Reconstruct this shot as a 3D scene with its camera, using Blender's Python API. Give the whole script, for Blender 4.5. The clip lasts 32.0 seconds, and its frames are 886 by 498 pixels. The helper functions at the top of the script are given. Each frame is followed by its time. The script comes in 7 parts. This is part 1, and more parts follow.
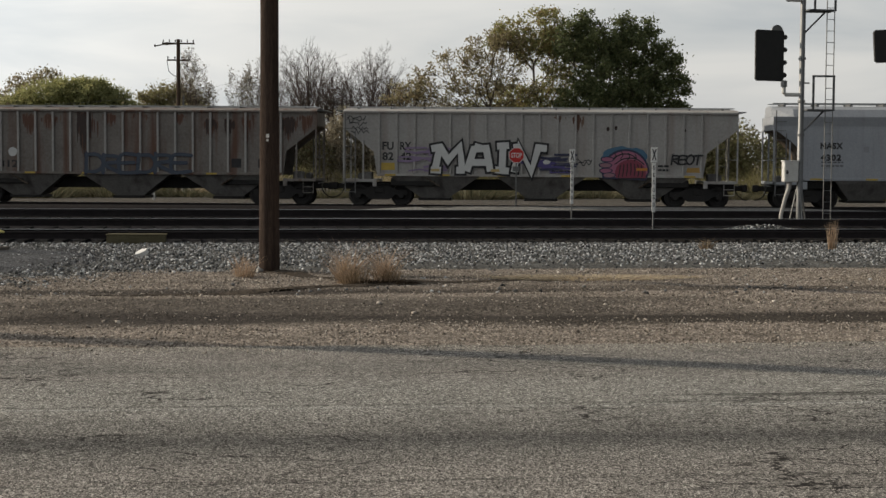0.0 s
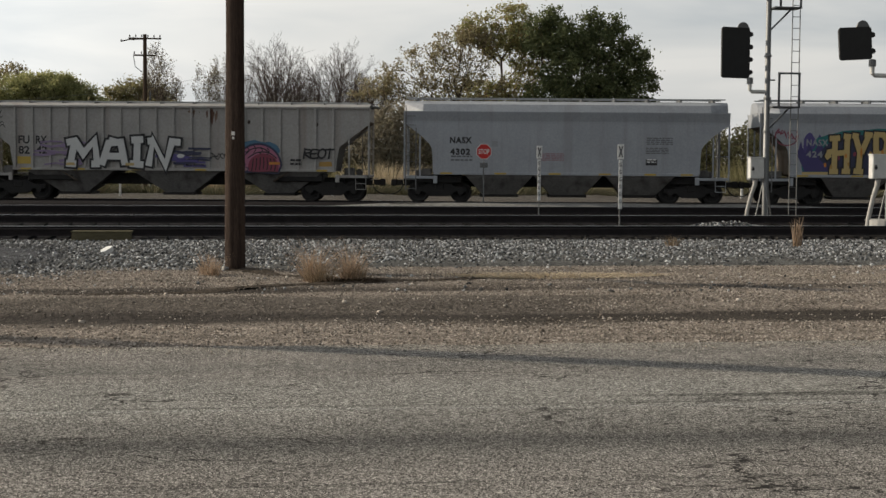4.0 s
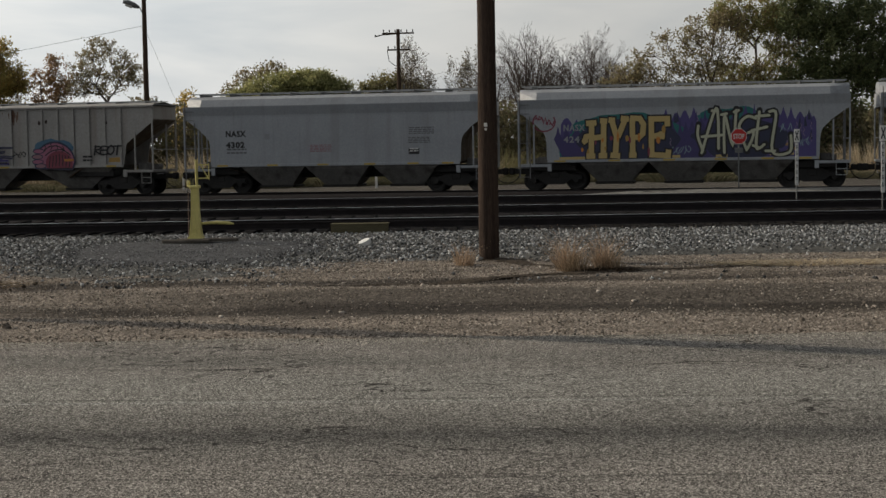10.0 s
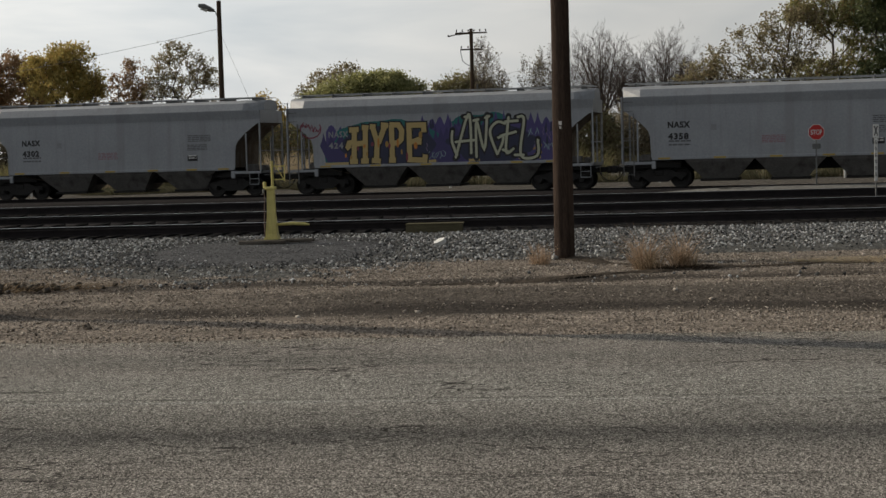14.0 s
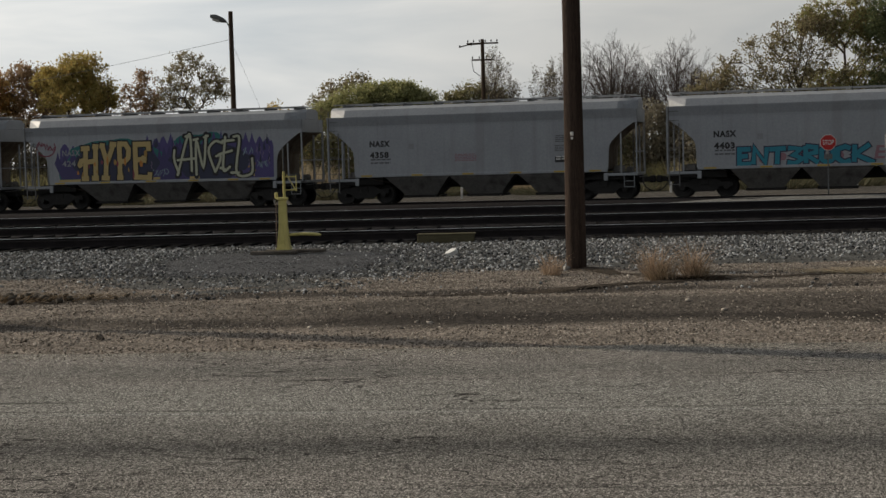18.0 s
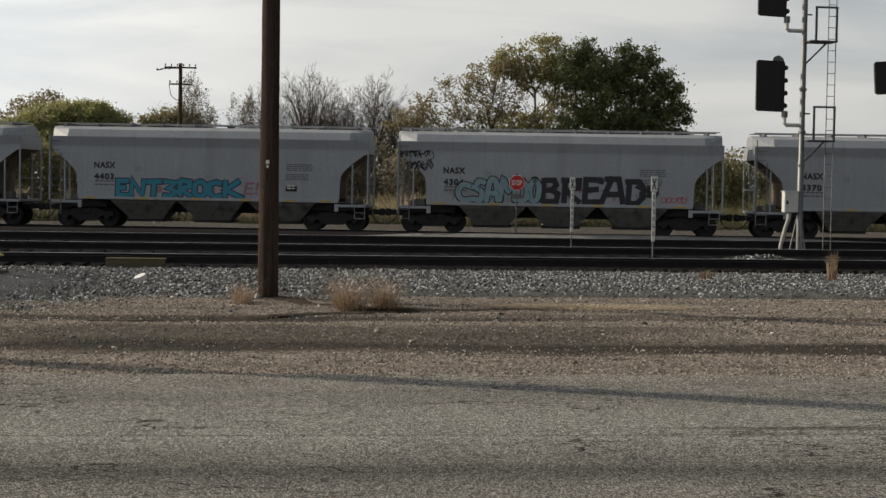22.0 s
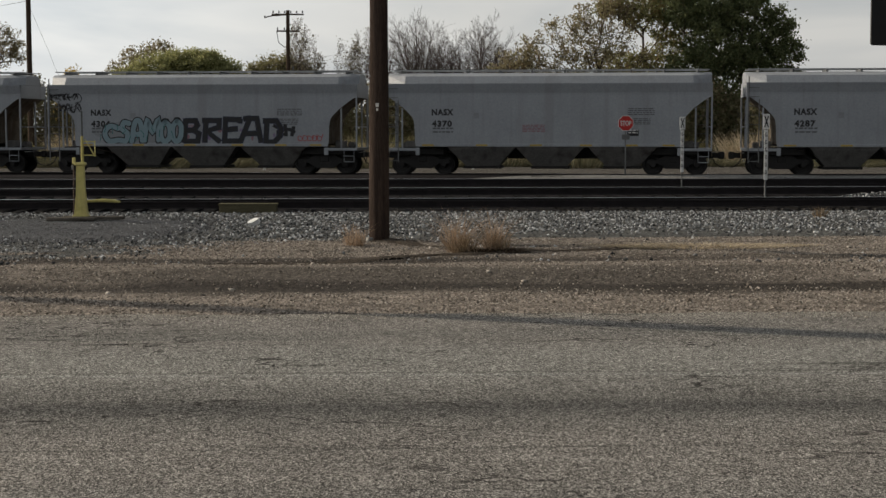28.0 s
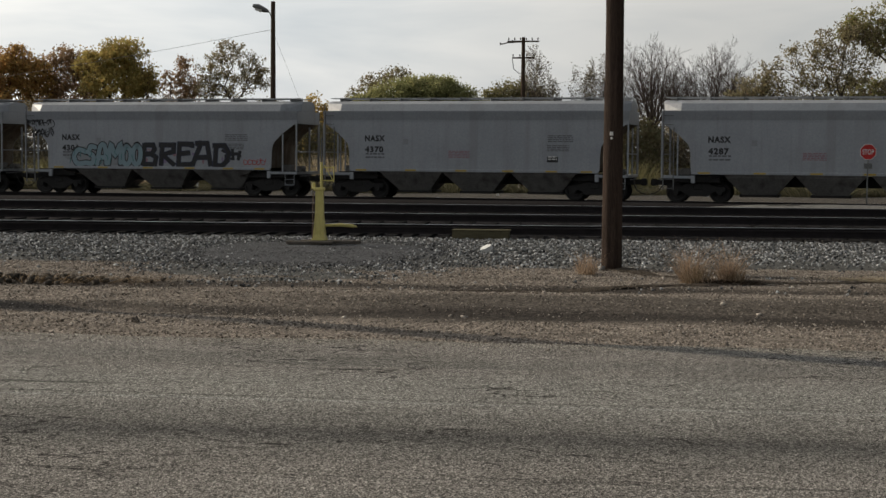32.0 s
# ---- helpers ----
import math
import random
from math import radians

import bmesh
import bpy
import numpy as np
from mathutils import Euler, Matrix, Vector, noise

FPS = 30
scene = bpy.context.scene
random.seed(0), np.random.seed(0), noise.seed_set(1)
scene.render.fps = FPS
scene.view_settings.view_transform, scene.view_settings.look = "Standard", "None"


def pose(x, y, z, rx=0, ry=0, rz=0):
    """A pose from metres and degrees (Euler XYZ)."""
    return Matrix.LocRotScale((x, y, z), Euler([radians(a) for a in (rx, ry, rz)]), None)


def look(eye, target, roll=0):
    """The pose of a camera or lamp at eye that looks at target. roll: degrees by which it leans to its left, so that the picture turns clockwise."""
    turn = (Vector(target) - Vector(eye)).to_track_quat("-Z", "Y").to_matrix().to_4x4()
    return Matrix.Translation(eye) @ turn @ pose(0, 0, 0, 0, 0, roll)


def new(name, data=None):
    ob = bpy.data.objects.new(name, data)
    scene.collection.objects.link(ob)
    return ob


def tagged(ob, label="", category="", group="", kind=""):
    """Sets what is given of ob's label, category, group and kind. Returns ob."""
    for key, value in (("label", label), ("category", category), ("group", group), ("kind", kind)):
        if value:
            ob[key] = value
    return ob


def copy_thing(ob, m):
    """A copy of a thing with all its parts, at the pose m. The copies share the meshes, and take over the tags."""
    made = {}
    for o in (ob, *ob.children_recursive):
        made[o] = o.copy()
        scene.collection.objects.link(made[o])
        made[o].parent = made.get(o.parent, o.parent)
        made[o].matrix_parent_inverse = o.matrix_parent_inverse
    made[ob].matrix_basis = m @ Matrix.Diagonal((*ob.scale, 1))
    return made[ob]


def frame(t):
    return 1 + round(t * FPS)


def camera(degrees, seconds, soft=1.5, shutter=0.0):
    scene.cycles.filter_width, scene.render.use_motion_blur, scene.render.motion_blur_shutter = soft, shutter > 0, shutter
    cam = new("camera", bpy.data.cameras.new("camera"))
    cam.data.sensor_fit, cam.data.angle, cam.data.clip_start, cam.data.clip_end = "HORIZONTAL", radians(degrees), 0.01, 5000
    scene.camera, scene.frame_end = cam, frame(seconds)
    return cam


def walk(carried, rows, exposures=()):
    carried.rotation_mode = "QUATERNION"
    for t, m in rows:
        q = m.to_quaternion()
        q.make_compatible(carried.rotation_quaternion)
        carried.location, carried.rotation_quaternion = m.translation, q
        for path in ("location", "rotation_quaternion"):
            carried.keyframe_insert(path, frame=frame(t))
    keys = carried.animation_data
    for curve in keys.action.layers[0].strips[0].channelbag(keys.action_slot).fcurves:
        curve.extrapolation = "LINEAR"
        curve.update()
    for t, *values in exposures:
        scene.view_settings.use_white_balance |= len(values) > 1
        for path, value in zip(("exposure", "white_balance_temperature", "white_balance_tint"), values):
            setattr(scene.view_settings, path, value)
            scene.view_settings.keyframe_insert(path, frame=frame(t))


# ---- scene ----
# The camera: held in the hand beside the road, panning along the passing train.
cam = camera(32.55, 32.0, soft=1.48)
PATH = [
    (0, -0.011, -0.001, 1.959, 86.718, -0.372, -6.479),
    (0.5, -0.016, -0.005, 1.956, 87.294, 0.034, -6.915),
    (1, -0.01, 0.009, 1.965, 87.610, -0.208, -7.740),
    (1.5, -0.011, 0.003, 1.964, 87.493, -0.474, -8.356),
    (2, -0.001, -0.006, 1.964, 87.294, -0.292, -8.543),
    (2.5, 0.002, -0.002, 1.97, 87.239, -0.377, -8.678),
    (4.5, 0.038, -0.004, 2.023, 86.421, -0.426, -6.291),
    (5, 0.013, -0.017, 2.027, 87.103, -0.898, -3.473),
    (5.5, 0.028, 0.011, 2.035, 87.113, -0.734, -3.370),
    (6, 0.049, -0.02, 2.018, 86.351, -0.726, -6.157),
    (6.5, 0.072, -0.012, 2.037, 85.898, -0.743, -7.682),
    (7, 0.04, 0.005, 2.01, 86.016, -1.104, -7.710),
    (7.5, 0.034, 0.024, 2.028, 86.032, -1.177, -7.054),
    (8, 0.015, 0.019, 2.016, 86.193, -0.964, -5.028),
    (8.5, 0.04, 0.038, 2.021, 86.279, -0.538, -2.984),
    (9, 0.031, 0.008, 2.027, 86.353, 0.543, 0.210),
    (9.5, 0.049, -0.004, 2.02, 86.202, 1.150, 1.629),
    (10, 0.023, 0.002, 2.028, 86.146, 0.921, 1.790),
    (10.5, 0.028, -0.008, 2.038, 86.199, 0.863, 2.482),
    (11, 0.02, 0.006, 2.03, 86.306, 1.053, 3.172),
    (11.5, 0.026, -0.013, 2.02, 86.198, 1.183, 3.277),
    (12, 0.01, -0.006, 2.019, 86.047, 1.262, 3.276),
    (12.5, 0.01, -0.009, 2.027, 86.220, 1.291, 3.632),
    (13, 0.002, 0.01, 2.011, 86.059, 1.459, 3.846),
    (13.5, 0.025, 0.008, 2.023, 86.093, 1.446, 4.316),
    (14, 0.006, 0.016, 2.018, 86.195, 1.519, 4.561),
    (14.5, 0.011, 0.002, 2.025, 86.120, 1.616, 4.535),
    (16.5, 0.004, -0, 2.013, 86.345, 1.522, 4.805),
    (17, -0.006, -0.017, 2.027, 86.482, 1.427, 4.883),
    (17.5, 0.008, 0.014, 2.026, 86.523, 1.514, 4.931),
    (18, -0.004, 0.008, 2.027, 86.587, 1.532, 4.980),
    (18.5, 0.003, 0.009, 2.031, 86.252, 1.644, 4.738),
    (19, -0.013, 0.009, 2.013, 85.649, 1.495, 3.951),
    (19.5, -0.018, -0.006, 2.025, 85.744, 0.825, 2.149),
    (20, -0.002, -0.005, 2.032, 86.351, 0.406, 0.659),
    (20.5, 0.009, 0.004, 2.022, 86.828, 0.097, -0.731),
    (21, 0.007, -0.014, 2.001, 87.791, -0.329, -2.625),
    (21.5, 0.009, 0.022, 2.023, 88.233, -0.678, -4.262),
    (22, 0.015, 0.019, 2, 87.688, -0.950, -6.443),
    (22.5, 0.024, 0.018, 1.993, 87.217, -1.346, -8.419),
    (23, 0.02, 0.016, 1.98, 87.307, -1.783, -10.441),
    (23.5, -0.009, 0.017, 2.011, 87.378, -2.057, -12.658),
    (24, -0.037, 0.001, 1.942, 87.342, -1.854, -13.957),
    (24.5, -0.085, -0.007, 1.931, 87.633, -1.610, -12.296),
    (25, -0.071, -0.009, 1.94, 88.198, -0.717, -7.664),
    (25.5, 0.012, -0.009, 1.951, 88.058, 0.210, -2.041),
    (27.5, -0.02, -0.005, 1.949, 86.792, 0.744, -0.728),
    (28, -0.035, -0.007, 1.945, 85.547, 0.001, -2.419),
    (28.5, -0.025, -0.005, 1.93, 85.407, -0.555, -1.818),
    (29, -0.038, 0.002, 1.959, 85.713, -0.954, 1.774),
    (29.5, -0.049, -0.004, 1.984, 86.538, -0.707, 4.094),
    (30, -0.04, -0.028, 2.004, 86.550, -0.527, 4.657),
    (30.5, -0.052, -0.031, 1.958, 86.519, -0.621, 5.107),
    (31, -0.045, -0.018, 2.003, 86.561, -0.671, 5.935),
    (31.5, -0.036, -0.011, 2.005, 86.566, -0.517, 6.239),
    (32, -0.048, -0.01, 1.996, 86.475, -0.399, 6.346),
]
EXPOSURES = [(0.0, 0.02), (1.0, 0.11), (2.0, 0.17), (2.5, 0.17), (5.0, 0.07), (7.0, 0.06), (8.0, 0.08), (9.0, -0.17), (10.0, -0.3), (12.0, -0.29), (14.0, -0.29), (17.0, -0.38), (18.0, -0.38), (19.0, -0.34), (20.0, -0.24), (21.0, -0.07), (22.0, -0.02), (23.0, 0.24), (24.0, 0.3), (25.0, 0.3), (26.0, 0.1), (28.0, -0.16), (29.0, -0.03), (30.0, -0.27), (31.0, -0.24), (32.0, -0.24)]
walk(cam, [(t, pose(x, y, z, rx, ry, rz)) for t, x, y, z, rx, ry, rz in PATH], EXPOSURES)

# ---- sky and sun ----
SUN_AZ = (-0.917, 0.399)
SUN_ELEV = radians(24)


def make_world():
    w = bpy.data.worlds.new("sky")
    scene.world = w
    w.use_nodes = True
    nt = w.node_tree
    nd, ln = nt.nodes, nt.links
    bg = nd["Background"]
    sky = nd.new("ShaderNodeTexSky")
    sky.sky_type, sky.sun_disc = "NISHITA", False
    sky.sun_elevation = SUN_ELEV
    sky.sun_rotation = math.atan2(SUN_AZ[0], SUN_AZ[1])
    sky.air_density, sky.dust_density = 1.0, 3.0
    tc = nd.new("ShaderNodeTexCoord")
    mp = nd.new("ShaderNodeMapping")
    mp.inputs["Scale"].default_value = (2.2, 2.2, 11.0)
    mp.inputs["Rotation"].default_value = (0, radians(5), 0)
    n1 = nd.new("ShaderNodeTexNoise")
    n1.inputs["Scale"].default_value, n1.inputs["Detail"].default_value = 1.9, 5
    n1.inputs["Distortion"].default_value = 0.4
    ramp = nd.new("ShaderNodeValToRGB")
    ramp.color_ramp.elements[0].position, ramp.color_ramp.elements[1].position = 0.34, 0.66
    ramp.color_ramp.elements[0].color = (5.4, 5.75, 6.0, 1)
    ramp.color_ramp.elements[1].color = (8.3, 8.2, 7.9, 1)
    mix = nd.new("ShaderNodeMixRGB")
    mix.inputs[0].default_value = 0.86
    # thin cloud glows towards the sun and dims away from it and overhead
    dot = nd.new("ShaderNodeVectorMath")
    dot.operation = "DOT_PRODUCT"
    dot.inputs[1].default_value = (SUN_AZ[0] * 0.9, SUN_AZ[1] * 0.9, 0.0)
    ln.new(tc.outputs["Generated"], dot.inputs[0])
    half = nd.new("ShaderNodeMapRange")
    half.inputs["From Min"].default_value = -1.0
    ln.new(dot.outputs["Value"], half.inputs[0])
    side = nd.new("ShaderNodeValToRGB")
    side.color_ramp.interpolation = "EASE"
    for k, (p, v) in enumerate(((0.0, 0.26), (0.2, 0.3), (0.5, 0.86), (0.64, 0.95), (0.8, 1.55), (1.0, 1.8))):
        e = side.color_ramp.elements[k] if k < 2 else side.color_ramp.elements.new(p)
        e.position, e.color = p, (v, v, v, 1)
    ln.new(half.outputs[0], side.inputs[0])
    sep = nd.new("ShaderNodeSeparateXYZ")
    ln.new(tc.outputs["Generated"], sep.inputs[0])
    up = nd.new("ShaderNodeMapRange")
    for k, v in (("From Min", 0.12), ("From Max", 1.0), ("To Min", 1.0), ("To Max", 0.5)):
        up.inputs[k].default_value = v
    ln.new(sep.outputs["Z"], up.inputs[0])
    dim = nd.new("ShaderNodeMath")
    dim.operation = "MULTIPLY"
    ln.new(side.outputs[0], dim.inputs[0])
    ln.new(up.outputs[0], dim.inputs[1])
    shade = nd.new("ShaderNodeVectorMath")
    shade.operation = "SCALE"
    ln.new(ramp.outputs[0], shade.inputs[0])
    ln.new(dim.outputs[0], shade.inputs["Scale"])
    ln.new(tc.outputs["Generated"], mp.inputs["Vector"])
    ln.new(mp.outputs[0], n1.inputs["Vector"])
    ln.new(n1.outputs["Fac"], ramp.inputs[0])
    ln.new(sky.outputs[0], mix.inputs[1])
    ln.new(shade.outputs[0], mix.inputs[2])
    ln.new(mix.outputs[0], bg.inputs["Color"])
    bg.inputs["Strength"].default_value = 0.1


make_world()
sun = new("sun", bpy.data.lights.new("sun", "SUN"))
sun.data.energy, sun.data.angle, sun.data.color = 3.7, radians(0.55), (1.0, 0.87, 0.7)
sun.matrix_basis = look((0, 0, 60), (-SUN_AZ[0] * math.cos(SUN_ELEV), -SUN_AZ[1] * math.cos(SUN_ELEV), 60 - math.sin(SUN_ELEV)))


# ---- materials ----
def material(name, dark, light, scale=3.0, fine=40.0, rough=0.85, bump=0.3, metal=0.0, stretch=(1, 1, 1), extra=None, mid=0.5, spread=0.3, dist=0.02, vary=0.0):
    """A surface between two base colours, mottled at a coarse and at a fine scale, with relief."""
    m = bpy.data.materials.new(name)
    m.use_nodes = True
    nd, ln = m.node_tree.nodes, m.node_tree.links
    bsdf = nd["Principled BSDF"]
    tc = nd.new("ShaderNodeTexCoord")
    mp = nd.new("ShaderNodeMapping")
    mp.inputs["Scale"].default_value = stretch
    ln.new(tc.outputs["Object"], mp.inputs["Vector"])
    a = nd.new("ShaderNodeTexNoise")
    a.inputs["Scale"].default_value, a.inputs["Detail"].default_value, a.inputs["Roughness"].default_value = scale, 6, 0.6
    b = nd.new("ShaderNodeTexNoise")
    b.inputs["Scale"].default_value, b.inputs["Detail"].default_value = fine, 4
    ln.new(mp.outputs[0], a.inputs["Vector"])
    ln.new(mp.outputs[0], b.inputs["Vector"])
    s = nd.new("ShaderNodeMath")
    s.operation = "ADD"
    h = nd.new("ShaderNodeMath")
    h.operation = "MULTIPLY"
    h.inputs[1].default_value = 0.5
    ln.new(a.outputs["Fac"], s.inputs[0])
    ln.new(b.outputs["Fac"], s.inputs[1])
    ln.new(s.outputs[0], h.inputs[0])
    fac = h.outputs[0]
    if vary:
        oi = nd.new("ShaderNodeObjectInfo")
        v = nd.new("ShaderNodeMath")
        v.operation = "MULTIPLY_ADD"
        v.inputs[1].default_value, v.inputs[2].default_value = vary, -vary / 2
        ln.new(oi.outputs["Random"], v.inputs[0])
        w = nd.new("ShaderNodeMath")
        w.operation = "ADD"
        ln.new(fac, w.inputs[0])
        ln.new(v.outputs[0], w.inputs[1])
        fac = w.outputs[0]
    r = nd.new("ShaderNodeValToRGB")
    r.color_ramp.elements[0].position, r.color_ramp.elements[1].position = mid - spread / 2, mid + spread / 2
    r.color_ramp.elements[0].color, r.color_ramp.elements[1].color = (*dark, 1), (*light, 1)
    ln.new(fac, r.inputs[0])
    col = r.outputs[0]
    if extra:
        col = extra(nd, ln, tc, col)
    ln.new(col, bsdf.inputs["Base Color"])
    bsdf.inputs["Roughness"].default_value, bsdf.inputs["Metallic"].default_value = rough, metal
    if rough >= 0.85:
        bsdf.inputs["Specular IOR Level"].default_value = 0.05
    if bump:
        bp = nd.new("ShaderNodeBump")
        bp.inputs["Strength"].default_value, bp.inputs["Distance"].default_value = bump, dist
        ln.new(b.outputs["Fac"], bp.inputs["Height"])
        ln.new(bp.outputs[0], bsdf.inputs["Normal"])
    return m


def islands(name, colours, rough=0.9, trans=0.0):
    """One colour out of a ramp for each loose piece of a mesh."""
    m = bpy.data.materials.new(name)
    m.use_nodes = True
    nd, ln = m.node_tree.nodes, m.node_tree.links
    bsdf = nd["Principled BSDF"]
    g = nd.new("ShaderNodeNewGeometry")
    r = nd.new("ShaderNodeValToRGB")
    while len(r.color_ramp.elements) < len(colours):
        r.color_ramp.elements.new(0.5)
    for i, c in enumerate(colours):
        r.color_ramp.elements[i].position = i / (len(colours) - 1)
        r.color_ramp.elements[i].color = (*c, 1)
    ln.new(g.outputs["Random Per Island"], r.inputs[0])
    ln.new(r.outputs[0], bsdf.inputs["Base Color"])
    bsdf.inputs["Roughness"].default_value = rough
    bsdf.inputs["Specular IOR Level"].default_value = 0.1
    if trans:
        t = nd.new("ShaderNodeBsdfTranslucent")
        ln.new(r.outputs[0], t.inputs["Color"])
        mx = nd.new("ShaderNodeMixShader")
        mx.inputs[0].default_value = trans
        ln.new(bsdf.outputs[0], mx.inputs[1])
        ln.new(t.outputs[0], mx.inputs[2])
        ln.new(mx.outputs[0], nd["Material Output"].inputs["Surface"])
    return m


def bands(rows, axis="Y", wobble=0.5, wscale=(0.12, 0.12, 0.12)):
    """Mixes colours over a base in soft bands along one axis: rows of (from, to, soft, colour, amount)."""
    def go(nd, ln, tc, col):
        sep = nd.new("ShaderNodeSeparateXYZ")
        mp = nd.new("ShaderNodeMapping")
        mp.inputs["Scale"].default_value = wscale
        nz = nd.new("ShaderNodeTexNoise")
        nz.inputs["Scale"].default_value, nz.inputs["Detail"].default_value = 1.0, 5
        ln.new(tc.outputs["Object"], mp.inputs["Vector"])
        ln.new(mp.outputs[0], nz.inputs["Vector"])
        ln.new(tc.outputs["Object"], sep.inputs[0])
        wb = nd.new("ShaderNodeMath")
        wb.operation = "MULTIPLY_ADD"
        wb.inputs[1].default_value, wb.inputs[2].default_value = wobble * 2, -wobble
        ln.new(nz.outputs["Fac"], wb.inputs[0])
        at = nd.new("ShaderNodeMath")
        at.operation = "ADD"
        ln.new(sep.outputs[axis], at.inputs[0])
        ln.new(wb.outputs[0], at.inputs[1])
        for lo, hi, soft, colour, amount in rows:
            up, dn = nd.new("ShaderNodeMapRange"), nd.new("ShaderNodeMapRange")
            up.interpolation_type = dn.interpolation_type = "SMOOTHSTEP"
            up.inputs["From Min"].default_value, up.inputs["From Max"].default_value = lo - soft, lo + soft
            dn.inputs["From Min"].default_value, dn.inputs["From Max"].default_value = hi - soft, hi + soft
            dn.inputs["To Min"].default_value, dn.inputs["To Max"].default_value = 1, 0
            ln.new(at.outputs[0], up.inputs[0])
            ln.new(at.outputs[0], dn.inputs[0])
            pr = nd.new("ShaderNodeMath")
            pr.operation = "MULTIPLY"
            ln.new(up.outputs[0], pr.inputs[0])
            ln.new(dn.outputs[0], pr.inputs[1])
            k = nd.new("ShaderNodeMath")
            k.operation = "MULTIPLY"
            k.inputs[1].default_value = amount
            ln.new(pr.outputs[0], k.inputs[0])
            mx = nd.new("ShaderNodeMixRGB")
            ln.new(k.outputs[0], mx.inputs[0])
            ln.new(col, mx.inputs[1])
            mx.inputs[2].default_value = (*colour, 1)
            col = mx.outputs[0]
        return col
    return go


def streaks(colour, amount=0.6, scale=(2.2, 2.2, 0.16), lo=0.5, hi=0.7):
    """Stains that run down a wall."""
    def go(nd, ln, tc, col):
        mp = nd.new("ShaderNodeMapping")
        mp.inputs["Scale"].default_value = scale
        nz = nd.new("ShaderNodeTexNoise")
        nz.inputs["Scale"].default_value, nz.inputs["Detail"].default_value = 1.0, 5
        ln.new(tc.outputs["Object"], mp.inputs["Vector"])
        ln.new(mp.outputs[0], nz.inputs["Vector"])
        up = nd.new("ShaderNodeMapRange")
        up.inputs["From Min"].default_value, up.inputs["From Max"].default_value, up.inputs["To Max"].default_value = lo, hi, amount
        ln.new(nz.outputs["Fac"], up.inputs[0])
        mx = nd.new("ShaderNodeMixRGB")
        ln.new(up.outputs[0], mx.inputs[0])
        ln.new(col, mx.inputs[1])
        mx.inputs[2].default_value = (*colour, 1)
        return mx.outputs[0]
    return go


def speckle(scale, lo, hi, stretch=(1, 1, 1)):
    """Small stones that are each a little darker or lighter."""
    def go(nd, ln, tc, col):
        mp = nd.new("ShaderNodeMapping")
        mp.inputs["Scale"].default_value = stretch
        vo = nd.new("ShaderNodeTexVoronoi")
        vo.inputs["Scale"].default_value = scale
        ln.new(tc.outputs["Object"], mp.inputs["Vector"])
        ln.new(mp.outputs[0], vo.inputs["Vector"])
        sp = nd.new("ShaderNodeSeparateXYZ")
        ln.new(vo.outputs["Color"], sp.inputs[0])
        mr = nd.new("ShaderNodeMapRange")
        mr.inputs["To Min"].default_value, mr.inputs["To Max"].default_value = lo, hi
        ln.new(sp.outputs[0], mr.inputs[0])
        sc = nd.new("ShaderNodeVectorMath")
        sc.operation = "SCALE"
        ln.new(col, sc.inputs[0])
        ln.new(mr.outputs[0], sc.inputs["Scale"])
        return sc.outputs[0]
    return go


def cracks(scale, width, colour, lo=0.45, hi=0.6, stretch=(1, 1, 1)):
    """A net of thin cracks that comes and goes."""
    def go(nd, ln, tc, col):
        mp = nd.new("ShaderNodeMapping")
        mp.inputs["Scale"].default_value = stretch
        ln.new(tc.outputs["Object"], mp.inputs["Vector"])
        nz = nd.new("ShaderNodeTexNoise")
        nz.inputs["Scale"].default_value, nz.inputs["Detail"].default_value = 3.0, 4
        ln.new(mp.outputs[0], nz.inputs["Vector"])
        ad = nd.new("ShaderNodeVectorMath")
        ad.operation = "MULTIPLY_ADD"
        ad.inputs[1].default_value = (0.5, 0.5, 0.5)
        ln.new(nz.outputs["Color"], ad.inputs[0])
        ln.new(mp.outputs[0], ad.inputs[2])
        vo = nd.new("ShaderNodeTexVoronoi")
        vo.feature = "DISTANCE_TO_EDGE"
        vo.inputs["Scale"].default_value = scale
        ln.new(ad.outputs[0], vo.inputs["Vector"])
        ed = nd.new("ShaderNodeMapRange")
        for k, v in (("From Min", width * 0.4), ("From Max", width), ("To Min", 1.0), ("To Max", 0.0)):
            ed.inputs[k].default_value = v
        ln.new(vo.outputs["Distance"], ed.inputs[0])
        pa = nd.new("ShaderNodeTexNoise")
        pa.inputs["Scale"].default_value = 0.35
        ln.new(tc.outputs["Object"], pa.inputs["Vector"])
        mk = nd.new("ShaderNodeMapRange")
        mk.inputs["From Min"].default_value, mk.inputs["From Max"].default_value = lo, hi
        ln.new(pa.outputs["Fac"], mk.inputs[0])
        pr = nd.new("ShaderNodeMath")
        pr.operation = "MULTIPLY"
        ln.new(ed.outputs[0], pr.inputs[0])
        ln.new(mk.outputs[0], pr.inputs[1])
        mx = nd.new("ShaderNodeMixRGB")
        ln.new(pr.outputs[0], mx.inputs[0])
        ln.new(col, mx.inputs[1])
        mx.inputs[2].default_value = (*colour, 1)
        return mx.outputs[0]
    return go


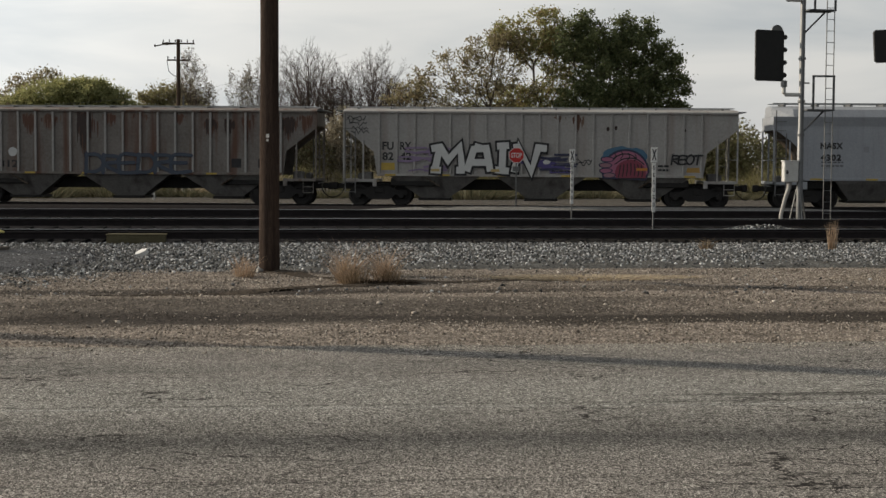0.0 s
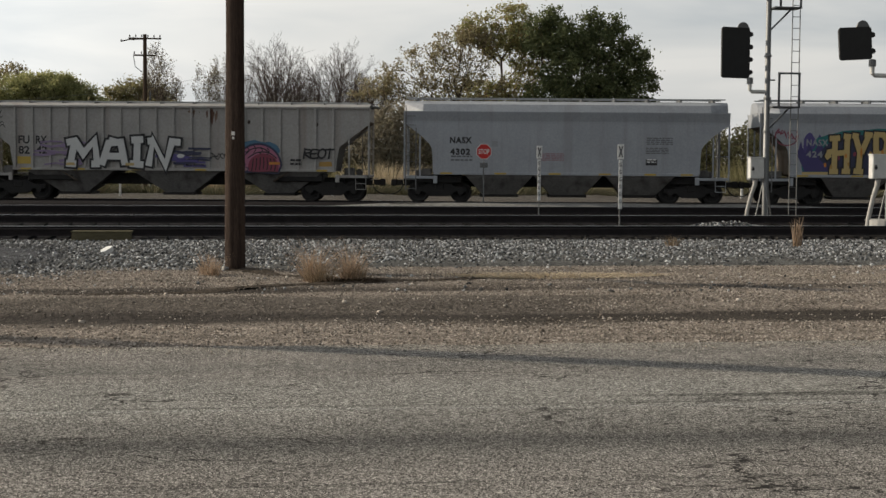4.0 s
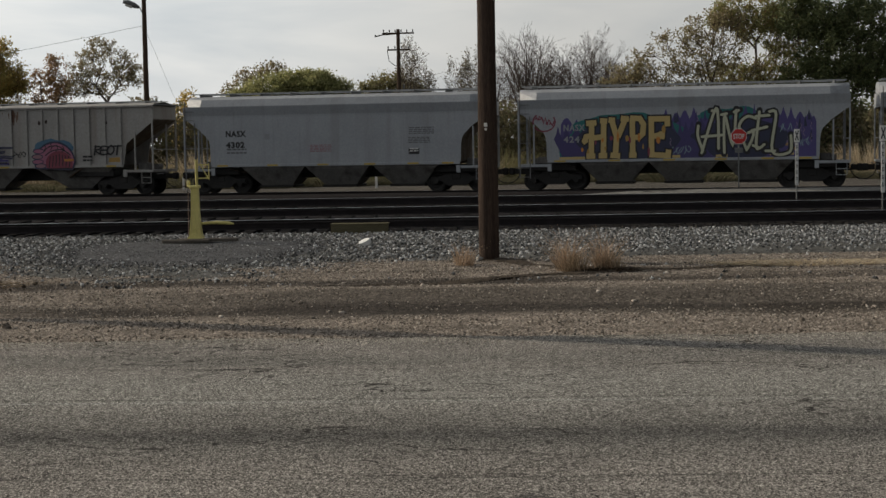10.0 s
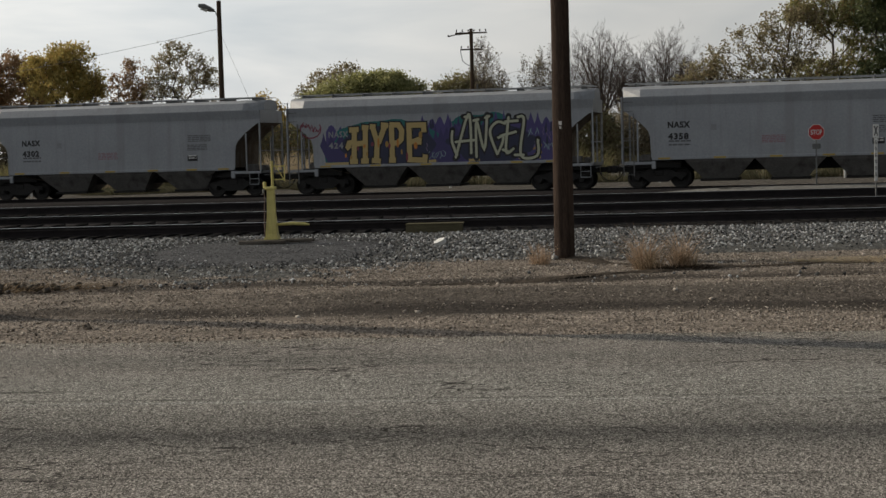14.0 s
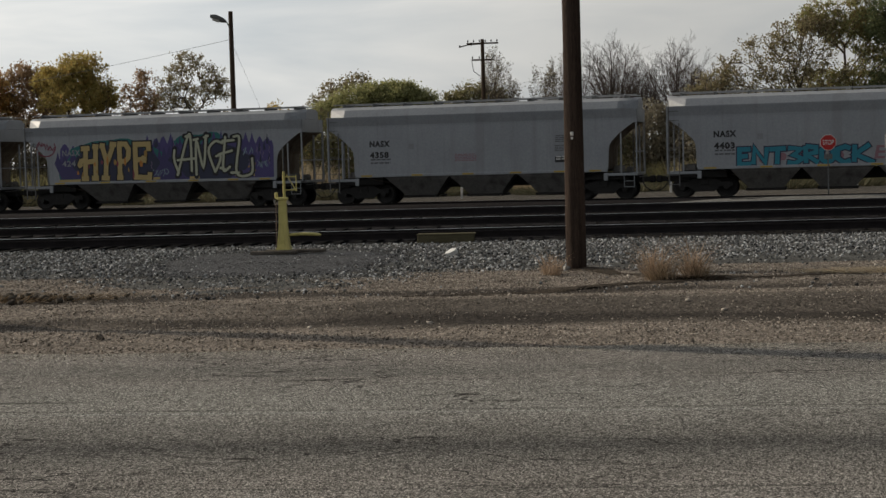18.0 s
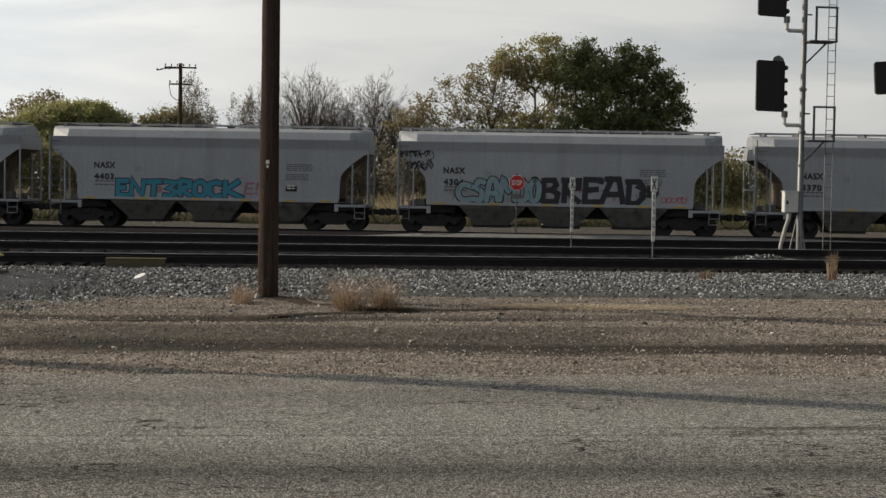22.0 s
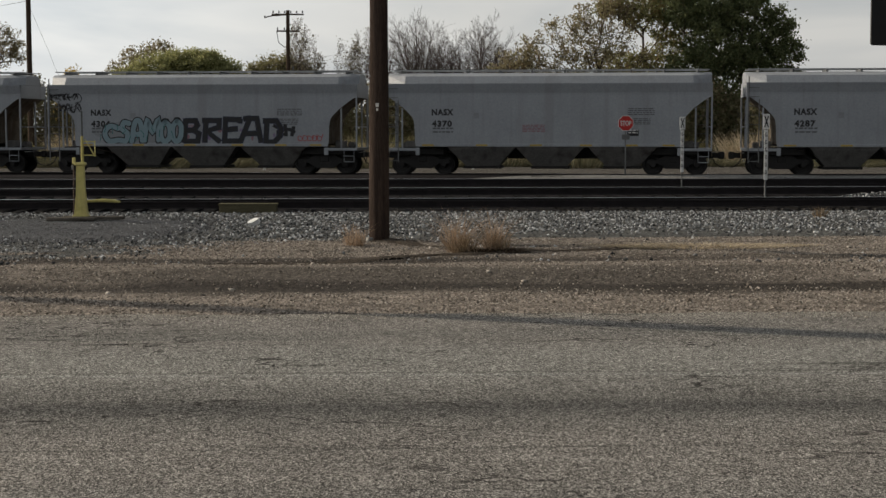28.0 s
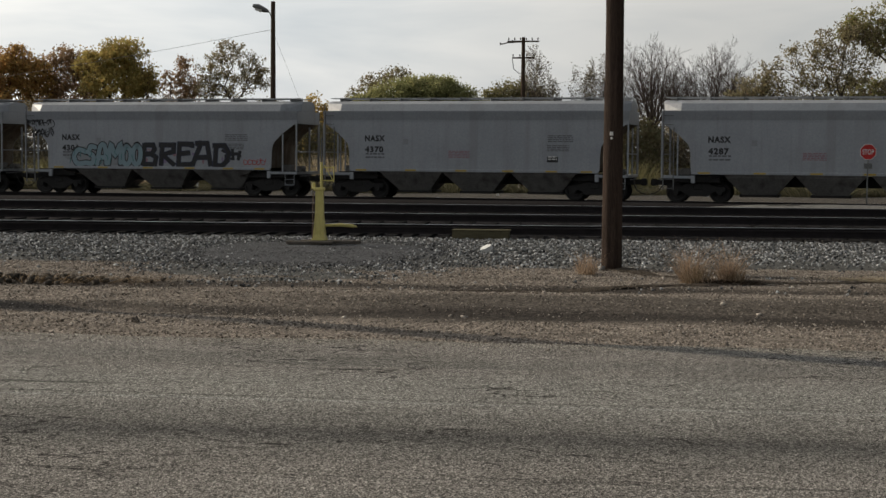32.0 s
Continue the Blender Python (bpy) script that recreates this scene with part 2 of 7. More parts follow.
def stains(rows):
    """Soft-edged stains with ragged outlines: rows of (x, y, half length, half width, colour, amount)."""
    def go(nd, ln, tc, col):
        mp = nd.new("ShaderNodeMapping")
        mp.inputs["Scale"].default_value = (0.35, 0.9, 1)
        nz = nd.new("ShaderNodeTexNoise")
        nz.inputs["Scale"].default_value, nz.inputs["Detail"].default_value = 1.0, 6
        ln.new(tc.outputs["Object"], mp.inputs["Vector"])
        ln.new(mp.outputs[0], nz.inputs["Vector"])
        for x, y, rx, ry, colour, amount in rows:
            place = nd.new("ShaderNodeMapping")
            place.inputs["Location"].default_value = (-x / rx, -y / ry, 0)
            place.inputs["Scale"].default_value = (1 / rx, 1 / ry, 0)
            ln.new(tc.outputs["Object"], place.inputs["Vector"])
            size = nd.new("ShaderNodeVectorMath")
            size.operation = "LENGTH"
            ln.new(place.outputs[0], size.inputs[0])
            rag = nd.new("ShaderNodeMath")
            rag.operation = "MULTIPLY_ADD"
            rag.inputs[1].default_value = 1.3
            ln.new(nz.outputs["Fac"], rag.inputs[0])
            ln.new(size.outputs["Value"], rag.inputs[2])
            mr = nd.new("ShaderNodeMapRange")
            mr.interpolation_type = "SMOOTHSTEP"
            for k, v in (("From Min", 1.2), ("From Max", 1.75), ("To Min", amount), ("To Max", 0.0)):
                mr.inputs[k].default_value = v
            ln.new(rag.outputs[0], mr.inputs[0])
            mx = nd.new("ShaderNodeMixRGB")
            ln.new(mr.outputs[0], mx.inputs[0])
            ln.new(col, mx.inputs[1])
            mx.inputs[2].default_value = (*colour, 1)
            col = mx.outputs[0]
        return col
    return go


def chain(*steps):
    def go(nd, ln, tc, col):
        for s in steps:
            col = s(nd, ln, tc, col)
        return col
    return go


ASPHALT = material("worn asphalt", (0.162, 0.153, 0.14), (0.246, 0.232, 0.212), 1.2, 70, 0.92, 1.0, mid=0.5, spread=0.3, dist=0.02, extra=chain(bands([
    (6.0, 8.4, 0.5, (0.157, 0.156, 0.145), 0.5), (10.3, 12.2, 0.5, (0.13, 0.129, 0.12), 0.55), (10.8, 11.3, 0.3, (0.066, 0.066, 0.063), 0.72),
    (12.2, 14.4, 0.7, (0.252, 0.252, 0.232), 0.55), (14.9, 15.6, 0.35, (0.142, 0.142, 0.132), 0.4), (16.5, 17.6, 0.3, (0.237, 0.222, 0.188), 0.5)], wobble=0.3, wscale=(0.1, 0.5, 0.1)),
    bands([(12.58, 12.63, 0.015, (0.314, 0.32, 0.303), 0.55), (12.74, 12.8, 0.03, (0.057, 0.057, 0.0525), 0.55), (9.62, 9.66, 0.015, (0.0665, 0.066, 0.0606), 0.5), (14.5, 14.56, 0.03, (0.104, 0.105, 0.099), 0.35)], wobble=0.22, wscale=(0.16, 1.2, 0.1)),
    stains([(-5.8, 13.3, 2.0, 0.09, (0.06, 0.06, 0.055), 0.7), (-2.5, 14.9, 2.4, 0.2, (0.13, 0.129, 0.12), 0.5), (5.5, 13.1, 3.0, 0.12, (0.06, 0.06, 0.055), 0.6)]),
    speckle(70, 0.48, 1.55, (1, 0.55, 1)), speckle(130, 0.22, 2.0, (1, 0.5, 1)), speckle(210, 0.45, 1.6, (1, 0.5, 1)), cracks(3.0, 0.02, (0.055, 0.053, 0.049), 0.46, 0.58, (0.7, 0.8, 1)), cracks(0.9, 0.012, (0.03, 0.028, 0.026), 0.45, 0.56, (0.5, 1.5, 1))))
GROUND = material("dirt and gravel ground", (0.155, 0.134, 0.113), (0.29, 0.252, 0.214), 1.3, 22, 0.95, 1.0, mid=0.5, spread=0.3, dist=0.04, extra=chain(bands([
    (17.9, 18.2, 0.2, (0.09, 0.077, 0.064), 0.35), (19.6, 20.9, 0.3, (0.07, 0.061, 0.052), 0.5), (22.2, 23.4, 0.4, (0.25, 0.217, 0.184), 0.5), (24.5, 25.1, 0.2, (0.05, 0.044, 0.038), 0.65), (26.1, 26.7, 0.35, (0.085, 0.074, 0.063), 0.4), (28.3, 29.0, 0.3, (0.1, 0.087, 0.074), 0.4),
    # first row: dark cinders, with the shade of rails and train put in
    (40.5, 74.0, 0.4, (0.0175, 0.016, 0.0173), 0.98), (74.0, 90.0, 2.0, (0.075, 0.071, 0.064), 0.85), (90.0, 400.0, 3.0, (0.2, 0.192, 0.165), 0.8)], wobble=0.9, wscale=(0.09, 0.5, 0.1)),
    stains([(0.8, 21.5, 8.0, 2.3, (0.085, 0.075, 0.064), 0.85), (-0.6, 20.5, 6.5, 0.8, (0.045, 0.039, 0.034), 0.8), (9.0, 20.2, 8.0, 1.0, (0.045, 0.039, 0.033), 0.9), (-2.6, 24.7, 7.0, 0.6, (0.045, 0.039, 0.034), 0.75), (-9.5, 20.9, 3.0, 0.45, (0.06, 0.052, 0.045), 0.6), (3.4, 27.2, 2.0, 0.8, (0.05, 0.044, 0.037), 0.6), (6.5, 25.2, 5.0, 0.4, (0.07, 0.06, 0.05), 0.6), (12.0, 27.0, 3.0, 0.7, (0.3, 0.255, 0.2), 0.5)]),
    speckle(14, 0.85, 1.15, (1, 0.45, 1)), speckle(34, 0.6, 1.45, (1, 0.4, 1)), speckle(80, 0.5, 1.5, (1, 0.4, 1))))
# dirt of the pole's mound, also the strips that stand for shade
DIRT_SHADE = material("dark dirt and painted shade", (0.035, 0.029, 0.023), (0.09, 0.074, 0.058), 3, 25, 0.95, 0.8, dist=0.04, extra=speckle(30, 0.5, 1.6))
# past y 41.9 the rails' shade is put into the dark cinder colour
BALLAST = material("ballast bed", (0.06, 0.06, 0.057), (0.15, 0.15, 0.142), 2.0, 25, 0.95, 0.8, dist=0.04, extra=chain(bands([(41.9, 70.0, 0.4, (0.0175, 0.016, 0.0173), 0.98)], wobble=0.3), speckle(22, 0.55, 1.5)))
STONE = islands("ballast stones", [(0.022, 0.024, 0.026), (0.08, 0.084, 0.087), (0.19, 0.199, 0.206), (0.13, 0.122, 0.11), (0.34, 0.354, 0.362), (0.66, 0.675, 0.68)])
PEBBLE = islands("brown pebbles", [(0.06, 0.051, 0.043), (0.22, 0.19, 0.16), (0.37, 0.325, 0.275), (0.13, 0.115, 0.1), (0.45, 0.4, 0.345), (0.58, 0.53, 0.47)])
CHIPS = islands("dark stone chips", [(0.03, 0.031, 0.033), (0.09, 0.093, 0.098), (0.16, 0.165, 0.173), (0.06, 0.058, 0.058), (0.28, 0.285, 0.292)])
RAIL_SIDE = material("rusty rail steel", (0.02, 0.018, 0.019), (0.035, 0.031, 0.032), 3, 30, 0.9, 0.3)
RAIL_TOP = material("polished railhead", (0.6, 0.6, 0.61), (0.75, 0.75, 0.75), 2, 30, 0.3, 0.05, 0.9, stretch=(0.2, 4, 4))
# pale dusty near ends, with the light on their tops put into the colour
TIE = material("creosoted tie wood", (0.009, 0.0087, 0.0088), (0.016, 0.0155, 0.0156), 3, 40, 0.95, 0.6, stretch=(6, 1, 6), vary=0.3, extra=bands([(-1.6, -1.2, 0.05, (0.16, 0.15, 0.14), 0.3)], wobble=0.1, wscale=(2, 2, 2)))
TIE_DARK = material("near-black tie wood", (0.009, 0.0087, 0.0088), (0.015, 0.0145, 0.0146), 3, 40, 0.95, 0.6, stretch=(6, 1, 6))
DUST = material("dark stone dust", (0.066, 0.068, 0.072), (0.108, 0.11, 0.115), 3, 30, 0.95, 0.6, extra=speckle(30, 0.55, 1.5))
TIMBER = material("old grey timber", (0.07, 0.0602, 0.0504), (0.21, 0.189, 0.165), 3, 40, 0.95, 0.6, stretch=(1, 6, 6))
# dark colour for the near heads, which leaves out their sky reflection
RAIL_DULL = material("dull railhead", (0.025, 0.024, 0.025), (0.045, 0.043, 0.044), 2, 30, 0.85, 0.05, stretch=(0.2, 4, 4))
POLE = material("creosoted pole wood", (0.014, 0.0105, 0.009), (0.105, 0.076, 0.061), 1.3, 22, 0.9, 0.8, stretch=(7, 7, 0.35), mid=0.5, spread=0.35)
POLE_FAR = material("weathered pole wood", (0.0375, 0.0275, 0.0213), (0.112, 0.0813, 0.06), 1.6, 18, 0.9, 0.5, stretch=(7, 7, 0.35))
CAR_GREY = material("pale grey car paint", (0.27, 0.288, 0.312), (0.34, 0.36, 0.387), 0.6, 12, 0.5, 0.04, extra=chain(streaks((0.22, 0.222, 0.226), 0.45), streaks((0.17, 0.16, 0.15), 0.35, (5, 5, 0.25), 0.56, 0.8)))
CAR_OLD = material("dull grey car paint", (0.285, 0.276, 0.262), (0.375, 0.365, 0.348), 0.7, 10, 0.65, 0.08, extra=streaks((0.162, 0.0918, 0.054), 0.55, (1.4, 1.4, 0.12), 0.54, 0.78))
CAR_RUST = material("rust-stained grey car paint", (0.13, 0.115, 0.102), (0.215, 0.198, 0.18), 0.8, 10, 0.75, 0.1, extra=streaks((0.1, 0.038, 0.018), 0.85, (1.6, 1.6, 0.14), 0.5, 0.66))
HOPPER = material("grimy hopper steel", (0.155, 0.15, 0.144), (0.25, 0.242, 0.232), 1.2, 14, 0.85, 0.15, extra=streaks((0.06, 0.054, 0.05), 0.6))
SLOPE = material("grimy brown slope steel", (0.096, 0.08, 0.064), (0.224, 0.192, 0.154), 1.2, 14, 0.85, 0.15, extra=streaks((0.08, 0.0512, 0.0352), 0.7, (2.0, 2.0, 0.3), 0.48, 0.66))
SERVICE = material("pale service gravel", (0.16, 0.158, 0.15), (0.27, 0.265, 0.25), 1.5, 25, 0.95, 0.6, extra=speckle(20, 0.6, 1.4))
WALKWAY = material("pale galvanised grating", (0.3, 0.31, 0.31), (0.42, 0.43, 0.43), 3, 30, 0.6, 0.05)
TRUCK = material("black truck iron", (0.009, 0.0085, 0.0085), (0.025, 0.0225, 0.021), 3, 25, 0.75, 0.3)
STEEL_GREY = material("galvanised steel", (0.13, 0.134, 0.134), (0.22, 0.224, 0.224), 3, 30, 0.5, 0.1, 0.6)
STEEL_DARK = material("dark galvanised steel", (0.07, 0.075, 0.078), (0.13, 0.135, 0.14), 3, 30, 0.6, 0.1, 0.4)
# ladder grey made darker, with the shade at the car ends put in
LADDER = material("shaded grey ladder steel", (0.1, 0.1, 0.1), (0.2, 0.2, 0.2), 3, 30, 0.7, 0.1)
WHITE = material("white paint", (0.62, 0.62, 0.6), (0.8, 0.8, 0.78), 4, 30, 0.6, 0.05)
BOX_WHITE = material("weathered white metal", (0.5, 0.5, 0.47), (0.68, 0.68, 0.65), 4, 30, 0.55, 0.05)
BLACK = material("black enamel", (0.006, 0.006, 0.006), (0.018, 0.018, 0.018), 4, 30, 0.6, 0.05)
INK = material("black lettering", (0.012, 0.012, 0.014), (0.03, 0.03, 0.033), 6, 40, 0.7, 0.0)
RED = material("sign red", (0.45, 0.02, 0.018), (0.58, 0.035, 0.03), 4, 30, 0.5, 0.02)
YELLOW = material("faded yellow paint", (0.55, 0.49, 0.15), (0.72, 0.64, 0.24), 4, 30, 0.6, 0.1, extra=streaks((0.3, 0.22, 0.08), 0.4, (9, 9, 1.2)))
REFLECT = material("yellow strip", (0.4, 0.27, 0.04), (0.5, 0.36, 0.07), 4, 30, 0.5, 0.02)
PLANK = material("pale weathered plank", (0.07, 0.062, 0.038), (0.15, 0.135, 0.085), 3, 40, 0.9, 0.4, stretch=(1, 5, 5))
CONCRETE = material("pale concrete", (0.34, 0.33, 0.31), (0.48, 0.47, 0.44), 3, 30, 0.9, 0.2)
GRAFFITI = {n: material("spray paint " + n, tuple(k * 0.85 for k in c), c, 3, 20, 0.6, 0.0) for n, c in {
    "white": (0.6, 0.61, 0.6), "cyan": (0.025, 0.24, 0.33), "pale_blue": (0.24, 0.34, 0.38), "violet": (0.08, 0.065, 0.21), "gold": (0.52, 0.39, 0.16), "cream": (0.5, 0.51, 0.38),
    "dull": (0.27, 0.285, 0.3), "crimson": (0.22, 0.04, 0.07), "pink": (0.36, 0.13, 0.21), "teal": (0.02, 0.16, 0.16), "red": (0.45, 0.04, 0.04), "orange": (0.55, 0.22, 0.04), "grey": (0.22, 0.23, 0.24), "lilac": (0.25, 0.19, 0.3), "navy": (0.03, 0.034, 0.075), "green": (0.05, 0.2, 0.1), "rust_pale": (0.16, 0.1, 0.07), "print": (0.12, 0.125, 0.135), "slate": (0.05, 0.07, 0.1), "rose": (0.3, 0.16, 0.19), "haze": (0.06, 0.15, 0.24), "indigo": (0.055, 0.045, 0.15), "ochre": (0.4, 0.24, 0.06), "rust": (0.1, 0.042, 0.024), "rust_dark": (0.035, 0.019, 0.014)}.items()}
CLOD = islands("dark dirt clods", [(0.045, 0.039, 0.033), (0.08, 0.07, 0.059), (0.13, 0.114, 0.097), (0.06, 0.054, 0.043)])
DRY = islands("dry straw grass", [(0.17, 0.125, 0.08), (0.32, 0.24, 0.155), (0.1, 0.075, 0.05), (0.42, 0.33, 0.225)], trans=0.25)
THATCH = islands("dark brown grass", [(0.03, 0.023, 0.017), (0.055, 0.042, 0.031), (0.09, 0.07, 0.052)], trans=0.1)
STRAW = islands("pale straw", [(0.36, 0.265, 0.185), (0.5, 0.375, 0.27), (0.24, 0.178, 0.125), (0.58, 0.46, 0.345)], trans=0.3)
PALE_STRAW = islands("bleached straw", [(0.5, 0.42, 0.3), (0.62, 0.53, 0.39), (0.4, 0.33, 0.23)], trans=0.3)
FIELD = islands("field grass", [(0.12, 0.115, 0.075), (0.17, 0.155, 0.1), (0.09, 0.098, 0.058), (0.21, 0.185, 0.12)], trans=0.25)
TWIG = material("grey-brown twigs", (0.07, 0.056, 0.05), (0.14, 0.115, 0.1), 3, 20, 0.95, 0.3)
BARK = material("tree bark", (0.065, 0.052, 0.0429), (0.156, 0.13, 0.111), 3, 20, 0.95, 0.5, stretch=(3, 3, 0.6))
MEADOW = islands("yellow-green meadow grass", [(0.24, 0.225, 0.11), (0.3, 0.275, 0.14), (0.19, 0.19, 0.09), (0.36, 0.31, 0.19)], trans=0.4)
LEAF = {"green": islands("dark green leaves", [(0.09, 0.11, 0.06), (0.14, 0.165, 0.08), (0.21, 0.23, 0.11), (0.11, 0.125, 0.07)], trans=0.4),
        "olive": islands("olive leaves", [(0.19, 0.19, 0.1), (0.26, 0.25, 0.13), (0.33, 0.3, 0.16), (0.22, 0.18, 0.11)], trans=0.45),
        "tall": islands("olive-brown turning leaves", [(0.21, 0.22, 0.1), (0.3, 0.3, 0.13), (0.4, 0.37, 0.16), (0.3, 0.2, 0.11)], trans=0.45),
        "sparse": islands("small brown-olive leaves", [(0.2, 0.175, 0.11), (0.29, 0.265, 0.15), (0.37, 0.32, 0.19), (0.25, 0.185, 0.13)], trans=0.45),
        "autumn": islands("autumn leaves", [(0.46, 0.27, 0.11), (0.58, 0.37, 0.13), (0.4, 0.3, 0.12), (0.36, 0.19, 0.1)], trans=0.5),
        "gold": islands("golden-olive leaves", [(0.45, 0.37, 0.13), (0.57, 0.46, 0.17), (0.36, 0.32, 0.12), (0.52, 0.35, 0.13)], trans=0.5),
        "fresh": islands("fresh olive-green leaves", [(0.33, 0.34, 0.16), (0.42, 0.42, 0.2), (0.27, 0.285, 0.135), (0.48, 0.45, 0.23)], trans=0.5),
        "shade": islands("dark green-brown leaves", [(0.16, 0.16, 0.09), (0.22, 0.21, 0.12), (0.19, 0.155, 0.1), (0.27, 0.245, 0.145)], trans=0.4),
        "yellow": islands("yellow leaves", [(0.5, 0.38, 0.13), (0.6, 0.46, 0.17), (0.42, 0.33, 0.13)], trans=0.5),
        "russet": islands("russet leaves", [(0.33, 0.22, 0.14), (0.42, 0.29, 0.175), (0.28, 0.21, 0.13)], trans=0.5),
        "grey": islands("sparse grey-green leaves", [(0.21, 0.192, 0.142), (0.29, 0.265, 0.2), (0.18, 0.155, 0.12)], trans=0.5)}


# ---- mesh helpers ----
class Geo:
    """Gathers vertices and faces for one mesh."""

    def __init__(self):
        self.v, self.f = [], []

    def add(self, vs, fs):
        n = len(self.v)
        self.v += [tuple(p) for p in vs]
        self.f += [tuple(i + n for i in q) for q in fs]
        return self

    def box(self, x0, x1, y0, y1, z0, z1, b=0.0):
        if not b:
            vs = [(x, y, z) for x in (x0, x1) for y in (y0, y1) for z in (z0, z1)]
            return self.add(vs, [(0, 1, 3, 2), (4, 6, 7, 5), (0, 4, 5, 1), (2, 3, 7, 6), (0, 2, 6, 4), (1, 5, 7, 3)])
        bm = bmesh.new()
        bmesh.ops.create_cube(bm, size=1)
        for p in bm.verts:
            p.co = ((x0 + x1) / 2 + p.co.x * (x1 - x0), (y0 + y1) / 2 + p.co.y * (y1 - y0), (z0 + z1) / 2 + p.co.z * (z1 - z0))
        bmesh.ops.bevel(bm, geom=bm.edges[:], offset=b, segments=1, affect="EDGES")
        bm.verts.index_update()
        vs, fs = [p.co[:] for p in bm.verts], [[p.index for p in q.verts] for q in bm.faces]
        bm.free()
        return self.add(vs, fs)

    def tube(self, pts, radii, n=8, caps=True):
        """A round bar along a line of points."""
        pts = [Vector(p) for p in pts]
        if not hasattr(radii, "__len__"):
            radii = [radii] * len(pts)
        vs, fs = [], []
        for i, p in enumerate(pts):
            d = (pts[min(i + 1, len(pts) - 1)] - pts[max(i - 1, 0)]).normalized()
            s = d.cross(Vector((0, 0, 1)) if abs(d.z) < 0.9 else Vector((0, 1, 0))).normalized()
            u = s.cross(d)
            for k in range(n):
                a = 2 * math.pi * k / n
                vs.append(p + (s * math.cos(a) + u * math.sin(a)) * radii[i])
        for i in range(len(pts) - 1):
            for k in range(n):
                fs.append((i * n + k, i * n + (k + 1) % n, (i + 1) * n + (k + 1) % n, (i + 1) * n + k))
        if caps:
            fs += [tuple(range(n))[::-1], tuple(range((len(pts) - 1) * n, len(pts) * n))]
        return self.add(vs, fs)

    def slab(self, outline, a, b, axis="y"):
        """A flat outline (two coordinates a point) thickened from a to b along an axis."""
        put = {"y": lambda p, c: (p[0], c, p[1]), "x": lambda p, c: (c, p[0], p[1]), "z": lambda p, c: (p[0], p[1], c)}[axis]
        n = len(outline)
        vs = [put(p, a) for p in outline] + [put(p, b) for p in outline]
        fs = [tuple(range(n)), tuple(range(n, 2 * n))[::-1]] + [(i, n + i, n + (i + 1) % n, (i + 1) % n) for i in range(n)]
        return self.add(vs, fs)

    def mesh(self, name, mat, smooth=False):
        me = bpy.data.meshes.new(name)
        me.from_pydata(self.v, [], self.f)
        bm = bmesh.new()
        bm.from_mesh(me)
        bmesh.ops.recalc_face_normals(bm, faces=bm.faces[:])
        bm.to_mesh(me)
        bm.free()
        me.materials.append(mat)
        if smooth:
            me.polygons.foreach_set("use_smooth", [True] * len(me.polygons))
            me.set_sharp_from_angle(angle=radians(40))
        return me


def part(name, geo, mat, parent, label="", smooth=False):
    """One mesh of its own under a thing or under a part."""
    me = geo if isinstance(geo, bpy.types.Mesh) else geo.mesh(name, mat, smooth)
    ob = new(name, me)
    ob.parent = parent
    if label:
        ob["label"] = label
    return ob


def thing(name, m, label, category, group="", kind=""):
    ob = new(name)
    ob.matrix_basis = m
    ob.empty_display_size = 0.2
    return tagged(ob, label, category, group, kind)


def solid(name, geo, mat, m, label, category, group="", kind="", smooth=False):
    """A thing that is a single mesh."""
    ob = new(name, geo.mesh(name, mat, smooth))
    ob.matrix_basis = m
    return tagged(ob, label, category, group, kind)


def raw_mesh(name, verts, faces, mat):
    """A mesh out of number arrays with faces of equal size."""
    me = bpy.data.meshes.new(name)
    n, k = faces.shape
    me.vertices.add(len(verts))
    me.vertices.foreach_set("co", np.asarray(verts, dtype=np.float32).ravel())
    me.loops.add(n * k)
    me.loops.foreach_set("vertex_index", faces.astype(np.int32).ravel())
    me.polygons.add(n)
    me.polygons.foreach_set("loop_start", np.arange(0, n * k, k, dtype=np.int32))
    me.update(calc_edges=True)
    me.materials.append(mat)
    return me


def letters(text, size, mat, name="lettering", fat=0.0, shear=0.0, spacing=1.0, width=None, height=None):
    """Flat letters in the x-z plane, centred, facing -y; width and height stretch them."""
    cu = bpy.data.curves.new(name, "FONT")
    cu.body, cu.size, cu.align_x, cu.align_y = text, size, "CENTER", "CENTER"
    cu.offset, cu.shear, cu.space_character, cu.resolution_u = fat, shear, spacing, 3
    ob = new(name, cu)
    me = bpy.data.meshes.new_from_object(ob.evaluated_get(bpy.context.evaluated_depsgraph_get()))
    bpy.data.objects.remove(ob)
    co = np.empty(len(me.vertices) * 3)
    me.vertices.foreach_get("co", co)
    co = co.reshape(-1, 3)
    co[:, :2] -= (co[:, :2].max(0) + co[:, :2].min(0)) / 2
    if width:
        co[:, 0] *= width / np.ptp(co[:, 0])
    if height:
        co[:, 1] *= height / np.ptp(co[:, 1])
    out = np.stack([co[:, 0], np.zeros(len(co)), co[:, 1]], 1)
    me.vertices.foreach_set("co", out.ravel())
    me.materials.clear()
    me.materials.append(mat)
    me.update()
    return me


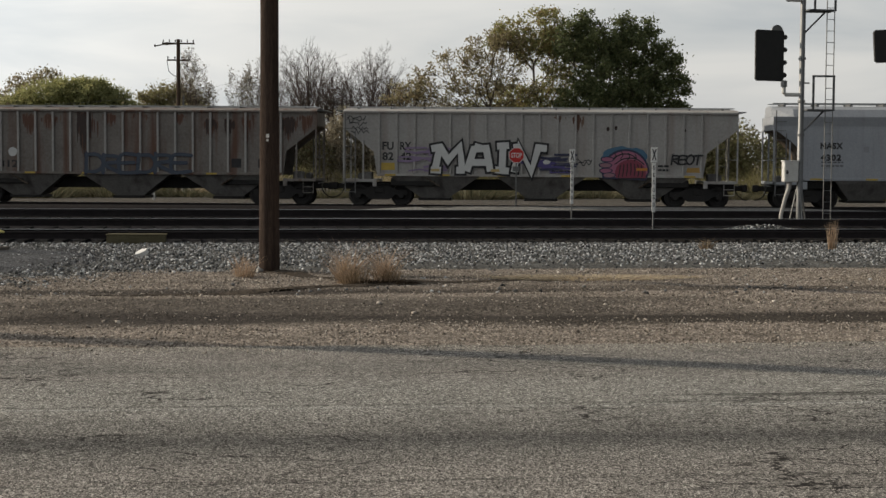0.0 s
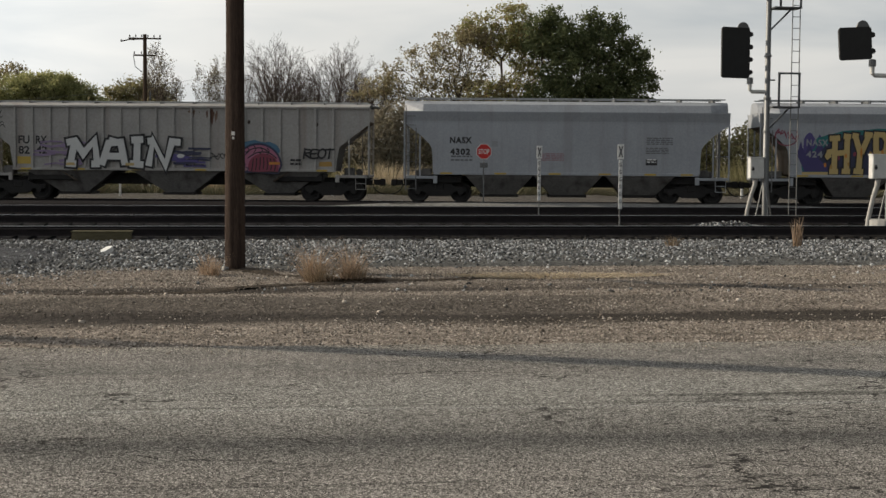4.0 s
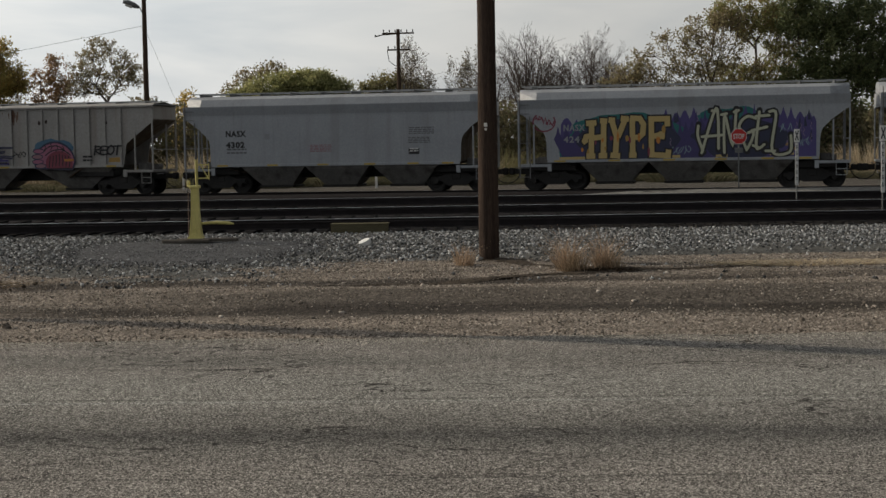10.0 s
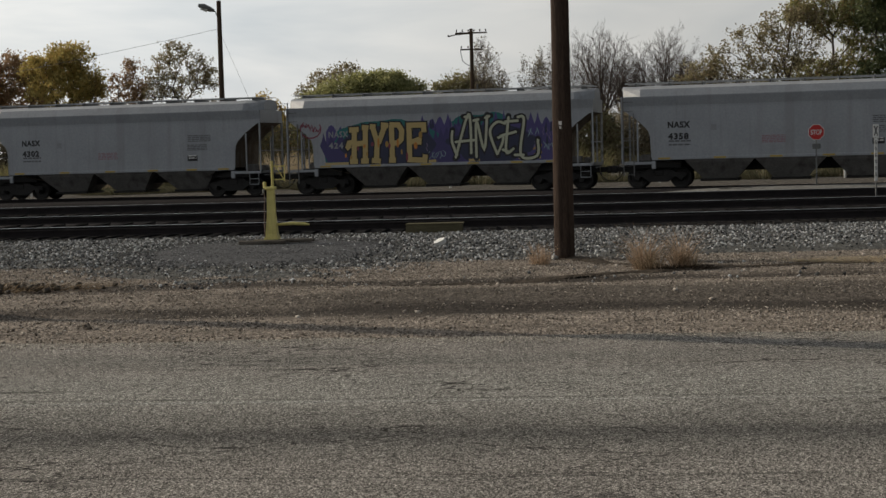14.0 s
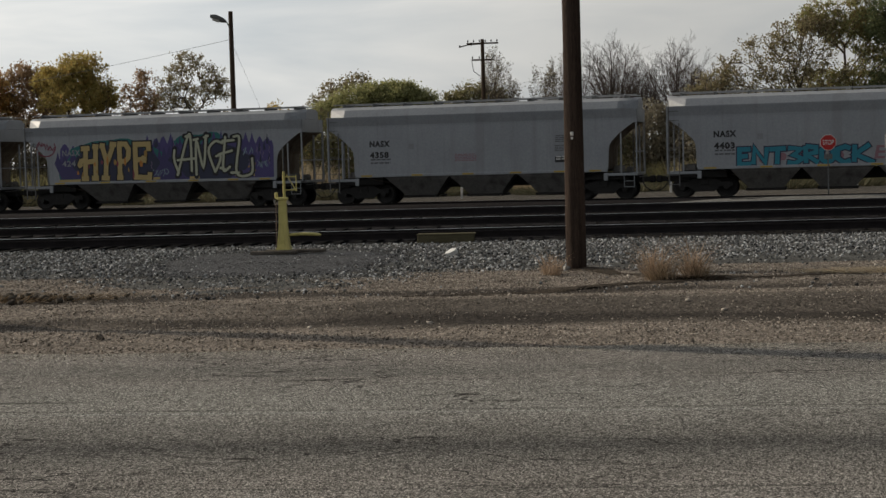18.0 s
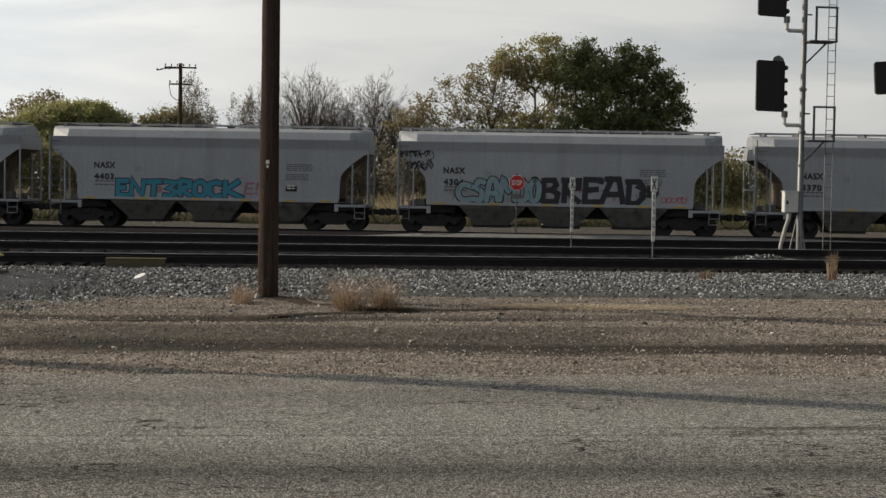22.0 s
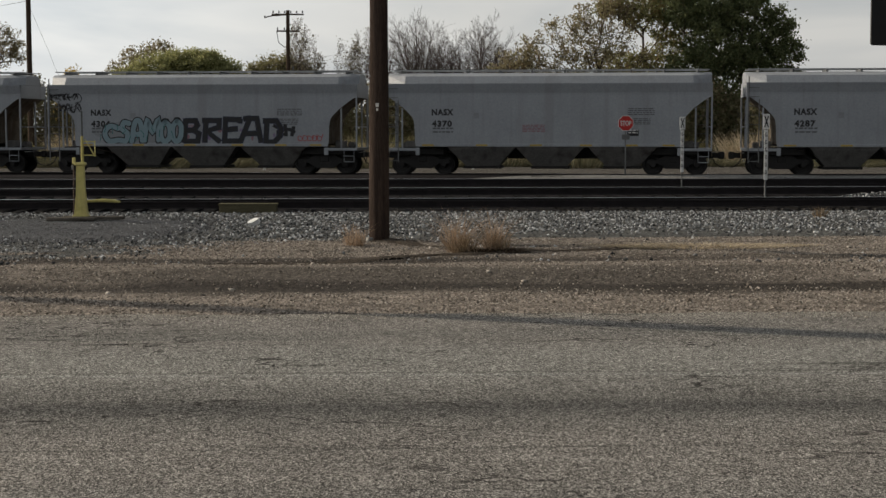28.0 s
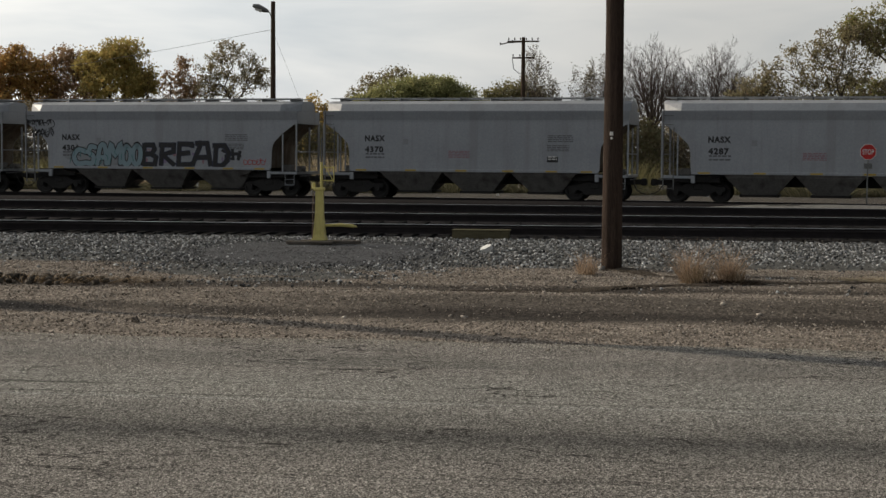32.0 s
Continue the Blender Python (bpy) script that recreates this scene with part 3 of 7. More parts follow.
# ---- the ground ----
def ground_z(x, y):
    """Height of the dirt, the track bed and the field."""
    z = -0.14
    if y < 18:
        z = -0.15
    elif 28.5 < y < 32:
        z = -0.14 - 0.12 * (y - 28.5) / 3.5
    elif 32 <= y < 61:
        z = -0.36
    elif 61 <= y < 64:
        z = -0.36 + 0.4 * (y - 61) / 3
    elif 64 <= y < 66.5:
        z = 0.04
    elif 66.5 <= y < 74:
        z = 0.04 - 0.2 * (y - 66.5) / 7.5
    elif y >= 74:
        z = -0.16
    if 18 < y < 30:
        z += 0.035 * noise.noise((x * 0.35, y * 1.3, 0)) + 0.02 * noise.noise((x * 2, y * 3, 5))
        z -= 0.05 * math.exp(-((y - 20.6 - 0.3 * math.sin(x * 0.21)) / 0.6) ** 2) + 0.05 * math.exp(-((y - 24.1 - 0.25 * math.sin(x * 0.17 + 1)) / 0.4) ** 2)
        z += 0.05 * math.exp(-((y - 22.5) / 0.6) ** 2)
    return z


def make_ground():
    xs = [-3000, -800, -200, -80] + list(np.arange(-40, 50, 0.5)) + [90, 200, 800, 3000]
    ys = [-3000, -600, -100, -40, 0, 10, 16, 17] + list(np.arange(17.4, 30, 0.3)) + list(np.arange(30, 76, 1.0)) + [85, 100, 140, 220, 600, 1500, 4000]
    v = np.array([(x, y, ground_z(x, y)) for y in ys for x in xs])
    nx = len(xs)
    f = np.array([(j * nx + i, j * nx + i + 1, (j + 1) * nx + i + 1, (j + 1) * nx + i) for j in range(len(ys) - 1) for i in range(nx - 1)])
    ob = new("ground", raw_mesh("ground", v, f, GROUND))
    tagged(ob, "brown dirt and gravel ground beside the tracks, field grass beyond", "ground", kind="structure")


def make_road():
    g = Geo()
    xs = list(np.arange(-40, 50, 0.35))
    xs = [-600, -120] + xs + [130, 600]
    ys = [-9.0, 3.0, 9.0, 13.0]
    edge = [17.05 + 0.16 * noise.noise((x * 0.5, 3, 0)) + 0.09 * noise.noise((x * 2.3, 8, 0)) for x in xs]
    n = len(xs)
    vs = [(x, y, -0.1 + 0.02 * noise.noise((x * 0.1, y * 0.3, 2))) for y in ys for x in xs] + [(x, e - 0.1, -0.105) for x, e in zip(xs, edge)] + [(x, e, -0.16) for x, e in zip(xs, edge)]
    g.add(vs, [(j * n + i, j * n + i + 1, (j + 1) * n + i + 1, (j + 1) * n + i) for j in range(len(ys) + 1) for i in range(n - 1)])
    solid("road", g, ASPHALT, pose(0, 0, 0), "worn grey asphalt road with a ragged crumbling edge", "road", kind="structure")


def rocks(count, xr, yr, sizes, zf, seed, flat=0.7, solid8=False, keep=None):
    """Many small angular stones as arrays of vertices and faces."""
    rng = np.random.default_rng(seed)
    if solid8:
        base = np.array([(1, 0, 0), (-1, 0, 0), (0, 1, 0), (0, -1, 0), (0, 0, 1), (0, 0, -1)], float)
        tri = np.array([(0, 2, 4), (2, 1, 4), (1, 3, 4), (3, 0, 4), (2, 0, 5), (1, 2, 5), (3, 1, 5), (0, 3, 5)])
    else:
        base = np.array([(sx, sy, sz) for sx in (-1, 1) for sy in (-1, 1) for sz in (-1, 1)], float) * 0.7
        tri = np.array([(0, 1, 3), (0, 3, 2), (4, 6, 7), (4, 7, 5), (0, 4, 5), (0, 5, 1), (2, 3, 7), (2, 7, 6), (0, 2, 6), (0, 6, 4), (1, 5, 7), (1, 7, 3)])
    pos = np.stack([rng.uniform(*xr, count), rng.uniform(*yr, count)], 1)
    if keep is not None:
        pos = pos[keep(pos, rng)]
        count = len(pos)
    z = zf(pos[:, 0], pos[:, 1], rng)
    s = rng.uniform(*sizes, count) * 0.5
    ang = rng.uniform(0, 2 * np.pi, count)
    ca, sa = np.cos(ang), np.sin(ang)
    tilt = rng.normal(0, 0.5, count)
    ct, st = np.cos(tilt), np.sin(tilt)
    p = base[None] * (1 + rng.uniform(-0.4, 0.4, (count, len(base), 3)))
    p = p * s[:, None, None] * np.array([1, rng.uniform(0.6, 1), flat])
    y2, z2 = p[..., 1] * ct[:, None] - p[..., 2] * st[:, None], p[..., 1] * st[:, None] + p[..., 2] * ct[:, None]
    x3, y3 = p[..., 0] * ca[:, None] - y2 * sa[:, None], p[..., 0] * sa[:, None] + y2 * ca[:, None]
    out = np.stack([x3 + pos[:, :1], y3 + pos[:, 1:], z2 + z[:, None]], -1)
    faces = (tri[None] + (np.arange(count) * len(base))[:, None, None]).reshape(-1, 3)
    return out.reshape(-1, 3), faces


def ballast_z(y):
    return np.interp(y, [26.0, 29.5, 31.5, 33.5, 36.5, 41.2, 42.2, 45.5, 48, 49.5, 60, 63], [-0.15, -0.16, -0.16, -0.17, -0.21, -0.29, -0.31, -0.33, -0.36, -0.34, -0.34, -0.4])


def ballast_h(x, y):
    """The bed, heaped a little in front of the switch stand."""
    x, y = np.asarray(x), np.asarray(y)
    return ballast_z(y) + 0.04 * np.exp(-((x + 6.6) / 3.0) ** 4) * np.clip((y - 24.5) / 5, 0, 1) * np.clip((38.5 - y) / 3.0, 0, 1)


def make_ballast():
    xs = [-160, -60] + list(np.arange(-34, 42, 1.0)) + [70, 200]
    ys = [30.0, 30.8, 31.5, 32.5, 33.5, 35, 36.5, 38, 39.5, 41.2, 42.2, 45.5, 48, 49.5, 54, 60, 63]
    # the stone apron reaches further out below the switch stand
    toe = lambda x: 0.6 * noise.noise((x * 0.25, 1, 4)) + 0.3 * noise.noise((x * 0.9, 6, 4)) - 1.6 * max(0.0, min(1.0, (5 - x) / 4)) - 4.8 * math.exp(-((x + 5.8) / 3.6) ** 2)
    v = np.array([(x, y + toe(x) * max(0, (36 - y) / 6), (-0.4 if y == 30.0 else float(ballast_h(x, y))) + (0.015 * noise.noise((x * 1.1, y, 0)) if y < 41 else 0)) for y in ys for x in xs])
    nx = len(xs)
    f = np.array([(j * nx + i, j * nx + i + 1, (j + 1) * nx + i + 1, (j + 1) * nx + i) for j in range(len(ys) - 1) for i in range(nx - 1)])
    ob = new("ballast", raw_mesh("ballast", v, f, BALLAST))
    tagged(ob, "grey crushed stone track bed under the rails", "track bed", kind="structure")

    def keep(pos, rng):
        edge = np.array([toe(x) for x in pos[:, 0]]) + 31.0
        stand = np.exp(-(((pos[:, 0] + 6.9) / 1.3) ** 4 + ((pos[:, 1] - 35.2) / 1.5) ** 4))
        heap = np.exp(-(((pos[:, 0] + 6.9 + 0.13 * (pos[:, 1] - 35)) / 2.7) ** 4 + ((pos[:, 1] - 33.4) / 5.4) ** 4))
        return (rng.uniform(0, 1, len(pos)) < np.clip((pos[:, 1] - edge) / 3.2 + 0.22, 0.03, 1)) & (rng.uniform(0, 1, len(pos)) > np.maximum(heap * 0.9, stand))
    v, f = rocks(104000, (-24, 28), (24.0, 42.0), (0.035, 0.1), lambda x, y, r: ballast_h(x, y) + r.uniform(-0.02, 0.03, len(x)), 11, keep=keep, solid8=True)
    v2, f2 = rocks(900, (14.2, 18.0), (47.9, 49.3), (0.05, 0.12), lambda x, y, r: -0.36 + 0.32 * np.exp(-(((x - 16.1) / 1.5) ** 2 + ((y - 48.6) / 0.6) ** 2)) * r.uniform(0.8, 1.05, len(x)), 12, solid8=True)
    ob = new("ballast_stones", raw_mesh("ballast_stones", np.vstack([v, v2]), np.vstack([f, f2 + len(v)]), STONE))
    tagged(ob, "loose angular grey ballast stones beside the rails", "stones", kind="stuff")
    v, f = rocks(26000, (-11, -2), (26.0, 39.5), (0.012, 0.04), lambda x, y, r: ballast_h(x, y) + 0.03, 13, solid8=True, keep=lambda p, r: r.uniform(0, 1, len(p)) < 0.9 * np.exp(-(((p[:, 0] + 6.7) / 3.1) ** 4 + ((p[:, 1] - 33.0) / 5.8) ** 4)))
    ob = new("fine_gravel", raw_mesh("fine_gravel", v, f, CHIPS))
    tagged(ob, "fine dark grey stone chips spread before the switch stand", "gravel", kind="stuff")
    # fine crusher dust spread before the switch stand
    g = Geo()
    n, m = 30, 10
    top = lambda x, y, r: float(ballast_h(x, y)) + 0.03 - 0.06 * max(0, r - 0.7) / 0.3 + 0.012 * noise.noise((x * 2, y * 2, 0))
    vs = [(-6.7, 33.4, top(-6.7, 33.4, 0))]
    for j in range(1, m + 1):
        for i in range(n):
            a = 2 * math.pi * i / n
            r = j / m
            w = 1 + 0.2 * noise.noise((math.cos(a) * 2, math.sin(a) * 2, 3))
            x, y = -6.7 + (3.3 * math.cos(a) - 0.5 * math.sin(a)) * r * w, 33.4 + 5.9 * r * w * math.sin(a)
            vs.append((x, y, top(x, y, r)))
    fs = [(0, 1 + i, 1 + (i + 1) % n) for i in range(n)] + [(1 + (j - 1) * n + i, 1 + j * n + i, 1 + j * n + (i + 1) % n, 1 + (j - 1) * n + (i + 1) % n) for j in range(1, m) for i in range(n)]
    g.add(vs, fs)
    solid("gravel_heap", g, DUST, pose(0, 0, 0), "low spread of fine dark grey gravel round the switch stand", "gravel", kind="structure", smooth=True)


def make_service_strip():
    xs = list(np.arange(3.0, 60.0, 1.0))
    g = Geo()
    rows = []
    for x in xs:
        k = min(1.0, (x - 3.0) / 6.0)
        near, far = 62.75 + 0.25 * noise.noise((x * 0.4, 1, 1)), 69.6 - 0.16 * x - 2.1 + 0.2 * noise.noise((x * 0.5, 4, 1))
        far = min(far, near + 0.2 + 2.2 * k)
        rows.append([(x, near, ground_z(x, near) + 0.012), (x, (near + far) / 2, ground_z(x, (near + far) / 2) + 0.03), (x, far, ground_z(x, far) + 0.012)])
    g.add([p for r in rows for p in r], [(3 * i + j, 3 * i + 3 + j, 3 * i + 4 + j, 3 * i + 1 + j) for i in range(len(xs) - 1) for j in range(2)])
    solid("gravel_path", g, SERVICE, pose(0, 0, 0), "pale grey gravel path between the tracks", "path", kind="structure")


def make_pebbles():
    zf = lambda x, y, r: np.array([ground_z(a, b) for a, b in zip(x, y)]) + 0.006
    def keep(p, r):
        x, y = p[:, 0], p[:, 1]
        # wheels have pressed the stones away: wide over the left half, in two lanes to the right
        near = np.exp(-((y - 20.3 - 0.25 * np.sin(x * 0.3)) / 1.05) ** 4)
        far = np.exp(-((y - 24.6 - 0.3 * np.sin(x * 0.25)) / 0.6) ** 4)
        left = np.exp(-((y - 21.6) / 2.1) ** 6 - ((x - 0.5) / 5.5) ** 4)
        return r.uniform(0, 1, len(p)) < 0.92 - 0.8 * np.maximum(np.maximum(near * np.where(x > -4, 1, 0.4), 0.6 * far), 0.9 * left) - 0.15 * np.sin(x * 0.8 + 2 * y) ** 2
    v, f = rocks(110000, (-13, 16), (17.0, 31.8), (0.014, 0.042), zf, 21, solid8=True, keep=keep)
    v2, f2 = rocks(240, (-14, 18), (17.2, 31), (0.04, 0.085), zf, 22)
    v3, f3 = rocks(900, (-9, 11), (16.2, 17.3), (0.012, 0.04), lambda x, y, r: np.full(len(x), -0.1), 23, solid8=True)
    ob = new("gravel", raw_mesh("gravel", np.vstack([v, v2, v3]), np.vstack([f, f2 + len(v), f3 + len(v) + len(v2)]), PEBBLE))
    tagged(ob, "brown pebbles and small stones scattered on the dirt", "gravel", kind="stuff")


# ---- tracks ----
RAIL_PROFILE = [(-0.07, -0.2), (0.07, -0.2), (0.07, -0.185), (0.012, -0.165), (0.01, -0.05), (0.036, -0.04), (0.036, -0.004)]
RAIL_HEAD = [(-0.034, -0.004), (0.034, -0.004), (0.03, 0.003), (-0.03, 0.003)]


def make_track(name, centre, slope, ties, label, x0=-160.0, x1=200.0, z=0.0):
    t = thing(name, Matrix.Translation((0, centre, z)) @ pose(0, 0, 0, 0, 0, math.degrees(math.atan(slope))), label, "railway track", kind="structure")
    for s in (-0.7525, 0.7525):
        prof = RAIL_PROFILE + [(-p[0], p[1]) for p in RAIL_PROFILE[::-1]]
        g = Geo().slab([(p[0] + s, p[1]) for p in prof], x0, x1, "x")
        r = part("rail", g, RAIL_SIDE, t)
        part("railhead", Geo().slab([(p[0] + s, p[1]) for p in RAIL_HEAD], x0, x1, "x"), RAIL_TOP if s > 0 else RAIL_DULL, r, "polished running surface")
    if ties:
        me = Geo().box(-0.115, 0.115, -1.3, 1.3, -0.41, -0.235, 0.012).mesh("tie", TIE)
        rng = random.Random(5)
        for k in range(110):
            o = part("tie", me, TIE, t)
            o.matrix_basis = pose(-26.5 + 0.52 * k + rng.uniform(-0.04, 0.04), rng.uniform(-0.07, 0.05), rng.uniform(-0.015, 0.012), 0, rng.uniform(-1, 1), rng.uniform(-2, 2))
    g = Geo()
    for k in range(200):
        x = -76 + 0.8 * k
        if not ties or not -27 < x < 31.5:
            g.box(x - 0.11, x + 0.11, -1.3, 1.3, -0.42, -0.29)
    tagged(part("far_ties" if ties else "ties", g, TIE_DARK, t), kind="stuff")


# ---- things along the near side ----
def make_near_pole():
    t = thing("utility_pole", pose(-0.03, 28.7, -0.17), "thick dark brown creosoted wooden utility pole", "utility pole", "utility poles")
    g = Geo()
    rng = random.Random(3)
    rows = 36
    n = 24
    vs = []
    for j in range(rows + 1):
        z = -0.4 + 13.4 * (j / rows) ** 1.5
        for i in range(n):
            a = 2 * math.pi * i / n
            r = 0.194 - 0.0052 * z + 0.006 * noise.noise((math.cos(a) * 3, math.sin(a) * 3, z * 0.5)) - (0.006 if (i * 7 + j // 4) % 11 == 0 else 0)
            vs.append((r * math.cos(a), r * math.sin(a), z))
    g.add(vs, [(j * n + i, j * n + (i + 1) % n, (j + 1) * n + (i + 1) % n, (j + 1) * n + i) for j in range(rows) for i in range(n)] + [tuple(range(rows * n, rows * n + n))])
    part("shaft", g, POLE, t, smooth=True)
    part("tag", Geo().box(-0.062, -0.002, -0.205, -0.187, 2.56, 2.63, 0.004), WHITE, t, "small white metal tag nailed to the wood")
    part("tag", Geo().box(-0.052, -0.012, -0.205, -0.187, 2.49, 2.535, 0.004), WHITE, t, "small white metal tag nailed to the wood")
    g = Geo()
    n, m = 18, 4
    vs = [(0.0, 0.0, 0.08)]
    for j in range(1, m + 1):
        for i in range(n):
            a = 2 * math.pi * i / n
            vs.append((0.85 * j / m * math.cos(a) * (1.25 if math.cos(a) > 0 else 0.9), 0.6 * j / m * math.sin(a), 0.08 * (1 - j / m) ** 1.3 - 0.05 * (j == m) + 0.012 * noise.noise((i * 0.8, j, 1))))
    g.add(vs, [(0, 1 + i, 1 + (i + 1) % n) for i in range(n)] + [(1 + (j - 1) * n + i, 1 + j * n + i, 1 + j * n + (i + 1) % n, 1 + (j - 1) * n + (i + 1) % n) for j in range(1, m) for i in range(n)])
    solid("dirt_mound", g, DIRT_SHADE, pose(0.1, 28.65, -0.15), "low mound of dark dirt round the pole's foot", "dirt", kind="structure", smooth=True)
    v, f = rocks(1, (-0.24, -0.22), (28.46, 28.48), (0.16, 0.17), lambda x, y, r: x * 0 - 0.09, 77)
    tagged(new("stone", raw_mesh("stone", v, f, CONCRETE)), "pale chunk of stone at the pole's foot", "stone")
    v, f = rocks(90, (-0.5, 1.3), (28.1, 28.9), (0.04, 0.11), lambda x, y, r: x * 0 - 0.13, 78, solid8=True)
    tagged(new("foot_stones", raw_mesh("foot_stones", v, f, STONE)), "small grey stones lying round the pole's foot", "stones", kind="stuff")
    return t


def make_grass(name, m, label, blades, spread, height, mat, lean=0.35, seed=1, kind="", width=0.012):
    """A clump of thin bent blades."""
    rng = np.random.default_rng(seed)
    k = blades
    r = np.sqrt(rng.uniform(0, 1, k)) * 0.5
    a = rng.uniform(0, 2 * np.pi, k)
    x, y = r * np.cos(a) * spread[0], r * np.sin(a) * spread[1]
    h = height * rng.uniform(0.35, 1.0, k) * (1 - 0.9 * r * r)
    dx = rng.normal(0, lean, k) * h + 0.5 * x
    dy = rng.normal(0, lean, k) * h + 0.5 * y
    th = rng.uniform(0, np.pi, k)
    wx, wy = np.cos(th) * width, np.sin(th) * width
    p = np.stack([
        np.stack([x - wx, y - wy, 0 * x - 0.02], 1), np.stack([x + wx, y + wy, 0 * x - 0.02], 1),
        np.stack([x + dx * 0.4 + wx * 0.7, y + dy * 0.4 + wy * 0.7, h * 0.6], 1), np.stack([x + dx * 0.4 - wx * 0.7, y + dy * 0.4 - wy * 0.7, h * 0.6], 1),
        np.stack([x + dx, y + dy, h], 1)], 1).reshape(-1, 3)
    b = (np.arange(k) * 5)[:, None]
    f = np.vstack([b + np.array([0, 1, 2]), b + np.array([0, 2, 3]), b + np.array([3, 2, 4])])
    ob = new(name, raw_mesh(name, p, f, mat))
    ob.matrix_basis = m
    return tagged(ob, label, "grass", kind=kind)


def make_roadside():
    make_near_pole()
    # dark strips laid for shade: from the pole to the grass, and along the lip of the old rut
    for x0, x1, xs, ys, wide, label in (
            (-0.3, 2.9, (-0.3, 0.3, 1.0, 1.7, 2.9), (28.5, 28.3, 27.2, 26.3, 26.2), 0.62, "dark soil strip that stands for the pole's shadow by the grass"),
            (-2.8, 4.4, (-2.8, -1.4, 1.3, 3.1, 4.4), (23.9, 24.2, 25.5, 26.1, 26.5), 0.24, "thin dark soil strip that stands for shade along an old rut lip")):
        g = Geo()
        n, m = 48, 6
        vs = []
        for j in range(m + 1):
            for i in range(n + 1):
                x = x0 + (x1 - x0) * i / n
                mid = float(np.interp(x, xs, ys)) + 0.12 * noise.noise((x * 0.9, 2, 2))
                half = wide * (1 - abs(2 * i / n - 1) ** 2.5) * (0.8 + 0.9 * noise.noise((x * 1.7, 7, 2)))
                y = mid + max(half, 0.03) * (2 * j / m - 1)
                vs.append((x, y, ground_z(x, y) + (0.012 if j in (0, m) else 0.024)))
        g.add(vs, [(j * (n + 1) + i, j * (n + 1) + i + 1, (j + 1) * (n + 1) + i + 1, (j + 1) * (n + 1) + i) for j in range(m) for i in range(n)])
        solid("damp_soil", g, DIRT_SHADE, pose(0, 0, 0), label, "soil", kind="structure")
    t = thing("utility_pole", pose(-14.0, 23.1, -0.14), "dark wooden utility pole whose shadow falls across the road", "utility pole", "utility poles")
    part("shaft", Geo().tube([(0, 0, -0.4), (0, 0, 6), (0, 0, 13)], [0.29, 0.27, 0.24], 16), POLE, t, smooth=True)
    for k, (x, y, w, h, n) in enumerate(((1.3, 26.2, 0.28, 0.92, 170), (1.42, 25.9, 0.4, 0.52, 130), (1.95, 26.3, 0.28, 0.84, 170), (2.04, 26.15, 0.4, 0.46, 130), (1.66, 26.0, 0.7, 0.26, 70))):
        make_grass("grass_tuft", pose(x, y, -0.16), "spiky clump of dry brown straw grass in the gravel", n, (w, w), h, DRY if k % 2 else STRAW, 0.62, 1 + k, width=0.006)
    make_grass("dark_thatch", pose(1.95, 25.85, -0.16), "flattened mat of dark grass before the straw clumps", 700, (0.95, 0.35), 0.13, THATCH, 0.7, 17, kind="stuff")
    make_grass("grass_tuft", pose(-0.47, 27.6, -0.16), "small dry grass clump at the foot of the pole", 150, (0.34, 0.4), 0.56, STRAW, 0.5, 13, width=0.006)
    make_grass("grass_tuft", pose(14.2, 37.2, -0.22), "upright tuft of pale straw grass in the ballast", 70, (0.2, 0.2), 0.95, STRAW, 0.13, 14)
    make_grass("grass_tuft", pose(11.0, 37.5, -0.24), "sparse brown weed in the ballast", 50, (0.3, 0.3), 0.4, DRY, 0.4, 15)
    make_grass("dry_grass", pose(5.8, 27.1, -0.14), "low flattened pale straw grass on the verge", 1100, (3.2, 1.0), 0.07, PALE_STRAW, 1.6, 16, kind="stuff")
    make_grass("dry_grass", pose(-9.7, 24.3, -0.12), "low brown weeds on a dirt ridge", 420, (4.2, 0.9), 0.15, DRY, 0.9, 17, kind="stuff")
    # the raised rubble ridge by the left of the dirt strip
    v, f = rocks(1500, (-13.5, -7.0), (23.5, 25.1), (0.05, 0.15), lambda x, y, r: -0.13 + 0.09 * np.exp(-((y - 24.3) / 0.4) ** 2) * r.uniform(0.2, 1, len(x)), 31, keep=lambda p, r: r.uniform(0, 1, len(p)) < np.exp(-((p[:, 0] + 10.6) / 1.7) ** 2 - ((p[:, 1] - 24.3 - 0.15 * np.sin(p[:, 0] * 2.5)) / 0.4) ** 2))
    ob = new("rubble", raw_mesh("rubble", v, f, CLOD))
    tagged(ob, "low ridge of brown dirt clods and rubble", "rubble", kind="stuff")
    # dark clod, stick, and white litter
    v, f = rocks(1, (-6.05, -6.0), (18.55, 18.6), (0.16, 0.17), lambda x, y, r: x * 0 - 0.1, 32)
    tagged(new("clod", raw_mesh("clod", v, f, GROUND)), "dark clod of earth on the gravel", "stone")
    g = Geo()
    g.slab([(-0.13, 0.02), (-0.06, -0.08), (0.09, -0.11), (0.15, -0.03), (0.07, 0.12), (-0.07, 0.13)], 0, 0.1, "z")
    solid("litter", g, WHITE, pose(-2.8, 33.8, -0.13, 8, -30, 20), "crumpled bright white scrap lying on the ballast", "litter")
    t = thing("timber_box", pose(-3.6, 41.45, -0.35), "low pale timber cover beside the rail", "wooden cover")
    part("front_board", Geo().box(-0.78, 0.78, -0.03, 0.03, 0.0, 0.27, 0.008), PLANK, t)
    for k in range(2):
        part("top_board", Geo().box(-0.8, 0.8, 0.03 + 0.28 * k - 0.05, 0.03 + 0.28 * k + 0.22, 0.275, 0.315, 0.008), PLANK, t)
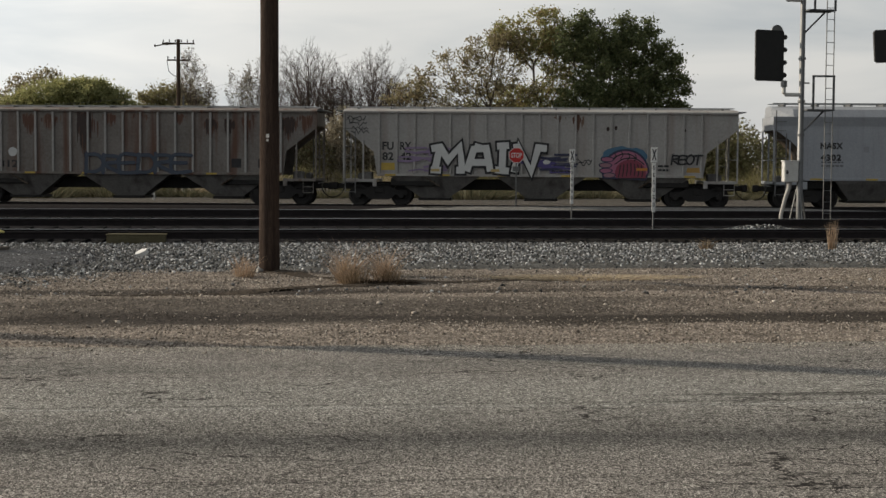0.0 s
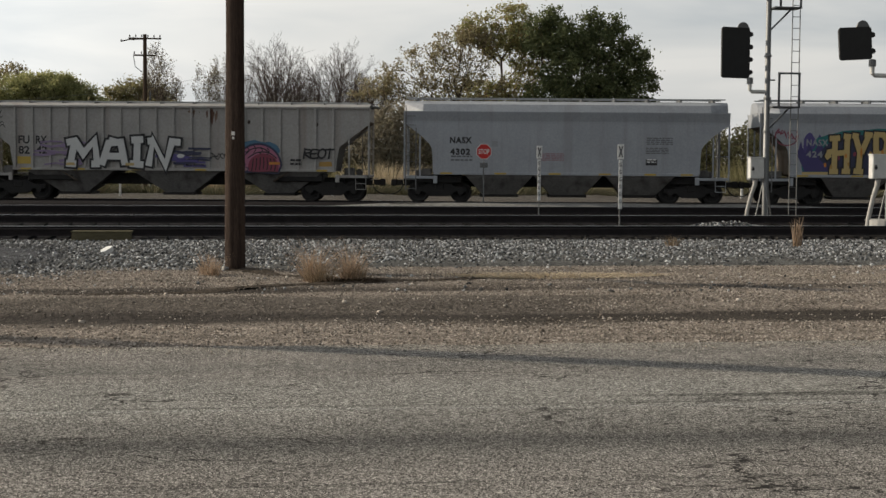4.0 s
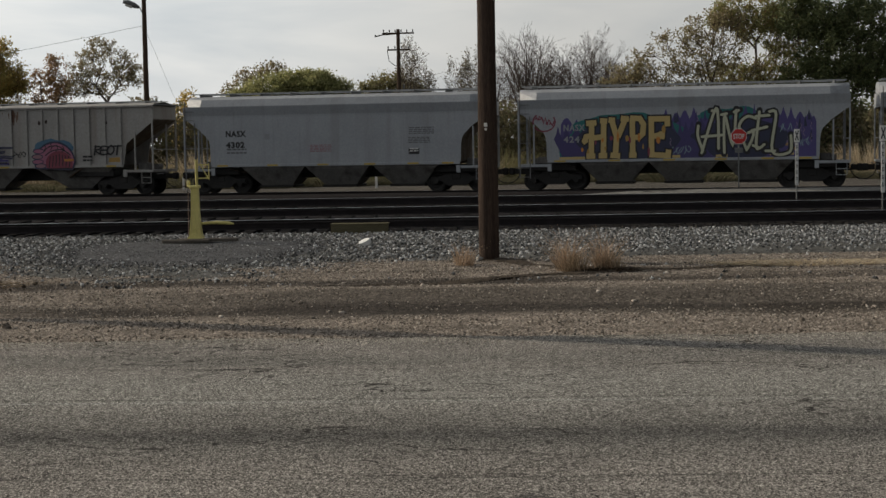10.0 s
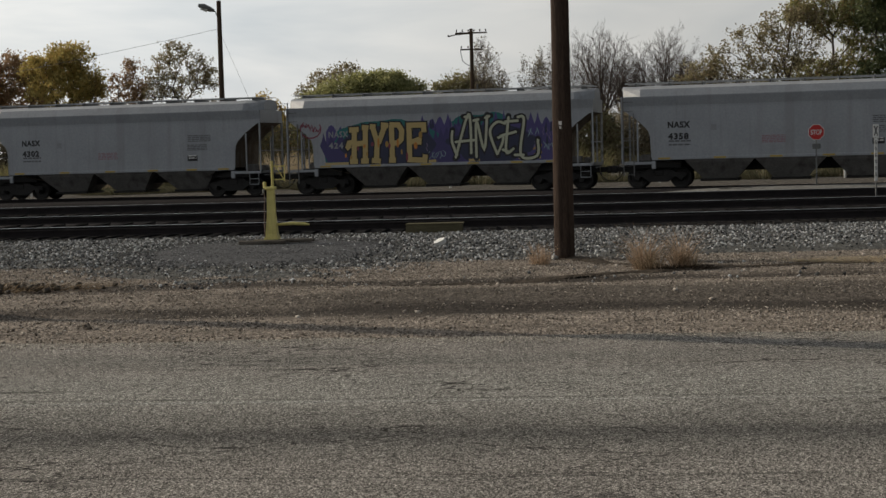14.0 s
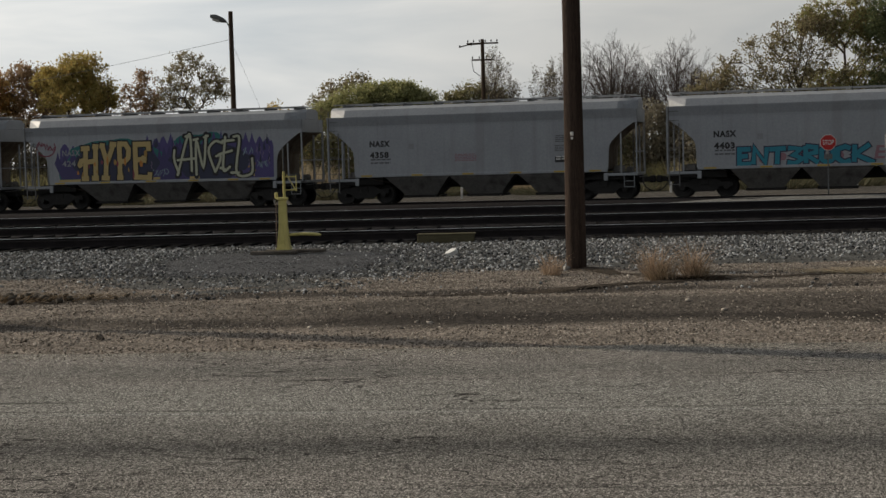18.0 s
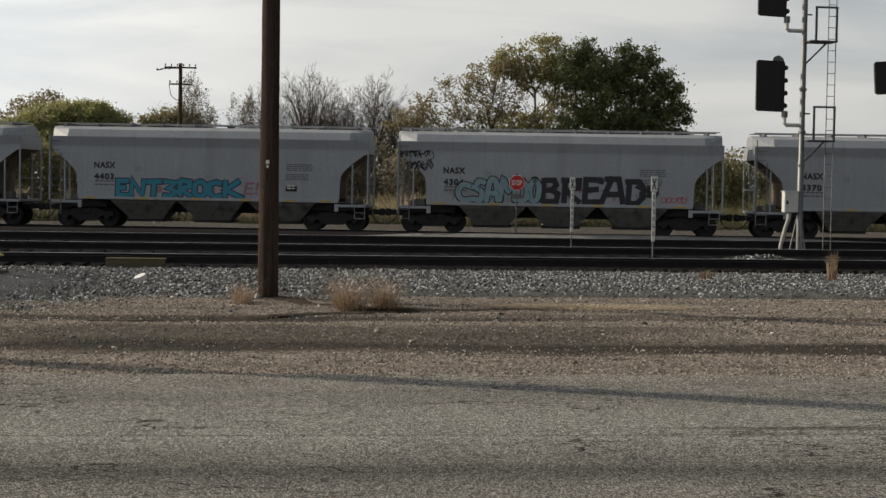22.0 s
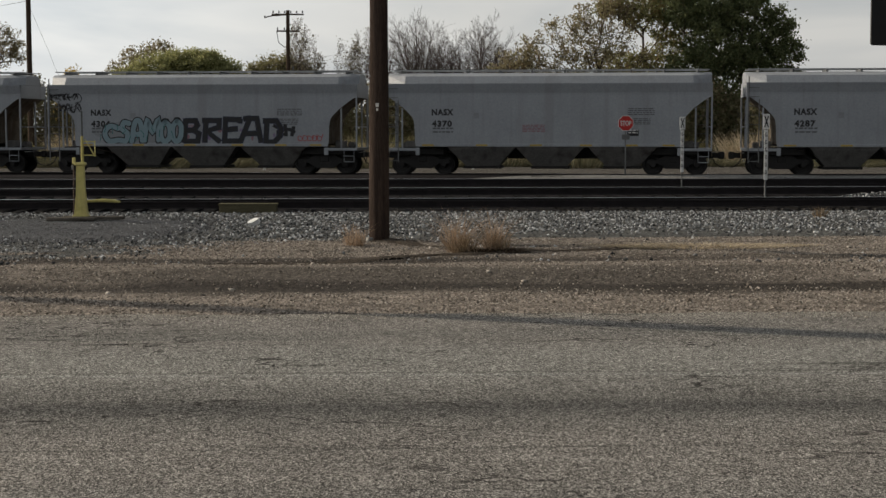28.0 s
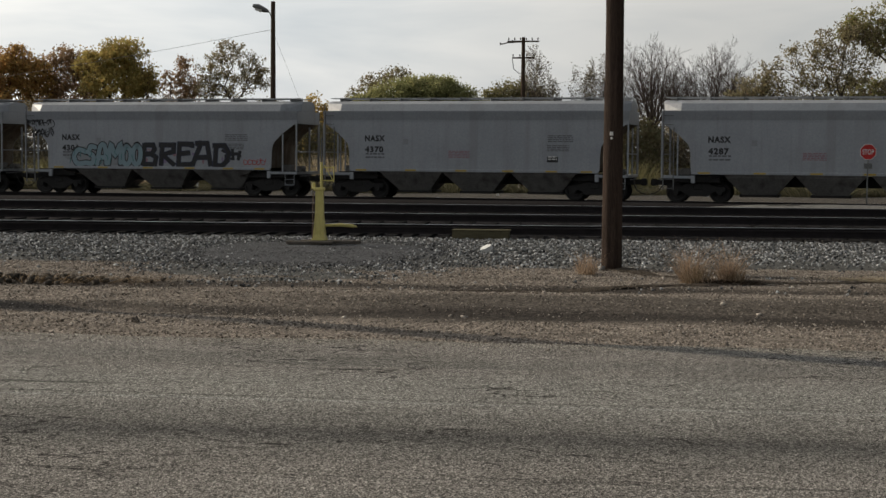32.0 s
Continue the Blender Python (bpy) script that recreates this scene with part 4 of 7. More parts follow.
    for s in (-1, 1):
        part("end_board", Geo().box(s * 0.75 - 0.02, s * 0.75 + 0.02, 0.03, 0.5, 0.0, 0.27, 0.006), PLANK, t)


def make_switch_stand():
    t = thing("switch_stand", pose(-6.9, 35.3, -0.15) @ Matrix.Diagonal((0.94, 0.94, 0.94, 1)), "tall faded yellow railway switch stand on timbers", "switch stand")
    for y, x0, x1 in ((-0.34, -0.76, 0.4), (0.16, -0.5, 1.02)):
        part("base_timber", Geo().box(x0, x1, y - 0.13, y + 0.13, 0.05, 0.13, 0.015), TIMBER, t, "weathered base timber")
    g = Geo()
    vs = [(sx * w, sy * w * 0.8, z) for z, w in ((0.14, 0.19), (0.28, 0.145), (0.75, 0.105), (1.38, 0.09)) for sx, sy in ((-1, -1), (1, -1), (1, 1), (-1, 1))]
    g.add(vs, [(4 * j + i, 4 * j + (i + 1) % 4, 4 * j + 4 + (i + 1) % 4, 4 * j + 4 + i) for j in range(3) for i in range(4)] + [(3, 2, 1, 0), (12, 13, 14, 15)])
    part("housing", g, YELLOW, t)
    part("cap", Geo().box(-0.13, 0.13, -0.12, 0.12, 1.38, 1.46, 0.02), YELLOW, t)
    part("latch", Geo().box(-0.19, -0.12, -0.06, 0.06, 1.42, 1.58, 0.015), YELLOW, t)
    part("padlock", Geo().box(-0.2, -0.15, -0.1, -0.06, 1.28, 1.4, 0.012), STEEL_GREY, t)
    part("foot_bar", Geo().tube([(-0.16, -0.13, 0.12), (-0.14, -0.13, 1.3)], 0.012, 6), GRAFFITI["rust_pale"], t, "rusty latch rod")
    part("spindle", Geo().tube([(0.05, 0, 1.46), (0.05, 0, 2.72)], 0.02, 8), STEEL_DARK, t)
    part("sleeve", Geo().tube([(0.05, 0, 1.46), (0.05, 0, 2.1)], 0.035, 8), YELLOW, t)
    g = Geo()
    for z in (1.62, 1.95):
        g.box(0.05, 0.36, -0.01, 0.01, z, z + 0.03)
    g.tube([(0.12, 0, 2.02), (0.36, 0, 1.6)], 0.013, 6)
    g.tube([(0.36, 0, 1.6), (0.36, 0, 2.0)], 0.013, 6)
    part("target_bracket", g, YELLOW, t)
    g = Geo().tube([(0.12, 0.1, 0.5), (0.5, 0.14, 0.52), (0.8, 0.18, 0.5), (0.92, 0.18, 0.48)], [0.03, 0.042, 0.042, 0.02], 10)
    part("throw_lever", g, YELLOW, t, smooth=True)


def make_marker(m, label):
    t = thing("marker_post", m, label, "sign post", "white marker posts")
    part("post", Geo().tube([(0, 0, -0.35), (0, 0, 2.45)], 0.024, 8), STEEL_GREY, t)
    top = part("plate", Geo().box(-0.1, 0.1, -0.045, -0.027, 2.04, 2.5, 0.006), WHITE, t)
    x = part("lettering", letters("X", 0.4, INK, fat=0.012, width=0.15, height=0.34), INK, top)
    x.matrix_basis = pose(0, -0.049, 2.27)
    strip = part("strip", Geo().box(-0.058, 0.058, -0.045, -0.027, 0.52, 2.02, 0.005), WHITE, t)
    rng = random.Random(len(label))
    for k in range(6):
        z = 1.88 - k * 0.225
        part("glyph", Geo().box(-0.032, 0.03, -0.05, -0.046, z + 0.04, z + 0.056).box(-0.03, -0.014, -0.05, -0.046, z - 0.04, z + 0.04).box(-0.03, 0.03, -0.05, -0.046, z - 0.056, z - 0.04).box(0.012, 0.028, -0.05, -0.046, z - 0.04, z + rng.uniform(-0.01, 0.03)), INK, strip, "small illegible black mark")


def make_stop_sign():
    t = thing("stop_sign", pose(10.55, 64.9, -0.03), "red octagonal stop sign on a grey post", "stop sign")
    part("post", Geo().tube([(0, 0.03, -0.1), (0, 0.03, 2.55)], 0.03, 8), STEEL_GREY, t)
    octo = lambda r: [(r * math.cos(radians(22.5 + 45 * k)), r * math.sin(radians(22.5 + 45 * k)) + 2.3) for k in range(8)]
    b = part("border", Geo().slab(octo(0.355), -0.022, -0.014), WHITE, t)
    r = part("face", Geo().slab(octo(0.33), -0.03, -0.024), RED, t)
    w = part("lettering", letters("STOP", 0.3, WHITE, fat=0.006, width=0.47, height=0.22), WHITE, r, "white capital letters")
    w.matrix_basis = pose(0, -0.034, 2.3)
    part("backing", Geo().slab(octo(0.35), -0.012, -0.004), STEEL_GREY, t)
    part("small_plate", Geo().box(-0.17, 0.17, -0.02, -0.008, 1.6, 1.82, 0.01), STEEL_GREY, t)


def make_signal(m, label, base, height, platforms, heads, box_z):
    """A tubular signal mast with platforms, a ladder and signal heads on brackets."""
    t = thing("signal_mast", m, label, "railway signal", "signal masts")
    part("mast", Geo().tube([(0, 0, -0.3), (0, 0, 3.3), (0, 0, 3.32), (0, 0, height)], [0.115, 0.115, 0.1, 0.1], 14), STEEL_GREY, t, smooth=True)
    for z in (3.1, platforms[0] + 0.25, 5.9):
        part("clamp", Geo().tube([(0, 0, z), (0, 0, z + 0.09)], 0.135, 14), STEEL_GREY, t)
    if base:
        part("foundation", Geo().tube([(-0.05, 0, -0.35), (-0.05, 0, 0.2)], [0.68, 0.66], 18), CONCRETE, t)
    g = Geo()
    for a in (30, 150, 270):
        c, s = math.cos(radians(a)), math.sin(radians(a))
        g.tube([(0.34 * c, 0.34 * s, 0), (0.11 * c, 0.11 * s, 1.15)], 0.03, 6)
    g.tube([(0, 0, 0), (0, 0, 0.03)], 0.4, 12)
    part("base_bracket", g, STEEL_GREY, t)
    b = part("junction_box", Geo().box(-0.66, -0.12, -0.2, 0.14, box_z, box_z + 0.78, 0.025), BOX_WHITE, t, "white metal cabinet with a latch")
    part("box_lid", Geo().box(-0.69, -0.09, -0.22, 0.16, box_z + 0.76, box_z + 0.8, 0.012), BOX_WHITE, b)
    part("latch", Geo().tube([(-0.56, -0.24, box_z + 0.36), (-0.56, -0.2, box_z + 0.36)], 0.05, 8), BLACK, b)
    part("hasp", Geo().box(-0.61, -0.52, -0.23, -0.2, box_z + 0.3, box_z + 0.45, 0.01), STEEL_GREY, b)
    part("conduit", Geo().tube([(-0.4, -0.02, box_z), (-0.42, -0.02, box_z - 0.22), (-0.55, -0.02, box_z - 0.6), (-0.7, -0.02, 0.2), (-0.74, -0.02, -0.25)], [0.1, 0.085, 0.075, 0.075, 0.075], 10), CONCRETE, t, "thick pale flexible conduit", smooth=True)
    # ladder
    lad = part("ladder_rail", Geo().tube([(0.88, -0.1, -0.05), (0.88, -0.1, height)], 0.02, 6), STEEL_GREY, t)
    part("ladder_rail", Geo().tube([(1.17, -0.1, -0.05), (1.17, -0.1, height)], 0.02, 6), STEEL_GREY, t)
    me = Geo().tube([(0.88, -0.1, 0), (1.17, -0.1, 0)], 0.014, 6).mesh("rung", STEEL_GREY)
    k = 0.25
    while k < height:
        part("rung", me, STEEL_GREY, t).location.z = k
        k += 0.42
    for z in platforms:
        p = part("platform", Geo().box(0.05, 1.1, -0.5, 0.3, z - 0.06, z, 0.01), STEEL_DARK, t)
        for x in (0.28, 1.05):
            part("railing_post", Geo().box(x - 0.035, x + 0.035, -0.5, -0.44, z, z + 1.2), STEEL_DARK, p)
        part("handrail", Geo().box(0.24, 1.09, -0.505, -0.435, z + 1.17, z + 1.24), STEEL_DARK, p)
        part("handrail", Geo().box(0.08, 0.28, -0.03, 0.03, z + 0.95, z + 1.0), STEEL_DARK, p)
        part("brace", Geo().tube([(0.05, 0, z - 0.85), (0.85, 0, z - 0.05)], 0.035, 6), STEEL_DARK, p)
    for z, w, h, tilt in heads:
        arm = part("bracket", Geo().tube([(0, 0, z - 0.36), (-0.62, -0.05, z - 0.36), (-0.7, -0.06, z - 0.3), (-0.7, -0.06, z + 0.16)], 0.075, 10), BOX_WHITE, t, "pale pipe elbow bracket", smooth=True)
        part("collar", Geo().tube([(-0.7, -0.06, z - 0.08), (-0.7, -0.06, z + 0.14)], 0.12, 10), STEEL_GREY, arm)
        hd = part("signal_head", Geo().slab([(-0.55 * w, 0.06), (-0.48 * w, 0.0), (0.42 * w, 0.0), (0.46 * w, 0.08), (0.46 * w, h - 0.08), (0.42 * w, h), (-0.5 * w, h), (-0.56 * w, h - 0.08)], -0.03, 0.03), BLACK, t, "black signal background plate")
        hd.matrix_basis = Matrix.Translation((-1.25, -0.15, z + 0.12)) @ pose(0, 0, 0, 0, tilt, 18)
        lamps = max(2, round(h / 0.42))
        for q in range(lamps):
            zz = h * (q + 0.5) / lamps
            part("hood", Geo().tube([(0.0, 0.03, zz), (0.0, 0.42, zz - 0.03)], [0.13, 0.14], 12), BLACK, hd)
            part("lamp_housing", Geo().tube([(0.5 * w, -0.04, zz), (0.5 * w, 0.3, zz)], [0.09, 0.09], 8), BLACK, hd)
        part("top_disc", Geo().tube([(0.3 * w, 0.12, h - 0.05), (0.3 * w, 0.16, h - 0.05)], 0.27, 16), STEEL_GREY, hd, "grey round backing disc")


def make_signals():
    make_signal(pose(19.47, 54.4, -0.1), "galvanised signal mast with a ladder and black signal head", False, 10.5, (4.08, 7.72), ((4.98, 1.24, 1.86, 0), (8.45, 1.24, 1.86, 0)), 1.4)
    make_signal(pose(20.92, 46.8, -0.1), "taller galvanised signal mast on a concrete base", True, 9.5, (4.34,), ((5.2, 1.3, 1.04, -4),), 1.52)
    t = thing("derail_lever", pose(22.0, 47.2, -0.3), "small lever with a faded pink handle", "lever")
    part("rod", Geo().tube([(-0.35, 0, 0.0), (0.05, 0, 1.0)], 0.03, 8), STEEL_GREY, t)
    part("handle", Geo().box(-0.08, 0.2, -0.05, 0.05, 0.98, 1.08, 0.02), GRAFFITI["pink"], t)
    t = thing("utility_pole", pose(29.7, 61.5, -0.4), "plain brown wooden pole beside the train", "utility pole", "utility poles")
    part("shaft", Geo().tube([(0, 0, -0.4), (0, 0, 6), (0, 0, 14)], [0.175, 0.16, 0.14], 14), POLE_FAR, t, smooth=True)


# ---- poles and buildings behind the train ----
def make_far_poles():
    t = thing("street_light_pole", pose(-21.5, 95, -0.2), "dark wooden pole with a cobra-head street light", "street light")
    part("shaft", Geo().tube([(0, 0, -0.4), (0, 0, 11.85)], [0.2, 0.14], 12), POLE_FAR, t, smooth=True)
    part("arm", Geo().tube([(0, 0, 10.6), (-0.2, -0.15, 11.15), (-0.4, -0.25, 11.3)], 0.035, 6), STEEL_GREY, t)
    part("lamp_head", Geo().tube([(-0.25, -0.2, 11.2), (-0.5, -0.3, 11.3), (-0.9, -0.4, 11.48), (-1.2, -0.45, 11.56)], [0.08, 0.17, 0.19, 0.1], 10), STEEL_GREY, t, smooth=True)
    part("lens", Geo().tube([(-0.65, -0.4, 11.24), (-1.05, -0.46, 11.38)], [0.12, 0.1], 8), BOX_WHITE, t)
    part("guy_wire", Geo().tube([(0, 0, 9.9), (0.6, 1.0, 8.0), (1.8, 3.0, 4.0)], 0.01, 4), STEEL_GREY, t)
    sag = lambda a, b, s: [tuple(a[i] + (b[i] - a[i]) * k / 12 - (4 * s * (k / 12) * (1 - k / 12) if i == 2 else 0) for i in range(3)) for k in range(13)]
    part("cable", Geo().tube(sag((0, 0, 10.1), (-40, 6, 4.9), 0.4), 0.011, 4), STEEL_GREY, t)
    part("cable", Geo().tube(sag((3.0, 4, 5.4), (28.0, 34, 11.2), 1.0), 0.009, 4), STEEL_GREY, t)
    t = thing("utility_pole", pose(-5.57, 94, -0.2) @ Matrix.Diagonal((0.723, 0.723, 0.723, 1)), "distant wooden power pole with crossarms and insulators", "utility pole", "utility poles")
    part("shaft", Geo().tube([(0, 0, -0.4), (0, 0, 13.14)], [0.21, 0.15], 10), POLE_FAR, t, smooth=True)
    part("riser_pipe", Geo().tube([(0.42, -0.1, 0), (0.42, -0.1, 8.44)], 0.07, 6), STEEL_GREY, t)
    for z, w in ((12.79, 1.35), (11.39, 0.95)):
        c = part("crossarm", Geo().box(-w, w, -0.06, 0.06, z - 0.065, z + 0.065, 0.01), POLE_FAR, t)
        n = 6 if w > 1 else 4
        for k in range(n):
            x = -w * 0.92 + 2 * w * 0.92 * k / (n - 1)
            part("insulator", Geo().tube([(x, 0, z + 0.09), (x, 0, z + 0.2), (x, 0, z + 0.32)], [0.03, 0.065, 0.03], 8), BLACK, c)
    part("crossarm", Geo().tube([(0, -0.1, 12.74), (-1.2, -0.7, 12.64), (-1.9, -1.1, 12.44)], 0.05, 5), POLE_FAR, t)
    for k in range(4):
        x = -0.9 - 0.32 * k
        part("insulator", Geo().tube([(x, 0.58 * x - 0.0, 12.59), (x, 0.58 * x, 12.84 - 0.12 * k)], 0.07, 6), BLACK, t)
    part("jumper_wire", Geo().tube([(-0.95, 0, 11.34), (-0.8, 0, 10.44), (-0.3, 0, 10.04), (0, 0, 10.14)], 0.03, 5), BLACK, t)
    # stub posts in the field seen beneath the cars
    me = Geo().box(-0.06, 0.06, -0.05, 0.05, -0.2, 0.75, 0.01).mesh("post", WHITE)
    rng = random.Random(9)
    for k in range(9):
        t = new("field_post", me)
        t.matrix_basis = pose(-30 + 7.4 * k + rng.uniform(-2, 2), 84 + rng.uniform(-2, 3), -0.15)
        tagged(t, "short white marker post in the field grass", "post", "field posts")


def make_building():
    t = thing("shed", pose(51.5, 104, -0.2, 0, 0, -9), "low beige metal shed beyond the train", "shed")
    wall = part("wall", Geo().box(-5.5, 5.5, 0, 6, 0, 4.6, 0.03), material("beige sheet wall", (0.6, 0.5, 0.25), (0.74, 0.63, 0.34), 1, 12, 0.7, 0.1), t)
    for k in range(14):
        part("rib", Geo().box(-5.2 + 0.8 * k, -5.13 + 0.8 * k, -0.04, 0.0, 0.02, 4.55), wall.data.materials[0], wall)
    part("roof", Geo().slab([(-0.4, 4.55), (3.0, 5.7), (6.4, 4.55), (6.4, 4.65), (3.0, 5.82), (-0.4, 4.66)], -5.9, 5.9, "x"), STEEL_GREY, t)
    part("door", Geo().box(-1.2, 0.2, -0.06, -0.01, 0, 2.2, 0.01), HOPPER, t)


# ---- the freight train ----
TRACK_TURN = math.degrees(math.atan(-0.16))
TRACK_X = Vector((math.cos(radians(TRACK_TURN)), math.sin(radians(TRACK_TURN)), 0))
TRACK_0 = Vector((0, 69.6, 0))


def train_run(t):
    """How far the train has gone along its track after t seconds."""
    return -3.727 * t + 0.2587 * t * t / 32 - 0.0955 * t ** 3 / 1024


def car_pose(u):
    return Matrix.Translation(TRACK_0 + TRACK_X * u) @ pose(0, 0, 0, 0, 0, TRACK_TURN)


def wheelset_mesh():
    g = Geo()
    g.tube([(0, -0.95, 0), (0, 0.95, 0)], 0.08, 10)
    for s in (-1, 1):
        prof = [(0.66, 0.06), (0.66, 0.14), (0.71, 0.16), (0.72, 0.34), (0.69, 0.36), (0.69, 0.485), (0.72, 0.485), (0.725, 0.46), (0.83, 0.45), (0.83, 0.36), (0.79, 0.34), (0.77, 0.17), (0.83, 0.14), (0.83, 0.06)]
        n = 22
        vs = [(r * math.cos(2 * math.pi * k / n), s * y, r * math.sin(2 * math.pi * k / n)) for y, r in prof for k in range(n)]
        g.add(vs, [(j * n + k, j * n + (k + 1) % n, (j + 1) * n + (k + 1) % n, (j + 1) * n + k) for j in range(len(prof) - 1) for k in range(n)])
        for k in range(3):
            a = 2 * math.pi * k / 3
            g.box(0.24 * math.cos(a) - 0.02, 0.24 * math.cos(a) + 0.02, min(s * 0.78, s * 0.8), max(s * 0.78, s * 0.8), 0.24 * math.sin(a) - 0.02, 0.24 * math.sin(a) + 0.02)
    return g.mesh("wheelset", TRUCK, True)


WHEELS = wheelset_mesh()
SIDE_FRAME = [(-1.22, 0.5), (-1.2, 0.66), (-0.75, 0.68), (-0.45, 0.86), (0.45, 0.86), (0.75, 0.68), (1.2, 0.66), (1.22, 0.5), (1.02, 0.46), (0.72, 0.5), (0.42, 0.27), (-0.42, 0.27), (-0.72, 0.5), (-1.02, 0.46)]


def add_truck(car, x):
    b = part("truck", Geo().box(-0.2, 0.2, -1.1, 1.1, 0.55, 0.82, 0.03).box(-0.5, 0.5, -0.5, 0.5, 0.78, 0.95, 0.03), TRUCK, car, "black cast truck with two axles")
    b.matrix_basis = pose(x, 0, 0)
    for s in (-1, 1):
        lo, hi = sorted((s * 0.93, s * 1.07))
        f = part("side_frame", Geo().slab(SIDE_FRAME, lo, hi), TRUCK, b)
        for a in (-0.95, 0.95):
            part("bearing", Geo().tube([(a, s * 0.9, 0.47), (a, s * 1.14, 0.47)], 0.12, 10), TRUCK, b)
        for a in (-0.2, 0.0, 0.2):
            part("spring", Geo().tube([(a, s * 1.0, 0.29), (a, s * 1.0, 0.56)], 0.075, 8), TRUCK, b)
    for a in (-0.95, 0.95):
        w = part("wheelset", WHEELS, TRUCK, b)
        w.matrix_basis = pose(a, 0, 0.46)
    return b


def add_ends(car, half, z_top, post_z, paint, inner):
    """Couplers, end sills, ladders and the open frames at both ends."""
    for s in (-1, 1):
        e = s * half
        X = lambda a: s * (half - a)
        lo, hi = sorted((X(0), X(1.45)))
        part("end_sill", Geo().box(lo, hi, -1.58, -1.48, 1.06, 1.18, 0.01).box(lo, hi, 1.48, 1.58, 1.06, 1.18, 0.01).box(*sorted((X(0), X(0.12))), -1.58, 1.58, 1.06, 1.18, 0.01), paint, car)
        part("platform", Geo().box(*sorted((X(0.02), X(1.3))), -0.95, 0.95, 1.1, 1.13, 0.005), HOPPER, car)
        part("centre_beam", Geo().box(*sorted((X(-0.05), X(2.2))), -0.28, 0.28, 0.72, 1.06, 0.02), TRUCK, car)
        cp = part("coupler", Geo().box(*sorted((X(-0.1), X(-0.42))), -0.1, 0.1, 0.74, 0.98, 0.02).box(*sorted((X(-0.36), X(-0.63))), -0.16, 0.16, 0.7, 1.02, 0.05), TRUCK, car)
        part("air_hose", Geo().tube([(X(-0.05), -0.3, 0.8), (X(-0.2), -0.32, 0.52), (X(-0.42), -0.3, 0.36), (X(-0.6), -0.28, 0.34)], 0.028, 6), BLACK, cp)
        part("uncoupling_lever", Geo().tube([(X(-0.04), -1.3, 0.98), (X(-0.06), -0.5, 0.98), (X(-0.3), -0.2, 1.05)], 0.018, 6), STEEL_GREY, cp)
        for y in (-1, 1):
            for a in ((0.03, inner) if y < 0 else (0.03,)):
                part("end_post", Geo().box(*sorted((X(a - 0.035), X(a + 0.035))), *sorted((y * 1.5, y * 1.57)), 1.18, post_z if a < 0.1 else post_z - 0.55, 0.006), paint, car)
            if y * s > 0:
                # ladder on the outer side
                for a in (0.1, 0.55):
                    part("ladder_rail", Geo().box(*sorted((X(a - 0.02), X(a + 0.02))), *sorted((y * 1.57, y * 1.61)), 0.55, z_top if a < 0.3 else 3.3), LADDER, car)
                for k in range(9):
                    part("rung", Geo().tube([(X(0.1), y * 1.6, 0.62 + 0.4 * k), (X(0.55), y * 1.6, 0.62 + 0.4 * k)], 0.013, 5), LADDER, car)
            else:
                g = Geo()
                for a in (0.15, 0.6):
                    g.tube([(X(a), y * 1.53, 0.55), (X(a), y * 1.53, 1.1)], 0.016, 5)
                for z in (0.56, 0.82):
                    g.tube([(X(0.15), y * 1.53, z), (X(0.6), y * 1.53, z)], 0.016, 5)
                part("sill_step", g, paint, car)
            part("bolster_post", Geo().box(*sorted((X(1.32), X(1.5))), *sorted((y * 1.5, y * 1.6)), 0.86, 1.2, 0.015), paint, car)
        for y in (0.5,):
            part("end_brace", Geo().box(*sorted((X(0.1), X(0.17))), y - 0.04, y + 0.04, 1.18, post_z - 0.2, 0.006), paint, car)
        part("end_rail", Geo().box(*sorted((X(0.06), X(0.12))), -1.5, 1.5, 2.1, 2.15), paint, car)
        part("brake_gear", Geo().box(*sorted((X(0.75), X(1.2))), -0.5, 0.2, 1.13, 1.5, 0.04).tube([(X(0.6), 0.3, 1.3), (X(0.6), 0.9, 1.3)], 0.15, 10), HOPPER, car)


def add_hoppers(car, centres, top, bottom, z0=1.24, z1=0.32, width=1.42):
    for c in centres:
        vs = [(c + sx * top, sy * width, z0) for sx, sy in ((-1, -1), (1, -1), (1, 1), (-1, 1))] + [(c + sx * (top * 0.93), sy * width * 0.98, z0 - 0.12) for sx, sy in ((-1, -1), (1, -1), (1, 1), (-1, 1))] + [(c + sx * bottom, sy * width * 0.5, z1 + 0.06) for sx, sy in ((-1, -1), (1, -1), (1, 1), (-1, 1))]
        g = Geo().add(vs, [(4 * j + i, 4 * j + (i + 1) % 4, 4 * j + 4 + (i + 1) % 4, 4 * j + 4 + i) for j in range(2) for i in range(4)] + [(3, 2, 1, 0), (8, 9, 10, 11)])
        h = part("hopper", g, HOPPER, car, "grimy grey discharge hopper")
        part("outlet_gate", Geo().box(c - bottom - 0.12, c + bottom + 0.12, -0.8, 0.8, z1 - 0.06, z1 + 0.06, 0.015), TRUCK, h)
        part("gate_shaft", Geo().tube([(c + bottom, -1.2, z1), (c + bottom, 1.2, z1)], 0.03, 6), TRUCK, h)
    part("centre_sill", Geo().box(-5.6, 5.6, -0.3, 0.3, 0.7, 1.2, 0.02), TRUCK, car)
    # black boxes added to close off the shaded space over the trucks
    for e in (-1, 1):
        part("shade_block", Geo().box(*sorted((e * 4.6, e * 6.6)), -1.25, 1.25, 0.88, 1.22, 0.03), TRUCK, car)


